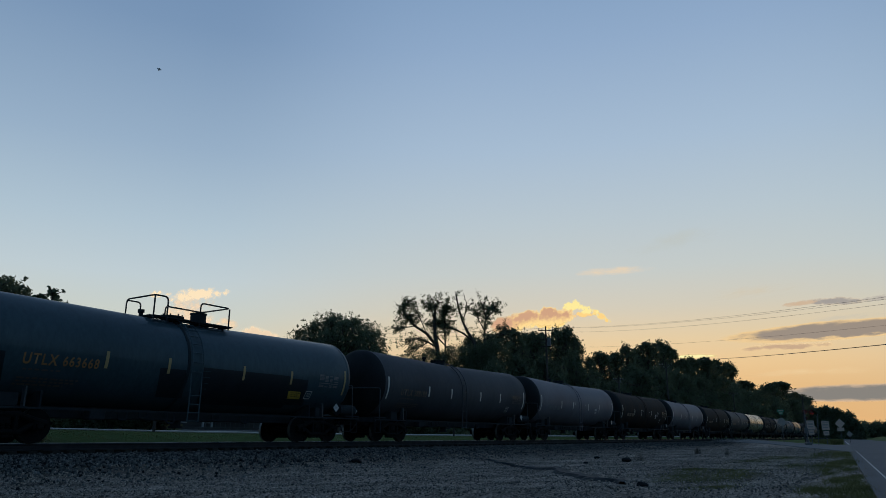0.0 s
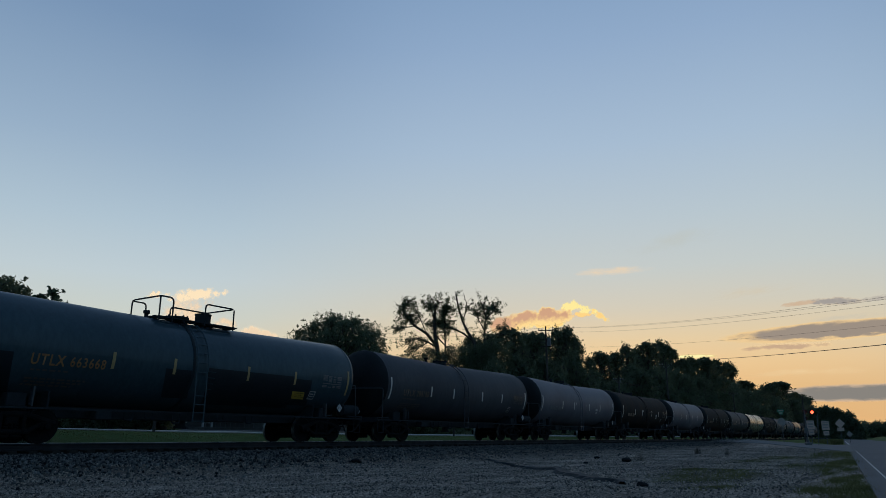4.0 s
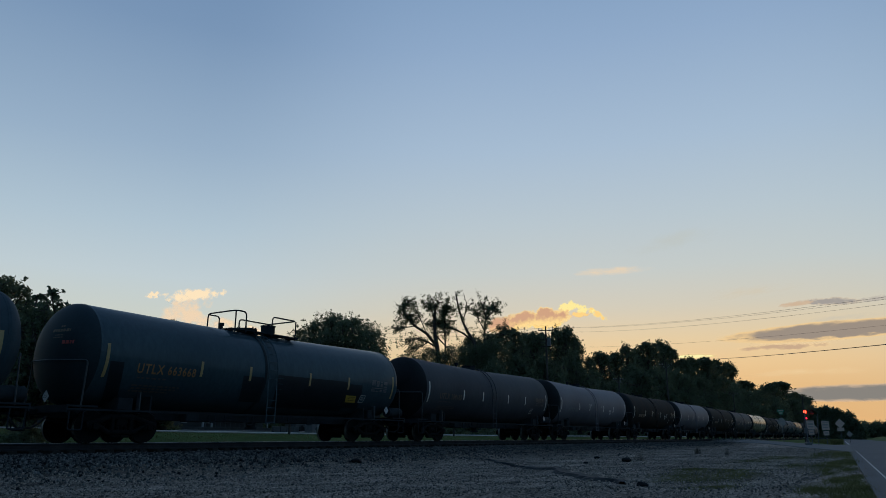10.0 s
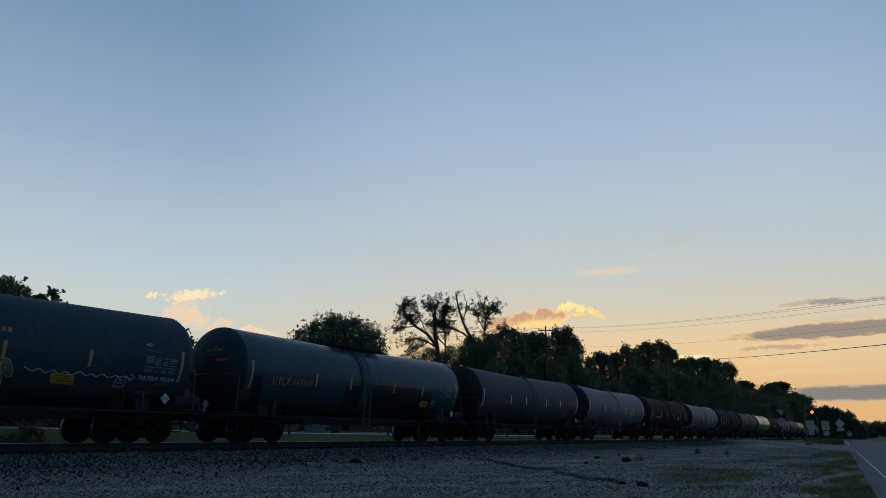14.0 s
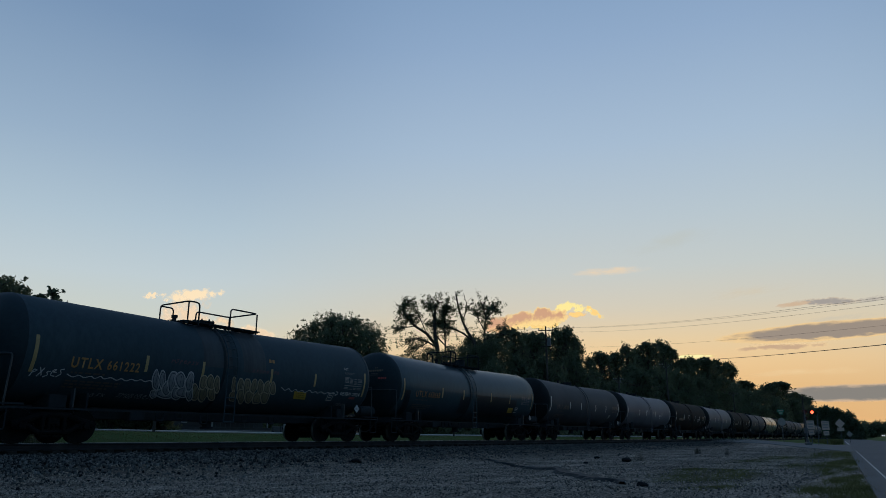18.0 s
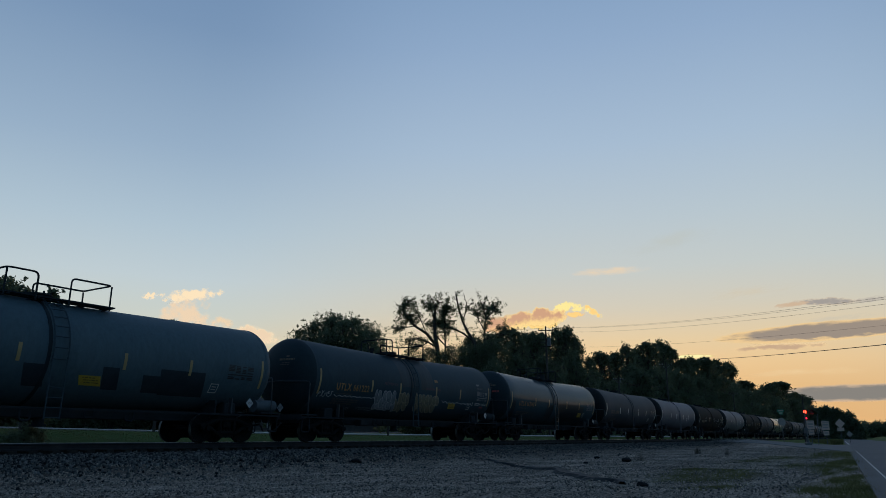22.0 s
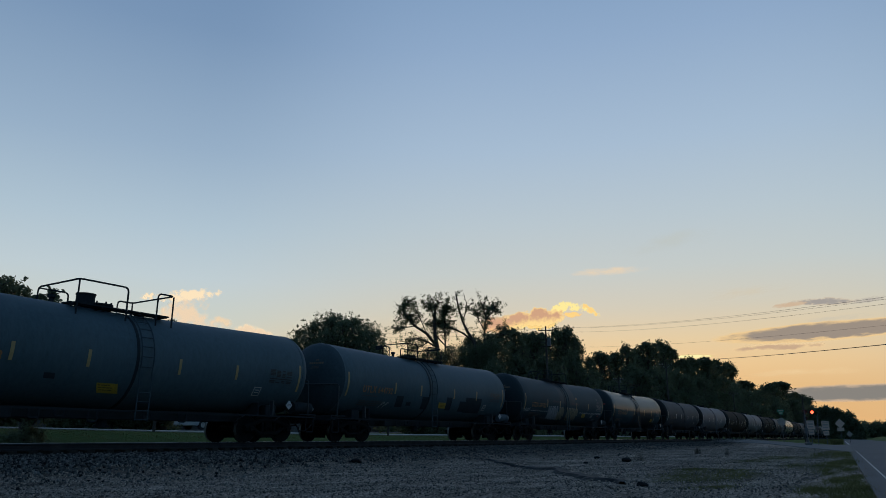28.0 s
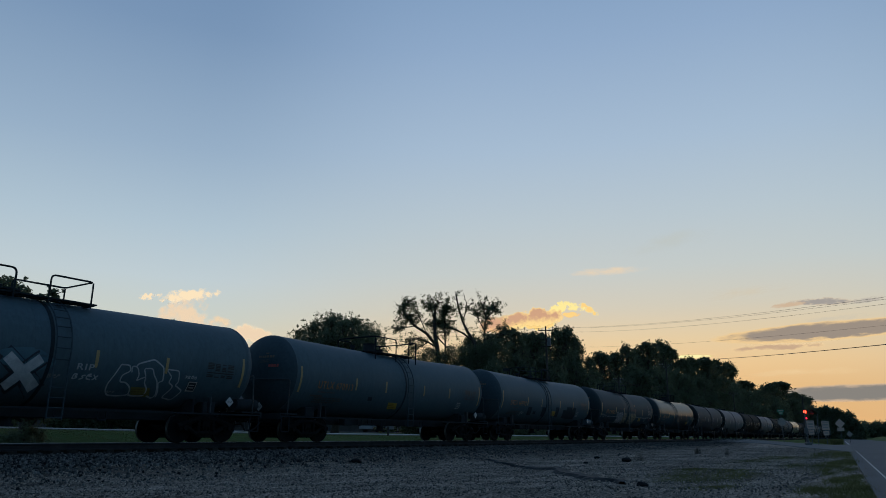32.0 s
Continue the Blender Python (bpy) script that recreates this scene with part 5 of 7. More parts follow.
# large old tree with open limbs and a dead top: each limb's line across and up, its thickness, how leafy it is
BOUGHS = [([(0, 0), (-0.6, 5), (-1.3, 12.4), (-1.6, 14.2), (-1.7, 16.8), (-1.5, 18.0), (-1.2, 18.7)], 0.42, 0.5),
         ([(0.3, 3), (4.2, 9.3), (4.0, 11.6), (3.6, 13.4), (2.8, 14.6), (2.1, 16.1), (1.5, 18.3), (1.2, 19.9)], 0.34, 0.12),
         ([(2.1, 16.0), (2.6, 17.6), (2.7, 18.9), (2.4, 19.9)], 0.09, 0.05), ([(2.6, 17.7), (3.1, 18.3), (3.7, 18.7)], 0.05, 0.1),
         ([(3.6, 13.5), (2.2, 14.6), (0.7, 15.4), (-0.9, 16.1), (-1.8, 15.9)], 0.17, 1.1),
         ([(-1.3, 12.7), (-2.8, 14.5), (-4.4, 15.5), (-5.5, 16.6), (-6.1, 17.6), (-5.3, 18.7)], 0.24, 1.0)]
BOUGHS += [([(-4.4, 15.5), (-5.7, 15.3), (-7.0, 15.0)], 0.09, 0.9), ([(-1.2, 12.5), (-2.5, 13.3), (-3.9, 13.9), (-5.5, 13.3)], 0.16, 0.6),
          ([(-2.5, 13.3), (-3.7, 12.7), (-5.2, 11.9)], 0.10, 1.0), ([(-0.4, 9), (-0.2, 11.9), (-0.3, 15.0), (-0.4, 16.8), (0.1, 17.6)], 0.15, 1.2),
          ([(-1.4, 14.1), (0.0, 12.7), (1.0, 11.0)], 0.12, 0.5), ([(2.5, 8), (5.2, 11.6), (5.1, 14.2), (5.3, 16.8), (5.0, 18.4)], 0.2, 0.9),
          ([(5.3, 16.4), (6.1, 17.3), (6.6, 18.2)], 0.09, 1.1), ([(5.1, 15.0), (4.3, 16.4), (3.8, 17.6)], 0.1, 0.8), ([(-1.6, 16.8), (-2.3, 17.9), (-2.7, 18.6)], 0.08, 1.0),
          ([(5.3, 12.4), (6.9, 13.8), (7.9, 14.8)], 0.12, 1.3), ([(-2.8, 14.5), (-3.5, 16.1), (-4.0, 17.3)], 0.09, 0.8)]


def open_tree(x, y):
    th = tagged(new("tree"), "old half-bare tree with open limbs and a dead top", "tree")
    th.location = (x, y, 0.0)
    r = random.Random(41)
    wood = bmesh.new()
    c, s = [], []
    turn = Matrix.Rotation(radians(-58), 3, "Z")
    for line, rad, leafy in BOUGHS:
        depth, swing = r.uniform(-0.5, 0.5), r.uniform(-1.6, 1.6)
        n = len(line) - 1
        pts = [turn @ Vector((u, depth + swing * i / n, z)) for i, (u, z) in enumerate(line)]
        tube(wood, pts, [rad * (1 - 0.78 * i / n) for i in range(n + 1)], 7)
        for k in range(int(20 * n * max(leafy, 0.35))):
            f = r.uniform(0.25, 1.0) ** 0.7 * n
            i = min(n - 1, int(f))
            o = pts[i].lerp(pts[i + 1], f - i)
            if o.z < 10.5:
                continue
            reach = (0.35 + 0.65 * r.random()) * (1.5 if leafy > 0.3 else 0.7)
            way_on = (pts[i + 1] - pts[i]).normalized() * 0.5 + Vector((r.gauss(0, 0.55), r.gauss(0, 0.55), r.gauss(0.1, 0.45)))
            tip = o + way_on * reach * 1.15
            tube(wood, [o, o.lerp(tip, 0.5) + Vector((0, 0, r.uniform(-0.08, 0.16))), tip], [min(0.06, rad * 0.3), 0.025, 0.008], 4)
            if r.random() < leafy * 0.7:
                # a spray of leaves on each twig: two or three small clumps
                for q in range(3):
                    c.append(o.lerp(tip, r.uniform(0.45, 1.15)) + Vector((r.gauss(0, 0.2), r.gauss(0, 0.2), r.gauss(0, 0.14))))
                    s.append(r.uniform(0.12, 0.34))
    for k in range(2600):
        # dark undergrowth and ivy round the foot, higher towards the wood
        u = r.uniform(-5.0, 8.5)
        top = 12.0 + 0.16 * max(0.0, u) + 0.8 * noise.noise(Vector((u * 0.7, 3.0, 0))) - 0.7 * max(0.0, -3.0 - u)
        c.append(turn @ Vector((u, r.uniform(-2.5, 2.5), 6.0 + (top - 6.0) * r.random() ** 0.6)))
        s.append(r.uniform(0.35, 0.7))
    for k in range(70):
        # loose foliage low on the right-hand limbs
        c.append(turn @ Vector((r.gauss(4.9, 1.3), r.uniform(-2, 2), r.gauss(12.7, 0.9))))
        s.append(r.uniform(0.3, 0.6))
    part("trunk", smooth(wood, 60), M["bark"], th)
    part("crown", leaf_cloud("crown", c, s, 22, 0.085, 77, M["leaf"]), None, th)


open_tree(80.2, 50.0)
# the wood's tall trees: along, aside, height of the top over the lot, half width of the crown's top
TALL = [(84.5, 48.5, 14.6, 1.9), (88.0, 47.5, 15.2, 1.6), (91.0, 45.5, 16.2, 1.7), (98.5, 47.0, 16.6, 1.6), (96.2, 44.5, 16.3, 1.4), (107.8, 48.5, 17.9, 1.7), (112.9, 48.0, 19.3, 1.5), (111.2, 45.5, 19.2, 1.6), (118.9, 47.0, 18.2, 1.4),
        (118.6, 44.5, 14.6, 1.2), (136.0, 48.5, 17.6, 2.2), (142.4, 48.0, 18.0, 1.8), (142.8, 45.5, 19.4, 2.0), (155.0, 47.0, 20.2, 1.8), (154.6, 44.5, 21.4, 2.3), (180.0, 48.5, 24.8, 2.8),
        (187.0, 48.0, 24.0, 1.9), (190.6, 45.5, 21.1, 2.2), (205.4, 47.0, 22.9, 2.4)]
TALL += [(211.0, 44.5, 23.3, 2.7), (247.7, 48.5, 26.0, 3.4), (266.2, 48.0, 26.9, 2.6), (279.1, 45.5, 21.2, 3.2), (314.9, 47.0, 19.8, 3.3), (333.3, 44.5, 23.4, 4.1), (398.0, 48.5, 28.7, 5.3), (459.1, 48.0, 26.2, 5.2), (480.0, 45.5, 25.2, 5.0)]
# lower trees before them: along, height, half width
LOW = [(62, 6.8, 1.5), (67.4, 6.3, 1.6), (72.7, 8, 1.8), (78.3, 9.8, 2), (85.5, 11.3, 2.2), (93.8, 12.2, 2.4), (104.5, 13.5, 2.4), (113.1, 11.4, 2.4), (123.1, 10.6, 2.4),
       (135.7, 14.2, 3.3), (151.1, 15, 3.6), (170.7, 16.1, 3.8), (190.9, 16.3, 3.9), (214.8, 18.2, 4.3), (241.9, 17.3, 4.4), (268.8, 16.3, 4.9), (319, 17.4, 5.3), (383.3, 19.1, 5.7),
       (457.9, 18.9, 6)]
protos = {}
for i, (x, y, h, w) in enumerate(TALL + [(x, 42.0, h, w) for x, h, w in LOW]):
    z0 = float(ground_z(x, y)) - 0.05
    h, w, far = h - z0, w * 1.12, x > 165
    k = (i % 3, far, i < len(TALL))
    if k not in protos:
        protos[k] = (lobed_tree("dense dark tree in the wood behind the track", x, y, h * 0.985, w, 100 + i, w * 0.28, 150, None, 14, 11, 0.19 if far else 0.11, 0.3, 0.05, 0.30), h, w)
    else:
        th, h0, w0 = protos[k]
        c = copy_thing(th, pose(x, y, z0, rz=(i * 67) % 360))
        c.scale = (w / w0, w / w0, h / h0)


def far_wood(name, x0, y0, x1, y1, h0, h1, n, seed, label, size=0.9, spread=6.0, bulge=False):
    """A distant belt of trees as one mass of leaves with uneven tops."""
    r = random.Random(seed)
    c, s = [], []
    for k in range(n):
        t = r.random()
        top = (h0 + (h1 - h0) * t) * (0.75 + 0.35 * noise.noise(Vector((t * 9, seed, 0))) + 0.1 * r.random())
        if bulge:
            top = h0 * (1 - (1 - h1 / h0) * t ** 4) * (0.9 + 0.14 * noise.noise(Vector((t * 7, seed, 0))) - 0.05 * r.random())
        for j in range(5):
            c.append((x0 + (x1 - x0) * t + r.uniform(-spread, spread), y0 + (y1 - y0) * t + r.uniform(-spread, spread), top * (0.1 + 0.9 * j / 4) * r.uniform(0.8, 1.05)))
            s.append(size * r.uniform(1.6, 3.6))
    me = leaf_cloud(name, c, s, 42, size, seed, M["leaf"])
    tagged(new(name, me), label, "trees", kind="stuff")


far_wood("wood_beyond_crossing", 332, 30, 334, 12.2, 13.2, 5.0, 300, 9, "dark rounded wood beside the far road", 0.4, 0.8, True)
far_wood("wood_behind_far_road", 380, 34, 520, 44, 12.5, 13.5, 110, 12, "dark wood behind the far signs", 0.7)
far_wood("far_tree_line", 700, -140, 620, 30, 14.0, 12.0, 260, 10, "low dark tree line at the end of the road", 0.9)
far_wood("far_tree_line", 60, 160, 420, 130, 8.5, 9.0, 520, 14, "low dark tree line behind the fields", 0.9)


far_wood("hedge_behind_back_road", 60, 39, 430, 38, 3.2, 3.6, 420, 15, "low dark hedge behind the back road", 0.22)
far_wood("thicket_behind_back_road", 24.2, 42.5, 32.0, 43.0, 6.8, 7.4, 170, 17, "dark thicket between the trees", 0.13, 1.0)
far_wood("shrubs_behind_back_road", 36, 69, 88, 71, 6.3, 6.5, 190, 16, "dark shrubs around the houses", 0.2, 2.5)


# ---- grass and weeds ----
def blades(name, n, area, h, material, seed, label, width=0.012):
    r = np.random.RandomState(seed)
    x, y = area(r, n)
    z = ground_z(x, y)
    hh = r.uniform(h[0], h[1], n)
    a, lean = r.uniform(0, math.tau, n), r.uniform(0.05, 0.55, n) * hh
    dx, dy = np.cos(a), np.sin(a)
    wv = width * r.uniform(0.7, 1.5, n)
    p0 = np.stack([x - dy * wv, y + dx * wv, z - 0.01], -1)
    p1 = np.stack([x + dy * wv, y - dx * wv, z - 0.01], -1)
    p2 = np.stack([x + dx * lean * 0.4 + dy * wv * 0.7, y + dy * lean * 0.4 - dx * wv * 0.7, z + hh * 0.6], -1)
    p3 = np.stack([x + dx * lean * 0.4 - dy * wv * 0.7, y + dy * lean * 0.4 + dx * wv * 0.7, z + hh * 0.6], -1)
    p4 = np.stack([x + dx * lean, y + dy * lean, z + hh], -1)
    v = np.stack([p0, p1, p2, p3, p4], 1).reshape(-1, 3)
    i = np.arange(n)[:, None] * 5
    f = np.concatenate([i + [0, 1, 2], i + [0, 2, 3], i + [3, 2, 4]], 0)
    tagged(new(name, mesh_np(name, v, f, material)), label, "grass", kind="stuff")


def tufts(spots):
    def area(r, n):
        k = r.randint(0, len(spots), n)
        s = np.array(spots)[k]
        q = r.normal(0, 0.5, (n, 2)) * (0.5 + 1.1 * r.rand(n, 1) ** 2)
        return s[:, 0] + q[:, 0] * s[:, 2], s[:, 1] + q[:, 1] * s[:, 3]
    return area


blades("weed_patch", 30000, tufts([(15.6, 4.0, 1.5, 0.6), (18.4, 4.4, 2.0, 0.6), (15.5, 3.4, 2.0, 0.6), (16.4, 3.0, 2.2, 0.5), (12.9, 2.7, 1.2, 0.35), (19.0, 3.6, 2.4, 0.5), (26.6, 4.4, 3.2, 0.6), (31.2, 4.5, 4.0, 0.7), (31.5, 3.9, 4.0, 0.6), (23.7, 2.7, 2.0, 0.35), (34.1, 3.2, 5.0, 0.6), (47.0, 3.4, 5.0, 0.6), (24.0, 2.1, 2.4, 0.35), (12.9, 1.25, 1.2, 0.3), (40.0, 2.9, 5.0, 0.5)]),
       (0.006, 0.034), M["grass_blade"], 21, "patchy green weeds on the gravel lot", 0.005)


r_v = random.Random(77)
VERGE = [(x, edge_y(x) + 0.45 + r_v.random() ** 2 * x / 28, 0.5 + x / 16, 0.12 + x / 140) for x in (8 + 42 * r_v.random() ** 1.2 for _ in range(70))]
blades("verge_grass", 34000, tufts(VERGE), (0.008, 0.05), M["grass_blade"], 22, "rough green grass along the road's edge", 0.004)
blades("corner_grass", 14000, lambda r, n: ((lambda x: (x, edge_y(x) + 0.6 + (1.2 + (x - 98) * 0.09) * r.rand(n) ** 1.5))(98 + 50 * r.rand(n) ** 1.4)), (0.12, 0.65), M["grass_blade"], 23, "tall green grass at the street corner", 0.03)
blades("field_grass", 60000, lambda r, n: (8 + 90 * r.rand(n) ** 1.3, 23.8 + 5.3 * r.rand(n)), (0.015, 0.045), M["grass_blade"], 24, "mown green grass between track and back road", 0.008)
blades("dry_weeds", 170, tufts([(39.1, 9.0, 0.22, 0.14), (35.9, 6.95, 0.18, 0.12), (39.1, 9.0, 0.22, 0.14), (35.9, 6.95, 0.18, 0.12), (25.6, 7.9, 0.3, 0.2)]), (0.10, 0.48), M["dry_stalk"], 25, "thin dry brown weed stalks", 0.004)
r_b = random.Random(9)
tw = [(r_b.gauss(13.7, 0.38), r_b.gauss(25.8, 0.3)) for _ in range(46)]
tw = [(x, y, float(ground_z(x, y)) + 0.05 + r_b.random() ** 1.2 * max(0.1, 0.62 - 0.5 * abs(x - 13.7))) for x, y in tw]
tagged(new("bush", leaf_cloud("bush", tw, [r_b.uniform(0.14, 0.26) for _ in tw], 110, 0.035, 26, M["leaf"])), "low dark green bush beyond the track", "bush")

# dark asphalt patch and clods on the lot
bm = bmesh.new()
for (ax, ay), (bx, by), w in (((18.9, 9.5), (16.6, 7.2), 0.14), ((16.9, 7.5), (12.6, 4.3), 0.17), ((23.0, 12.6), (18.6, 9.4), 0.06)):
    prev, q = None, Vector((by - ay, ax - bx, 0)).normalized()
    for k in range(25):
        t = k / 24
        x, y = ax + (bx - ax) * t + 0.12 * math.sin(k * 0.9), ay + (by - ay) * t + 0.10 * math.cos(k * 0.7)
        g = w * (0.35 + math.sin(math.pi * t) ** 0.5) * (1 + 0.4 * math.sin(k * 1.9))
        row = [bm.verts.new((x + q.x * g * f, y + q.y * g * f, float(ground_z(x + q.x * g * f, y + q.y * g * f)) + (0.055 if abs(f) < 1 else -0.01))) for f in (-1, -0.5, 0.5, 1)]
        if prev:
            for a in range(3):
                bm.faces.new((prev[a], row[a], row[a + 1], prev[a + 1]))
        prev = row
tagged(part("tar_patch", bm, M["tar"]), "streaks of dark tar and damp soil on the gravel", "tar", kind="stuff")
r_c = random.Random(8)
for x, y, s in ((23.8, 7.8, 0.16), (12.0, 3.7, 0.10), (17.0, 13.8, 0.14), (13.8, 5.2, 0.05), (27.0, 10.0, 0.1), (22.2, 8.6, 0.08)):
    bm = bmesh.new()
    bmesh.ops.create_icosphere(bm, subdivisions=2, radius=s)
    for v in bm.verts:
        v.co = Vector((v.co.x * 1.3, v.co.y, v.co.z * 0.6)) * (1 + 0.35 * noise.noise(v.co * 9 + Vector((x, y, 0))))
    # clods reuse the near-black truck colour
    cl = tagged(part("clod", bm, M["steel_shaded"]), "dark clod of earth lying on the gravel", "clod")
    cl.location = (x, y, float(ground_z(x, y)) + s * 0.35)


# ---- poles and cables ----
def utility_pole(x, y, height, label, arm=2.4, yaw=0.0, transformer=False, lean=0.0, girth=0.16):
    z = float(ground_z(x, y)) - 0.1
    th = tagged(new("utility_pole"), label, "utility pole")
    th.matrix_basis = pose(x, y, z, rx=lean, rz=yaw)
    bm = bmesh.new()
    cyl(bm, (0, 0, 0), (0, 0, height), girth, 12, girth * 0.65)
    part("pole", smooth(bm), M["pole_wood"], th)
    if arm:
        bm = bmesh.new()
        box(bm, (0, 0.14, height - 0.45), (arm, 0.1, 0.12), 0.01)
        part("crossarm", bm, M["pole_wood"], th)
        for s in (-1, 1):
            bm = bmesh.new()
            tube(bm, [(s * arm * 0.3, 0.14, height - 0.5), (0, 0.12, height - 1.1)], 0.02, 5)
            part("brace", bm, M["galv"], th)
            for q in (0.95, 0.5):
                bm = bmesh.new()
                cyl(bm, (s * arm * q / 2, 0.14, height - 0.39), (s * arm * q / 2, 0.14, height - 0.2), 0.05, 8, 0.035)
                part("insulator", bm, M["galv"], th)
    if transformer:
        bm = bmesh.new()
        cyl(bm, (0.32, 0, height - 2.3), (0.32, 0, height - 1.4), 0.24, 16)
        part("transformer", smooth(bm), M["tin"], th)
        bm = bmesh.new()
        for k in range(3):
            box(bm, (0, 0.16, height - 1.5 - k * 0.45), (1.6 - 0.2 * k, 0.08, 0.09), 0.01)
        part("lower_arm", bm, M["pole_wood"], th)
    return th


utility_pole(76.4, 33.8, 12.7, "weathered wooden utility pole with crossarm and transformer", 1.7, -58, True, girth=0.13)
utility_pole(128.8, 33.8, 13.0, "wooden utility pole with a crossarm among trees", 2.4, -58)
utility_pole(102.0, 33.8, 8.6, "plain low wooden utility pole", 1.4, -58)
utility_pole(104.0, 10.3, 6.1, "slightly leaning wooden pole near the crossing", 0, 0, lean=2.6, girth=0.11)
utility_pole(54.0, 62.0, 10.5, "thin wooden utility pole far behind the trees", 1.3, -45, girth=0.14)
utility_pole(190.0, 33.8, 11.0, "wooden utility pole far along the back road", 2.4, -58)


def cable(a, b, sag, r, label):
    a, b = Vector(a), Vector(b)
    bm = bmesh.new()
    pts = [a.lerp(b, k / 24) - Vector((0, 0, sag * 4 * (k / 24) * (1 - k / 24))) for k in range(25)]
    tube(bm, pts, r, 5)
    tagged(part("overhead_cable", bm, M["wire"]), label, "cable", "overhead cables")


for dy, dz, r, ez in ((0.0, 0.0, 0.007, 7.62), (0.3, 0.0, 0.006, 7.5), (0.6, -0.45, 0.0065, 7.27)):
    cable((76.4 + dy, 33.8, 13.45 + dz), (39.9, -3.4, ez), 0.55, r, "thin black overhead cable strung from the pole")
cable((76.4, 33.8, 11.2), (39.9, -3.2, 6.2), 0.5, 0.005, "very thin overhead cable")
cable((128.8, 33.8, 14.45), (34.8, -2.6, 4.72), 0.38, 0.021, "thick black overhead cable bundle")
for dz in (0.0, -0.5):
    cable((76.4, 33.8, 13.4 + dz), (55.5, 52.6, 11.75 + dz), 0.3, 0.012, "thin black overhead cable above the back road")
cable((76.4, 33.8, 9.4), (128.8, 33.8, 9.6), 0.8, 0.016, "black telephone cable between poles")


# ---- signs and crossing signal ----
def plate_prism(pts, t):
    bm = bmesh.new()
    f = [bm.verts.new((x, -t / 2, z)) for x, z in pts]
    b = [bm.verts.new((x, t / 2, z)) for x, z in pts]
    bm.faces.new(f)
    bm.faces.new(b[::-1])
    n = len(pts)
    for k in range(n):
        bm.faces.new((f[k], b[k], b[(k + 1) % n], f[(k + 1) % n]))
    bmesh.ops.recalc_face_normals(bm, faces=bm.faces)
    return bm


def ngon(n, r, turn=0.0):
    return [(math.cos(math.tau * k / n + turn) * r, math.sin(math.tau * k / n + turn) * r) for k in range(n)]


def rect(w, h, z=0.0):
    return [(-w / 2, z - h / 2), (w / 2, z - h / 2), (w / 2, z + h / 2), (-w / 2, z + h / 2)]


FACE = -62.0     # turn that faces signs down the road towards the lot


def road_sign(name, x, y, post_top, plates, label, yaw=FACE, base=None):
    z = float(ground_z(x, y)) - 0.05 if base is None else base
    th = tagged(new(name), label, "road sign")
    th.matrix_basis = pose(x, y, z, rz=yaw)
    bm = bmesh.new()
    box(bm, (0, 0.03, post_top / 2), (0.06, 0.04, post_top))
    part("post", bm, M["tin"], th)
    for pname, pts, zc, mt, lab in plates:
        pl = part(pname, plate_prism(pts, 0.012), M[mt], th, lab)
        pl.matrix_basis = pose(0, -0.012, zc)
    return th


stop = road_sign("stop_sign", 82.2, 10.15, 3.15, [("octagon", ngon(8, 0.41, math.pi / 8), 2.15, "sign_back", "grey octagonal plate seen from behind"), ("street_name_plate", rect(0.68, 0.26), 3.28, "sign_green", "green street-name plate")], "stop sign with green street-name plates on its post")
pl = part("street_name_plate", plate_prism(rect(0.68, 0.26), 0.012), M["sign_green"], stop, "green street-name plate")
pl.matrix_basis = pose(0, 0, 3.05, rz=35)
for k, (pn, zz, rz) in enumerate((("name_print", 3.28, 0), ("name_print", 3.05, 35))):
    q = part(pn, plate_prism(rect(0.5, 0.08), 0.018), M["sign_white"], stop)
    q.matrix_basis = pose(0, -0.012 if k == 0 else 0, zz, rz=rz)
for x, y in ((80.5, 7.35), (81.3, 6.1)):
    rs = road_sign("route_sign", x, y, 2.5, [("large_plate", rect(0.72, 0.85), 1.98, "sign_orange" if y > 7 else "sign_white", "pale rectangular route plate"), ("small_plate", rect(0.55, 0.42), 1.25, "sign_white", "small pale arrow plate")], "pale rectangular route signs on one post")
    for k, (zz, w, h) in enumerate(((2.28, 0.5, 0.07), (2.06, 0.56, 0.16), (1.8, 0.5, 0.12), (1.25, 0.34, 0.14))):
        q = part("sign_print", plate_prism(rect(w, h), 0.006), M["sign_back"], rs)
        q.matrix_basis = pose(0, -0.024, zz)
road_sign("warning_sign", 108.3, 6.4, 3.2, [("diamond", ngon(4, 0.62), 2.65, "sign_orange", "pale diamond warning plate"), ("small_plate", rect(0.9, 0.45), 1.9, "sign_white", "small pale plate below")], "diamond warning sign on a metal post beside the road")
road_sign("warning_sign", 131.0, 6.6, 1.7, [("diamond", ngon(4, 0.5), 1.4, "sign_back", "small grey diamond plate")], "small diamond marker beside the far road")
bm = bmesh.new()
cyl(bm, (0, 0, 0), (0, 0, 3.1), 0.036, 8)
pp = tagged(part("marker_post", bm, M["tin"]), "thin grey metal post beside the street", "post")
pp.matrix_basis = pose(80.6, 6.85, float(ground_z(80.6, 6.85)) - 0.05, rx=4.0)

FLASHERS = []


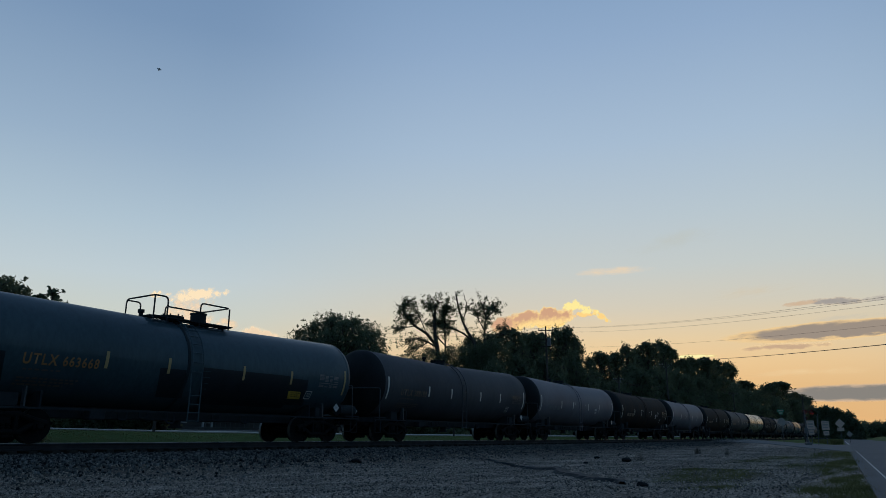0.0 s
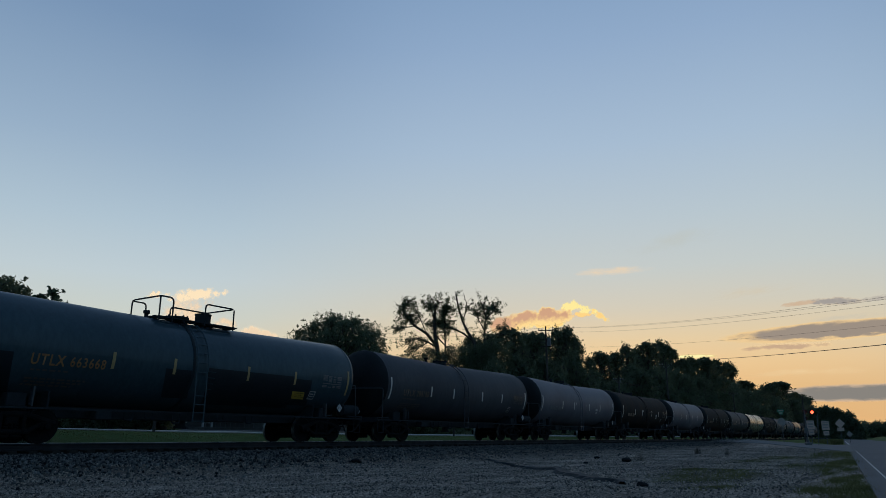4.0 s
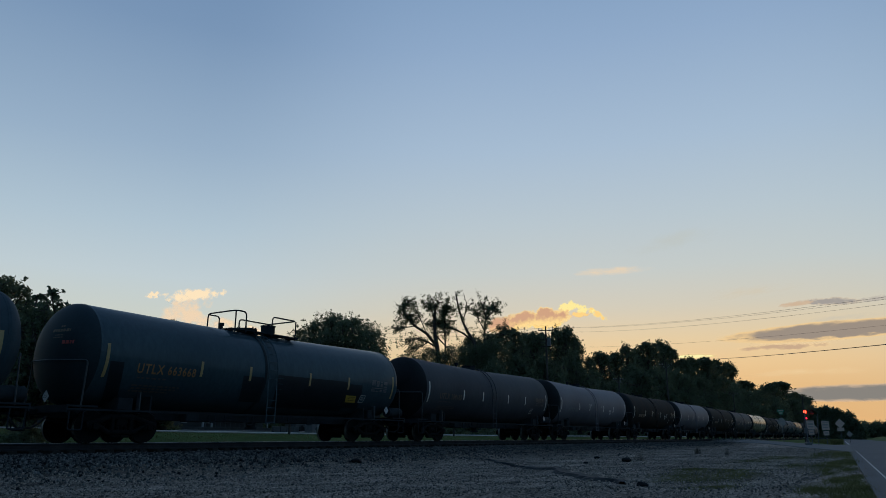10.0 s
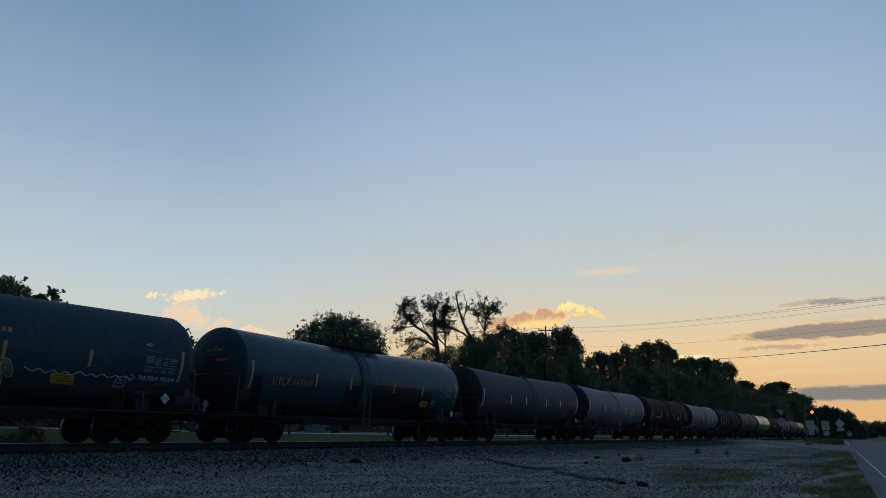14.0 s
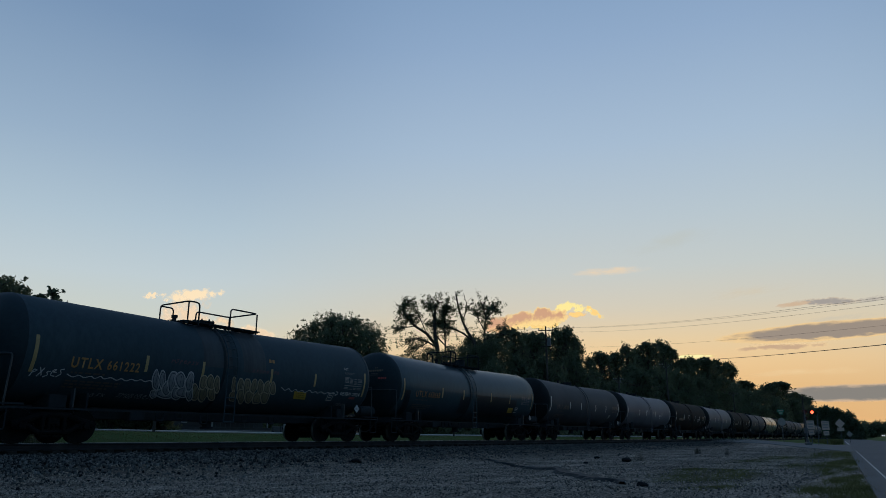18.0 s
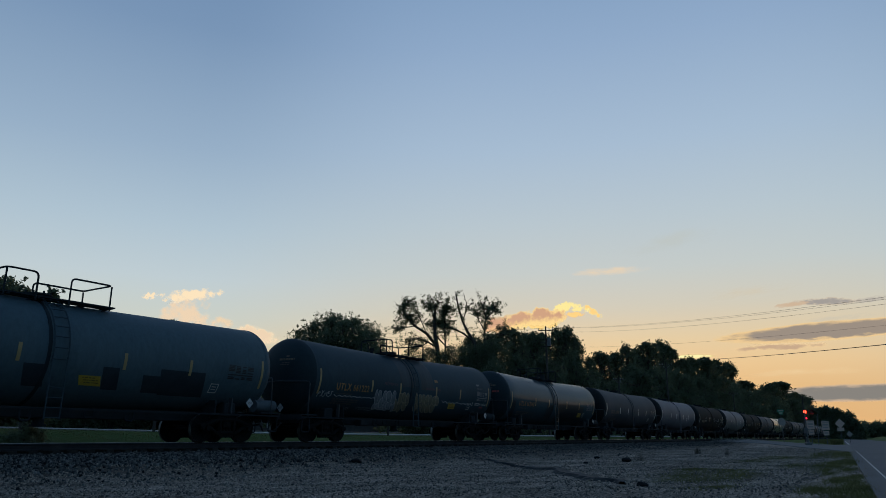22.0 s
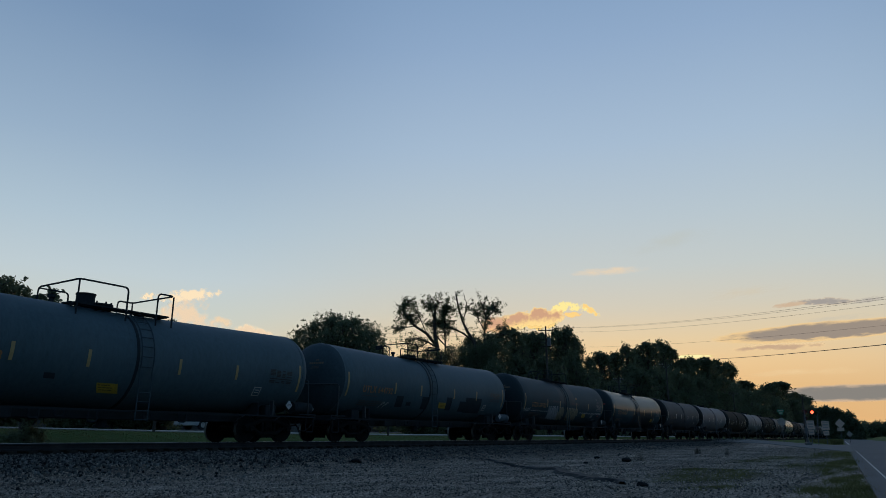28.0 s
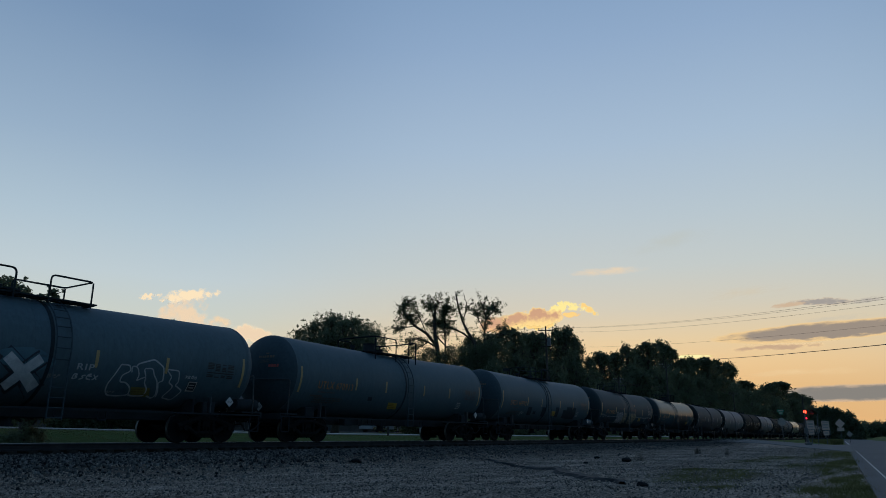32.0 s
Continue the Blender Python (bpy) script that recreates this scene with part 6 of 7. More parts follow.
def crossing_signal(x, y):
    z = float(ground_z(x, y))
    th = tagged(new("crossing_signal"), "railway crossing signal with flashing red lamps and white mast", "crossing signal")
    th.matrix_basis = pose(x, y, z, rz=FACE)
    bm = bmesh.new()
    box(bm, (0, 0, 0.12), (0.5, 0.5, 0.3), 0.03)
    cyl(bm, (0, 0, 0.2), (0, 0, 0.5), 0.12, 12)
    part("base", bm, M["tin"], th)
    bm = bmesh.new()
    cyl(bm, (0, 0, 0.4), (0, 0, 3.25), 0.055, 12)
    part("mast", smooth(bm), M["tin"], th)
    bm = bmesh.new()
    box(bm, (0, 0.14, 1.35), (0.32, 0.22, 0.5), 0.02)
    part("relay_box", bm, M["tin"], th)
    bm = bmesh.new()
    box(bm, (0.26, 0, 3.04), (1.15, 0.06, 0.06))
    part("lamp_arm", bm, M["hood_black"], th)
    for k, (lx, lz, rad, lit) in enumerate(((0.04, 3.08, 0.145, "red_lamp"), (0.70, 3.04, 0.145, "red_lamp"), (0.10, 2.48, 0.10, "red_lamp_low"))):
        bm = bmesh.new()
        cyl(bm, (lx, 0.06, lz), (lx, 0.075, lz), rad * 1.45, 24)
        cyl(bm, (lx, 0.06, lz), (lx, 0.26, lz), rad * 0.8, 16)
        disc = part("backing_disc", bm, M["hood_black"], th, "round black backing disc")
        bm = bmesh.new()
        n = 14
        a0 = [bm.verts.new((lx + math.cos(math.pi * q / n) * rad * 1.15, 0.05, lz + math.sin(math.pi * q / n) * rad * 1.15)) for q in range(n + 1)]
        a1 = [bm.verts.new((lx + math.cos(math.pi * q / n) * rad * 1.15, -0.13, lz + math.sin(math.pi * q / n) * rad * 1.15)) for q in range(n + 1)]
        for q in range(n):
            bm.faces.new((a0[q], a1[q], a1[q + 1], a0[q + 1]))
        part("hood", bm, M["hood_black"], th)
        # drum that turns its lit lens to the front and away again
        bm = bmesh.new()
        cyl(bm, (0, -0.012, 0), (0, 0.0, 0), rad, 20)
        drum = part("lens", bm, M[lit], th, "round red lens")
        drum.matrix_basis = pose(lx, -0.02, lz)
        bm = bmesh.new()
        cyl(bm, (0, 0.002, 0), (0, 0.03, 0), rad * 1.02, 20)
        part("lens_back", bm, M["red_dark"], drum, "dark unlit side of the lens")
        FLASHERS.append((drum, lx, lz, k))
    return th


crossing_signal(75.75, 7.3)


# ---- houses, fence and vehicles behind the track ----
def house(x, y, w, d, h, label, yaw=0.0):
    z = float(ground_z(x, y)) - 0.05
    th = tagged(new("house"), label, "house")
    th.matrix_basis = pose(x, y, z, rz=yaw)
    bm = bmesh.new()
    box(bm, (0, 0, h / 2), (w, d, h))
    part("wall", bm, M["house_wall"], th)
    bm = bmesh.new()
    v = [bm.verts.new(p) for p in ((-w / 2 - .3, -d / 2 - .4, h), (w / 2 + .3, -d / 2 - .4, h), (w / 2 + .3, d / 2 + .4, h), (-w / 2 - .3, d / 2 + .4, h), (-w / 2 - .3, 0, h + d * 0.3), (w / 2 + .3, 0, h + d * 0.3))]
    for f in ((0, 1, 5, 4), (2, 3, 4, 5), (0, 4, 3), (1, 2, 5), (0, 3, 2, 1)):
        bm.faces.new([v[i] for i in f])
    part("roof", bm, M["house_roof"], th)
    for k in range(int(w / 2.6)):
        wx = -w / 2 + 1.4 + k * 2.6
        bm = bmesh.new()
        box(bm, (wx, -d / 2 - 0.03, h * 0.55), (1.0, 0.08, 1.2), 0.02)
        win = part("window", bm, M["sign_white"], th)
        bm = bmesh.new()
        box(bm, (wx, -d / 2 - 0.075, h * 0.55), (0.84, 0.02, 1.04))
        part("pane", bm, M["glass_dark"], win)
    return th


house(28.6, 62, 10, 8, 2.8, "low pale clapboard house behind the trees", 4)
h2 = house(48.3, 61.0, 12, 8, 2.9, "low pale house with a dark roof and white porch posts", 0)
for x in (-3.35, -2.3, 4.8):
    bm = bmesh.new()
    box(bm, (x, -6.0, 1.25), (0.13, 0.13, 2.5), 0.01)
    part("porch_post", bm, M["truck_white"], h2, "white porch post")
bm = bmesh.new()
box(bm, (0.7, -5.0, 2.56), (9.0, 2.4, 0.12), 0.02)
part("porch_roof", bm, M["house_roof"], h2)
bm = bmesh.new()
box(bm, (0.7, -5.0, 0.12), (9.0, 2.2, 0.3), 0.02)
part("porch_floor", bm, M["house_roof"], h2)
for x, w, z, h in ((-3.95, 0.5, 0.95, 0.9), (-1.2, 0.62, 0.95, 1.0), (3.0, 0.7, 1.2, 0.8)):
    # pale curtained windows under the porch
    bm = bmesh.new()
    box(bm, (x, -4.06, z + h / 2 - 0.2), (w + 0.14, 0.1, h + 0.14), 0.01)
    win = part("porch_window", bm, M["truck_white"], h2, "white window frame under the porch")
    bm = bmesh.new()
    box(bm, (x, -4.12, z + h / 2 - 0.2), (w, 0.03, h), 0.0)
    part("pane", bm, M["curtain"], win)
bm = bmesh.new()
for k in range(15):
    box(bm, (-3.7 + k * 0.6, -6.05, 0.55), (0.04, 0.04, 0.6))
box(bm, (0.5, -6.05, 0.86), (8.8, 0.06, 0.06))
part("porch_rail", bm, M["tin"], h2, "thin grey porch railing")
bm = bmesh.new()
box(bm, (0, 0, 0.3), (1.4, 0.7, 0.75), 0.04)
box(bm, (0, -0.36, 0.34), (0.6, 0.02, 0.5), 0.01)
cab = tagged(part("utility_cabinet", bm, M["tin"]), "grey metal utility cabinet beside the back road", "cabinet")
cab.location = (38.2, 34.8, float(ground_z(38.2, 34.8)))
bm = bmesh.new()
for k in range(4):
    box(bm, (k * 0.6, 0, 0.2), (0.58, 0.25, 0.5), 0.03)
wl = tagged(part("block_wall", bm, M["house_wall"]), "low grey block wall beside the back road", "wall")
wl.location = (34.8, 35.2, float(ground_z(35, 35.2)))
house(76, 66, 11, 8, 2.9, "low house in shade behind the trees", 2)

for x in (20.75, 29.4, 38.6, 47.0, 55.8):
    bm = bmesh.new()
    cyl(bm, (0, 0, 0), (0, 0, 0.62), 0.07, 8)
    fp = tagged(part("fence_post", bm, M["pole_wood"]), "short wooden post beside the back road", "post", "posts along the back road")
    fp.location = (x, 28.7, float(ground_z(x, 28.7)) - 0.03)


def pickup():
    th = tagged(new("pickup_truck"), "white pickup truck driving along the back road", "pickup truck")
    prof = [(-2.85, 0.34), (-2.85, 1.12), (-0.75, 1.14), (-0.55, 1.78), (0.75, 1.80), (1.45, 1.20), (2.75, 1.08), (2.85, 0.85), (2.85, 0.34)]
    bm = bmesh.new()
    f = [bm.verts.new((x, -0.95, z)) for x, z in prof]
    b = [bm.verts.new((x, 0.95, z)) for x, z in prof]
    bm.faces.new(f)
    bm.faces.new(b[::-1])
    for k in range(len(prof)):
        bm.faces.new((f[k], b[k], b[(k + 1) % len(prof)], f[(k + 1) % len(prof)]))
    bmesh.ops.recalc_face_normals(bm, faces=bm.faces)
    bmesh.ops.bevel(bm, geom=list(bm.edges), offset=0.05, segments=2, affect="EDGES")
    part("body", bm, M["truck_white"], th)
    for s in (-1, 1):
        for pts in ([(-0.42, 1.2), (0.12, 1.2), (0.12, 1.68), (-0.36, 1.68)], [(0.18, 1.2), (1.18, 1.2), (0.72, 1.68), (0.18, 1.68)]):
            w = part("side_window", plate_prism(pts, 0.02), M["glass_dark"], th)
            w.matrix_basis = pose(0, s * 0.955, 0)
    bm = bmesh.new()
    box(bm, (2.86, 0, 0.62), (0.12, 1.9, 0.2), 0.03)
    part("bumper", bm, M["galv"], th)
    for s in (-1, 1):
        bm = bmesh.new()
        box(bm, (2.80, s * 0.75, 0.92), (0.1, 0.3, 0.16), 0.02)
        part("headlight", bm, M["placard"], th)
    wheels = []
    for x in (-1.75, 1.85):
        for s in (-1, 1):
            bm = bmesh.new()
            cyl(bm, (0, -0.12, 0), (0, 0.12, 0), 0.39, 24)
            w = part("wheel", smooth(bm), M["rubber"], th)
            w.matrix_basis = pose(x, s * 0.90, 0.39)
            bm = bmesh.new()
            cyl(bm, (0, s * 0.10, 0), (0, s * 0.13, 0), 0.22, 16)
            for q in range(5):
                a = q * math.tau / 5
                box(bm, (math.cos(a) * 0.13, s * 0.135, math.sin(a) * 0.13), (0.06, 0.02, 0.06))
            part("rim", bm, M["galv"], w)
            wheels.append((w, x, s * 0.90))
    return th, wheels


truck, truck_wheels = pickup()


def parked_car(x, y, label, material, yaw=0.0):
    th = tagged(new("parked_car"), label, "car")
    th.matrix_basis = pose(x, y, float(ground_z(x, y)), rz=yaw)
    prof = [(-2.2, 0.4), (-2.2, 0.95), (-1.6, 1.02), (-1.0, 1.42), (0.3, 1.45), (1.1, 0.98), (2.1, 0.85), (2.25, 0.45)]
    bm = bmesh.new()
    f = [bm.verts.new((px, -0.88, z)) for px, z in prof]
    b = [bm.verts.new((px, 0.88, z)) for px, z in prof]
    bm.faces.new(f)
    bm.faces.new(b[::-1])
    for k in range(len(prof)):
        bm.faces.new((f[k], b[k], b[(k + 1) % len(prof)], f[(k + 1) % len(prof)]))
    bmesh.ops.recalc_face_normals(bm, faces=bm.faces)
    bmesh.ops.bevel(bm, geom=list(bm.edges), offset=0.06, segments=2, affect="EDGES")
    part("body", bm, M[material], th)
    for s in (-1, 1):
        w = part("side_window", plate_prism([(-0.95, 1.0), (0.85, 1.0), (0.25, 1.36), (-0.85, 1.34)], 0.02), M["glass_dark"], th)
        w.matrix_basis = pose(0, s * 0.885, 0)
        for px in (-1.35, 1.35):
            bm = bmesh.new()
            cyl(bm, (px, s * 0.68, 0.33), (px, s * 0.88, 0.33), 0.33, 20)
            part("wheel", bm, M["rubber"], th)
    return th


parked_car(36.0, 53.6, "dark parked car in front of a house", "steel_dark", 5)
parked_car(58.5, 54.6, "grey parked car beside a house", "tin", -8)


def oncoming_car():
    th = tagged(new("oncoming_car"), "distant dark car driving with its headlights on", "car")
    prof = [(-2.2, 0.35), (-2.2, 0.9), (-1.5, 1.0), (-0.9, 1.45), (0.5, 1.47), (1.2, 0.95), (2.1, 0.8), (2.2, 0.4)]
    bm = plate_prism(prof, 1.75)
    bmesh.ops.bevel(bm, geom=list(bm.edges), offset=0.06, segments=2, affect="EDGES")
    part("body", bm, M["steel_dark"], th)
    for s in (-1, 1):
        bm = bmesh.new()
        cyl(bm, (2.17, s * 0.62, 0.68), (2.22, s * 0.62, 0.68), 0.13, 14)
        part("headlight", bm, M["headlight"], th, "lit white headlight")
        for px in (-1.35, 1.35):
            bm = bmesh.new()
            cyl(bm, (px, s * 0.68, 0.33), (px, s * 0.9, 0.33), 0.33, 18)
            part("wheel", bm, M["rubber"], th)
    return th


far_car = oncoming_car()


# ---- insect that crosses the picture at the start ----
def insect():
    th = tagged(new("flying_insect"), "small dark flying insect in the air", "insect")
    bm = bmesh.new()
    bmesh.ops.create_icosphere(bm, subdivisions=2, radius=0.0035, matrix=Matrix.Diagonal((1.6, 0.8, 0.8, 1)))
    part("body", bm, M["touch_up"], th)
    for s in (-1, 1):
        bm = bmesh.new()
        box(bm, (0, s * 0.005, 0.002), (0.004, 0.008, 0.0006), 0, Matrix.Rotation(radians(-25 * s), 3, "X"))
        part("wing", bm, M["galv"], th)
    return th


bug = insect()


# ---- clouds: glowing sheets of the far sky ----
def cloud_mat(name, rim, core, under, seed, scale, thin, edge, streak):
    m = bpy.data.materials.new(name)
    m.use_nodes = True
    nt = m.node_tree
    nt.nodes.clear()
    tc = nt.nodes.new("ShaderNodeTexCoord")
    mp = nt.nodes.new("ShaderNodeMapping")
    mp.inputs["Location"].default_value = (seed * 31.7, seed * 17.3, 0)
    mp.inputs["Scale"].default_value = (1.0, streak, 1.0)
    nt.links.new(tc.outputs["Object"], mp.inputs[0])
    n = noise_node(nt, mp.outputs[0], scale, 10.0, 0.62)
    n2 = noise_node(nt, mp.outputs[0], scale * 2.6, 8.0, 0.6)
    sp = nt.nodes.new("ShaderNodeSeparateXYZ")
    nt.links.new(tc.outputs["Generated"], sp.inputs[0])

    def op(kind, a, b=0.0):
        q = nt.nodes.new("ShaderNodeMath")
        q.operation = kind
        for i, v in enumerate((a, b)):
            if isinstance(v, (int, float)):
                q.inputs[i].default_value = v
            else:
                nt.links.new(v, q.inputs[i])
        return q.outputs[0]

    def rng_node(sock, a, b):
        q = nt.nodes.new("ShaderNodeMapRange")
        q.interpolation_type = "SMOOTHSTEP"
        q.inputs["From Min"].default_value, q.inputs["From Max"].default_value = a, b
        nt.links.new(sock, q.inputs[0])
        return q.outputs[0]
    # soft oval that the noise eats into
    ex, ey = op("MULTIPLY", op("SUBTRACT", sp.outputs["X"], 0.5), 2.0), op("MULTIPLY", op("SUBTRACT", sp.outputs["Y"], 0.5), 2.0)
    oval = op("SUBTRACT", 1.0, op("ADD", op("POWER", op("ABSOLUTE", ex), 2.2), op("POWER", op("ABSOLUTE", ey), 2.0)))
    body = op("MINIMUM", op("ADD", oval, op("MULTIPLY", op("SUBTRACT", n, 0.5), thin)), op("MULTIPLY", oval, 3.0))
    cover = rng_node(body, 0.30, 0.30 + edge)
    deep = rng_node(op("ADD", body, op("MULTIPLY", op("SUBTRACT", n2, 0.5), 0.6)), 0.40, 0.80)
    if under:
        # lit from below by the low sun
        deep = op("MULTIPLY", deep, rng_node(op("ADD", ey, op("MULTIPLY", op("SUBTRACT", n2, 0.5), 1.1)), *under))
    col = mixed(nt, "MIX", deep, rim, core)
    em = nt.nodes.new("ShaderNodeEmission")
    nt.links.new(col, em.inputs["Color"])
    tr = nt.nodes.new("ShaderNodeBsdfTransparent")
    mx = nt.nodes.new("ShaderNodeMixShader")
    out = nt.nodes.new("ShaderNodeOutputMaterial")
    nt.links.new(cover, mx.inputs[0])
    nt.links.new(tr.outputs[0], mx.inputs[1])
    nt.links.new(em.outputs[0], mx.inputs[2])
    nt.links.new(mx.outputs[0], out.inputs["Surface"])
    return m


CLOUDS = []
FAR = 3000.0
GOLD, YELLOW, PEACH, ROSE = (1.0, 0.66, 0.24), (1.0, 0.83, 0.33), (0.88, 0.54, 0.27), (0.64, 0.37, 0.23)
CREAM, APRICOT, ORANGE = (0.98, 0.78, 0.52), (0.88, 0.66, 0.43), (0.90, 0.50, 0.22)
SLATE, SLATE2, STEEL, PALE = (0.335, 0.275, 0.225), (0.58, 0.40, 0.26), (0.245, 0.228, 0.205), (0.62, 0.46, 0.32)
VEIL, VEIL2 = (0.66, 0.57, 0.42), (0.52, 0.545, 0.50)
FLARE, PALEP = (1.0, 0.86, 0.42), (0.86, 0.66, 0.46)
BRIGHT, GOLDEN, GREYV = (1.0, 0.70, 0.29), (0.86, 0.60, 0.30), (0.47, 0.43, 0.38)


def cloud(az, el, w, h, roll, rim, core, under, scale, thin, edge, streak, drift, label):
    """One sheet of cloud: where it stands, its size, colours, grain and drift."""
    seed = len(CLOUDS) + 1
    a, e = radians(az), radians(el)
    way_out = Vector((math.cos(a) * math.cos(e), math.sin(a) * math.cos(e), math.sin(e)))
    bm = bmesh.new()
    corners = [bm.verts.new((i * w / 2, j * h / 2, 0)) for i, j in ((-1, -1), (1, -1), (1, 1), (-1, 1))]
    bm.faces.new(corners)
    m = look(EYE + way_out * (FAR + seed * 8), EYE, -roll)
    ob = tagged(part("cloud", bm, cloud_mat("cloud_glow", rim, core, under, seed, scale, thin, edge, streak)), label, "cloud", kind="structure")
    ob.matrix_basis = m
    CLOUDS.append((ob, m, drift))


cloud(27.20, 8.91, 146, 87, 0, PEACH, ROSE, (-0.70, 0.00), 0.0192, 2.0, 0.50, 1.0, 46, "soft peach cloud above the trees")
cloud(25.66, 9.29, 211, 99, 10, BRIGHT, ROSE, (-0.55, 0.10), 0.0171, 2.2, 0.40, 1.0, 46, "billowing peach cloud with a bright underside")
cloud(23.40, 9.47, 246, 105, 2, BRIGHT, ROSE, (-0.50, 0.15), 0.0192, 2.2, 0.30, 1.0, 46, "billowing cloud with golden edges")
cloud(23.56, 8.93, 205, 58, 4, YELLOW, GOLD, 0, 0.0256, 2.6, 0.40, 1.0, 46, "bright golden underside of a cloud")
cloud(21.67, 10.33, 93, 58, 10, YELLOW, YELLOW, 0, 0.0341, 2.6, 0.40, 1.0, 58, "bright yellow cloud puff")
cloud(20.61, 9.98, 140, 43, -16, YELLOW, YELLOW, 0, 0.0341, 3.6, 0.40, 1.0, 58, "ragged bright yellow cloud tail")
cloud(19.47, 9.44, 117, 35, -32, YELLOW, GOLD, 0, 0.0384, 3.6, 0.45, 1.0, 58, "ragged bright yellow cloud tail")
cloud(20.90, 9.58, 129, 29, 0, PEACH, GOLD, 0, 0.0384, 3.6, 0.50, 1.0, 58, "ragged yellow cloud scrap")
cloud(52.12, 10.72, 300, 62, 9, CREAM, CREAM, 0, 0.034, 2.9, 0.55, 1.0, 35, "pale apricot cloud top")
cloud(52.62, 9.78, 262, 150, 35, APRICOT, PALEP, 0, 0.021, 3.0, 0.9, 1.0, 28, "soft pale apricot cloud")
cloud(55.00, 10.56, 74, 36, 20, CREAM, CREAM, 0, 0.075, 4.0, 0.70, 1.0, 35, "small bright cloud scrap")
cloud(51.99, 8.81, 322, 104, -14, CREAM, PALEP, 0, 0.024, 3.2, 0.80, 1.0, 28, "pale cloud bank with a bright rim")
cloud(49.44, 8.64, 105, 52, -15, APRICOT, APRICOT, 0, 0.0213, 2.0, 0.80, 1.0, 28, "faint apricot cloud scrap")
cloud(46.92, 7.72, 234, 93, -16, CREAM, PALEP, 0, 0.0171, 2.2, 0.40, 1.0, 32, "small pale cloud with a bright rim")
cloud(2.62, 7.42, 1026, 96, 1, GOLDEN, SLATE, (-0.75, -0.45), 0.0060, 0.7, 0.22, 4.0, 42, "long grey-brown cloud with an orange lower edge")
cloud(5.99, 6.43, 430, 36, 0, (0.95, 0.66, 0.34), SLATE2, 0, 0.0128, 1.8, 0.60, 2.5, 32, "thin peach and grey streak of cloud")
cloud(1.68, 3.02, 879, 85, 0, PALE, STEEL, 0, 0.0051, 0.9, 0.32, 4.0, 18, "low grey cloud band over the horizon")
cloud(3.4, 2.62, 300, 24, 0, (0.98, 0.62, 0.32), (0.95, 0.58, 0.30), 0, 0.0150, 2.0, 0.60, 3.0, 18, "thin orange streak under the low grey cloud")
cloud(-0.3, 2.75, 260, 18, 0, (0.95, 0.62, 0.36), ORANGE, 0, 0.0160, 2.2, 0.60, 3.0, 18, "thin orange streak under the low grey cloud")
cloud(2.70, 2.55, 410, 20, 0, ORANGE, ORANGE, 0, 0.0128, 2.0, 0.80, 3.0, 18, "thin orange streak below a grey cloud")
cloud(4.87, 9.51, 175, 26, 3, PALE, PALE, 0, 0.0213, 2.0, 0.70, 2.0, 42, "small orange cloud wisp")
cloud(2.67, 9.48, 304, 38, -3, PALE, (0.37, 0.34, 0.315), 0, 0.0213, 1.9, 0.60, 2.0, 42, "grey ragged cloud wisp")
cloud(-0.16, 9.44, 164, 29, 6, GREYV, GREYV, 0, 0.0256, 2.4, 0.80, 2.0, 42, "grey ragged cloud wisp")
cloud(3.4, 6.75, 560, 26, 1, (0.88, 0.64, 0.36), (0.88, 0.64, 0.36), 0, 0.0090, 2.0, 1.4, 3.0, 40, "faint golden glow below the long cloud")
cloud(1.9, 8.25, 420, 40, 2, (0.55, 0.52, 0.45), (0.50, 0.50, 0.46), 0, 0.0085, 2.4, 1.8, 3.0, 40, "faint blue-grey veil above the long cloud")
cloud(5.0, 4.6, 620, 44, 0, (0.86, 0.63, 0.35), (0.86, 0.63, 0.35), 0, 0.0070, 2.2, 1.6, 3.5, 24, "faint golden haze above the low cloud band")
cloud(12.68, 6.02, 246, 23, 0, YELLOW, FLARE, 0, 0.0171, 1.8, 0.60, 3.0, 14, "bright golden streak above the trees")
cloud(18.22, 12.94, 440, 52, 0, APRICOT, APRICOT, 0, 0.0085, 2.0, 1.30, 3.0, 23, "faint pale streak of high cloud")
cloud(12.76, 15.01, 557, 129, 6, VEIL2, VEIL2, 0, 0.0051, 2.4, 2.00, 2.0, 23, "faint veil of high cloud")
cloud(8.01, 10.70, 527, 76, 2, VEIL, VEIL, 0, 0.0064, 2.2, 1.80, 3.0, 28, "faint pale veil of cloud")


# ---- what moves ----
TRAIN = [(0, 0.0), (2.4, 0.0), (3, 0.04), (3.5, 0.11), (4.5, 0.31), (5, 0.43), (6, 0.81), (7, 1.26), (8, 1.82), (9, 2.51), (10, 3.35), (11, 4.39), (12, 5.66), (13, 7.15), (14, 8.87), (15, 10.86), (16, 13.13), (17, 15.56), (18, 18.17), (19, 20.82), (20, 23.58),
         (21, 26.4), (22, 29.29), (23, 32.27), (24, 35.29), (25, 38.37), (26, 41.52), (27, 44.72), (28, 48.01), (29, 51.41), (30, 54.88), (31, 58.42), (32, 62.0)]
TT, SS = [a for a, b in TRAIN], [b for a, b in TRAIN]


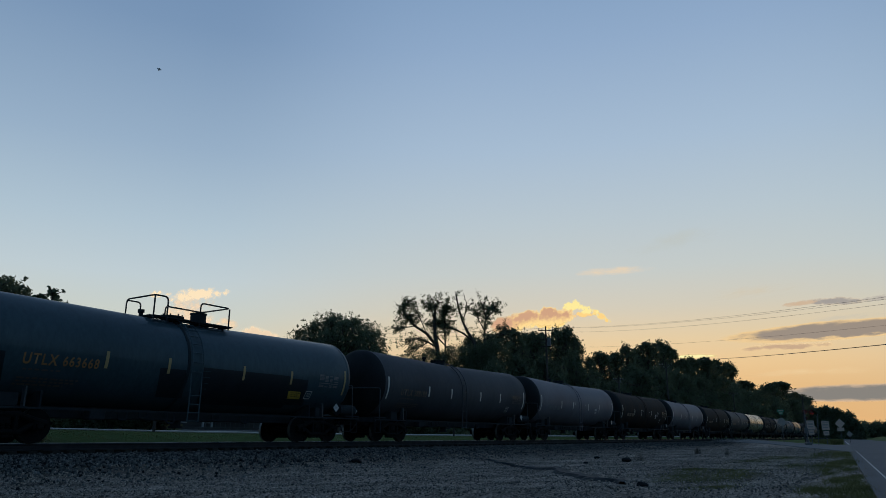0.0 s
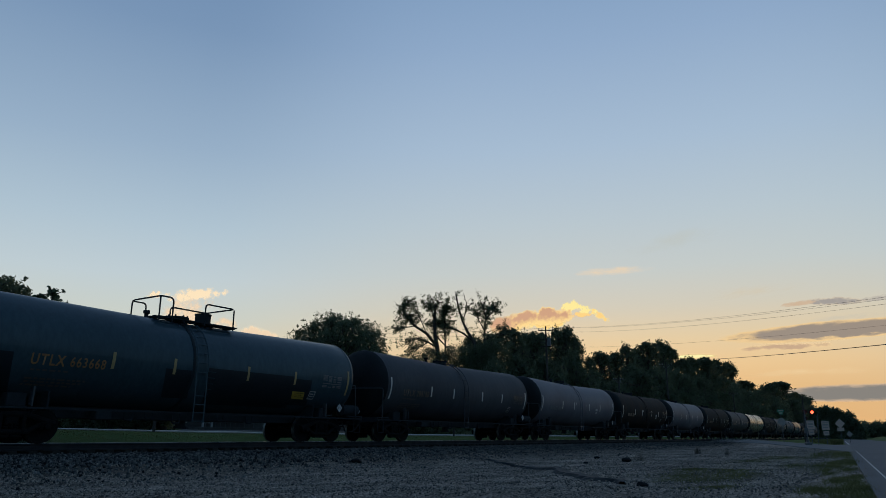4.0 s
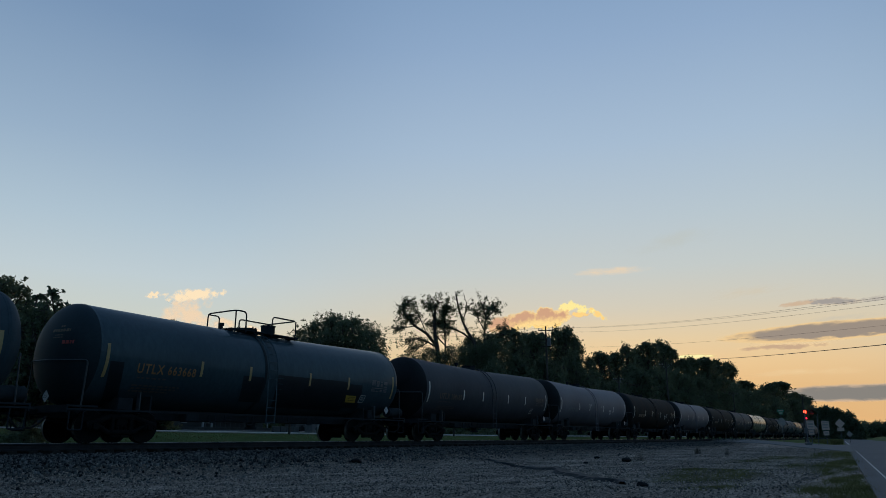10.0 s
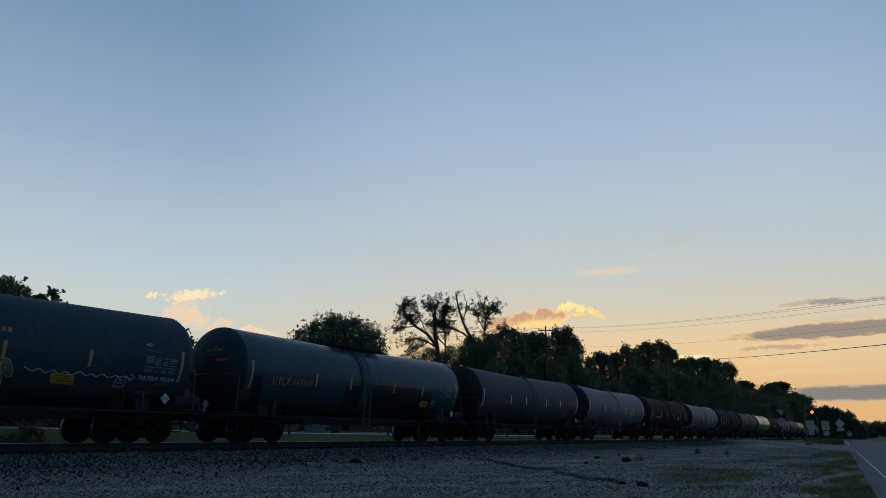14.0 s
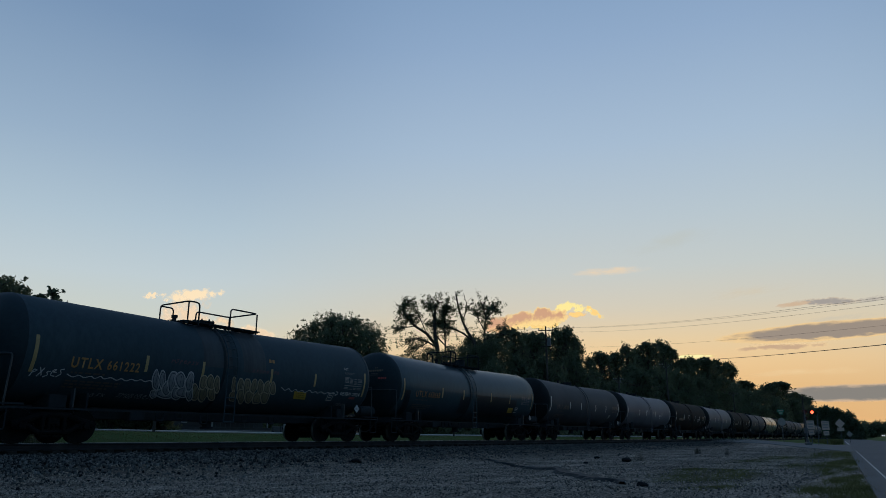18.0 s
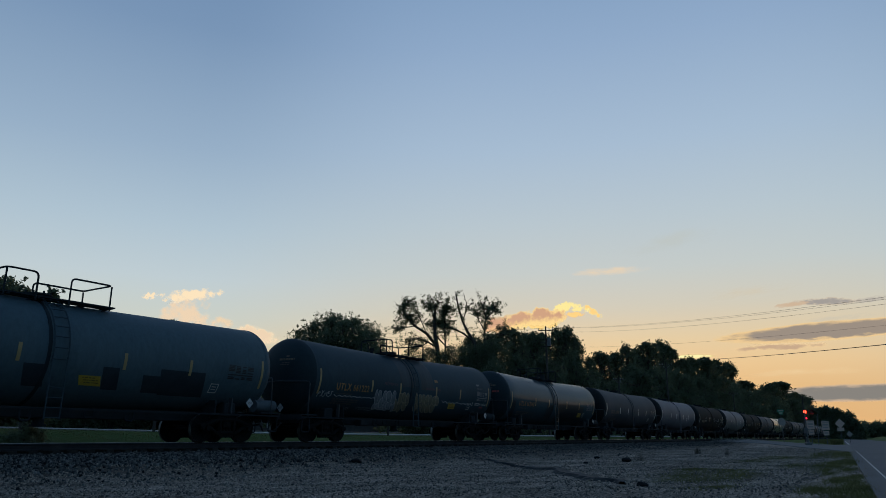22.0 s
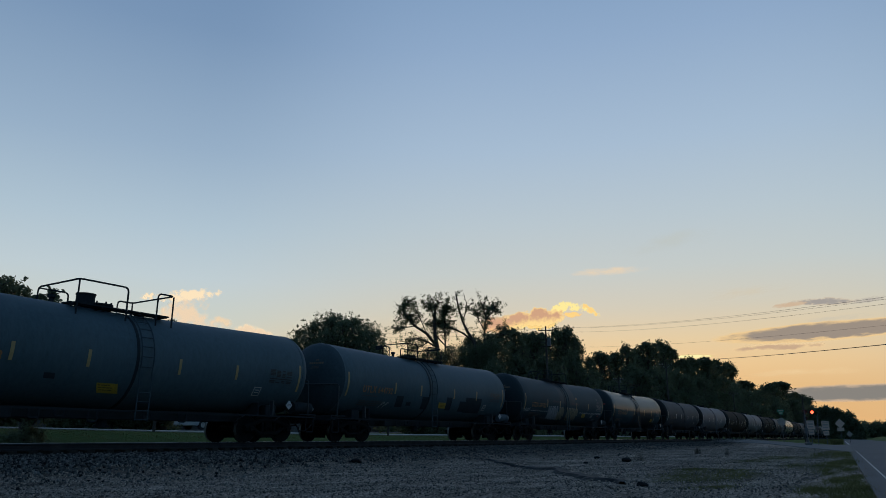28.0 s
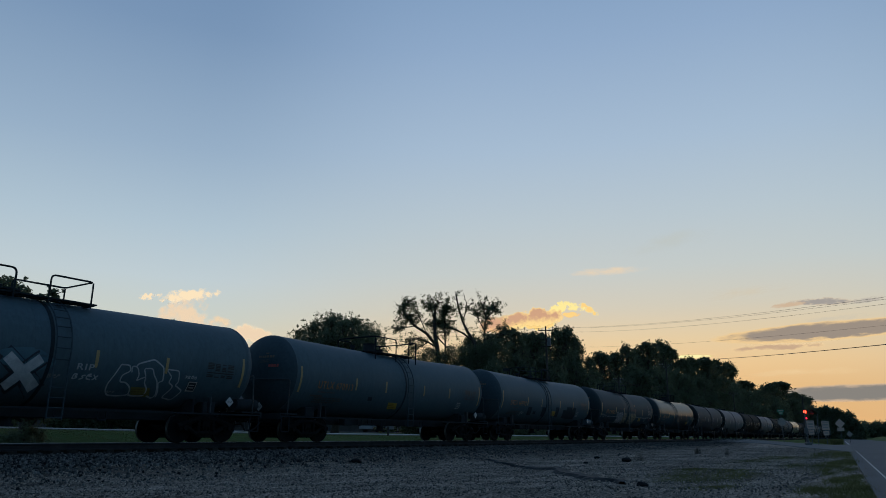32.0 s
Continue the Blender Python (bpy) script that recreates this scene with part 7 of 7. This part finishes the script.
def along(t):
    """How far the train has rolled at t, smoothly between the rows."""
    i = max(0, min(len(TT) - 2, int(np.searchsorted(TT, t)) - 1))

    def slope(k):
        if k <= 1:
            return 0.0
        if k >= len(TT) - 1:
            return (SS[-1] - SS[-2]) / (TT[-1] - TT[-2])
        return (SS[k + 1] - SS[k - 1]) / (TT[k + 1] - TT[k - 1])
    h = TT[i + 1] - TT[i]
    u = (t - TT[i]) / h
    return (SS[i] * (1 + 2 * u) * (1 - u) ** 2 + h * slope(i) * u * (1 - u) ** 2 + SS[i + 1] * u * u * (3 - 2 * u) + h * slope(i + 1) * u * u * (u - 1))


LANE_Y = 50.0
PICKUP = [(0, -124.1), (24, 13.4), (26, 26.4), (27.6, 36.1), (28.4, 40.3), (29.2, 45.1), (30, 50.9), (30.8, 56.8), (31.6, 62.9), (32, 65.9)]


def motions():
    times = [0, 2.4] + [2.4 + 0.8 * k for k in range(1, 37)] + [32.0]
    for car, x0 in CARS:
        walk(car, [(t, pose(x0 + along(t), TRACK_Y + float(bend(x0 + along(t))), RAIL_Z, rz=bend_angle(x0 + along(t)))) for t in times])
    roll_t, last = [0.0], 0.0
    for k in range(1, 321):
        if along(k / 10) - last > 0.55 or k == 320:
            roll_t.append(k / 10)
            last = along(k / 10)
    for ws, x in TRUCKS:
        walk(ws, [(t, pose(x, 0, 0.457) @ Matrix.Rotation(along(t) / 0.457, 4, "Y")) for t in roll_t])
    walk(truck, [(t, pose(x, LANE_Y, float(ground_z(x, LANE_Y)) + 0.04)) for t, x in PICKUP])
    px, pt = [b for a, b in PICKUP], [a for a, b in PICKUP]
    steps = np.linspace(0, 32, 640)
    for w, x, y in truck_wheels:
        walk(w, [(float(t), pose(x, y, 0.39) @ Matrix.Rotation(float(np.interp(t, pt, px)) / 0.39, 4, "Y")) for t in steps])
    walk(far_car, [(t, pose(x, y, float(ground_z(x, y)) + 0.03, rz=181.8)) for t, x, y in ((0, 850, 16.0), (8, 720, 13.6), (13.4, 630, 11.6), (18, 556, 8.7), (19, 540, 7.6), (25, 440, 1.0), (32, 330, -6.0))])
    # lamps: each lit for half of a 1.25 s beat, the two sides in turn
    for drum, lx, lz, k in FLASHERS:
        spans = [(1.28 + 1.25 * q, 1.92 + 1.25 * q) for q in range(25) if q not in (22, 23)]
        if k != 1:
            spans = [(0.68, 1.28)] + [(1.92 + 1.25 * q, 2.53 + 1.25 * q) for q in range(25) if q not in (22, 23)] + [(31.09, 31.28)]
        # the signal rests from 28.8 to 31.1 s
        rows = [(0.0, 180)]
        for a0, a1 in sorted(spans):
            for c, seq in ((a0, (180, 90, 0)), (a1, (0, 90, 180))):
                rows += [(c + d, s) for d, s in zip((-0.034, 0.0, 0.034), seq)]
        rows = [(t, a) for t, a in rows if t < 31.97]
        rows.append((32.0, rows[-1][1]))
        keys, seen = [], set()
        for t, a in rows:
            if frame(t) not in seen:
                seen.add(frame(t))
                keys.append((t, pose(lx, -0.02, lz) @ Matrix.Rotation(radians(a), 4, "Z")))
        walk(drum, keys)
    walk(bug, [(0.0, look((1.33, 2.02, 2.05), (1.41, 1.89, 2.4)) @ pose(0, 0, 0, ry=90)), (0.1, look((1.41, 1.89, 2.335), (1.6, 1.6, 2.9)) @ pose(0, 0, 0, ry=90)),
               (0.6, look((1.7, 1.2, 3.6), (2.0, 1.0, 4.0)) @ pose(0, 0, 0, ry=90)), (32.0, look((8.0, -6.0, 9.0), (9.0, -7.0, 9.5)) @ pose(0, 0, 0, ry=90))])
    for ob, m, drift in CLOUDS:
        side = m.to_3x3() @ Vector((1, 0, 0))
        # the far sky drifts slowly towards the south
        walk(ob, [(0.0, m), (32.0, Matrix.Translation(side * drift) @ m)])


motions()
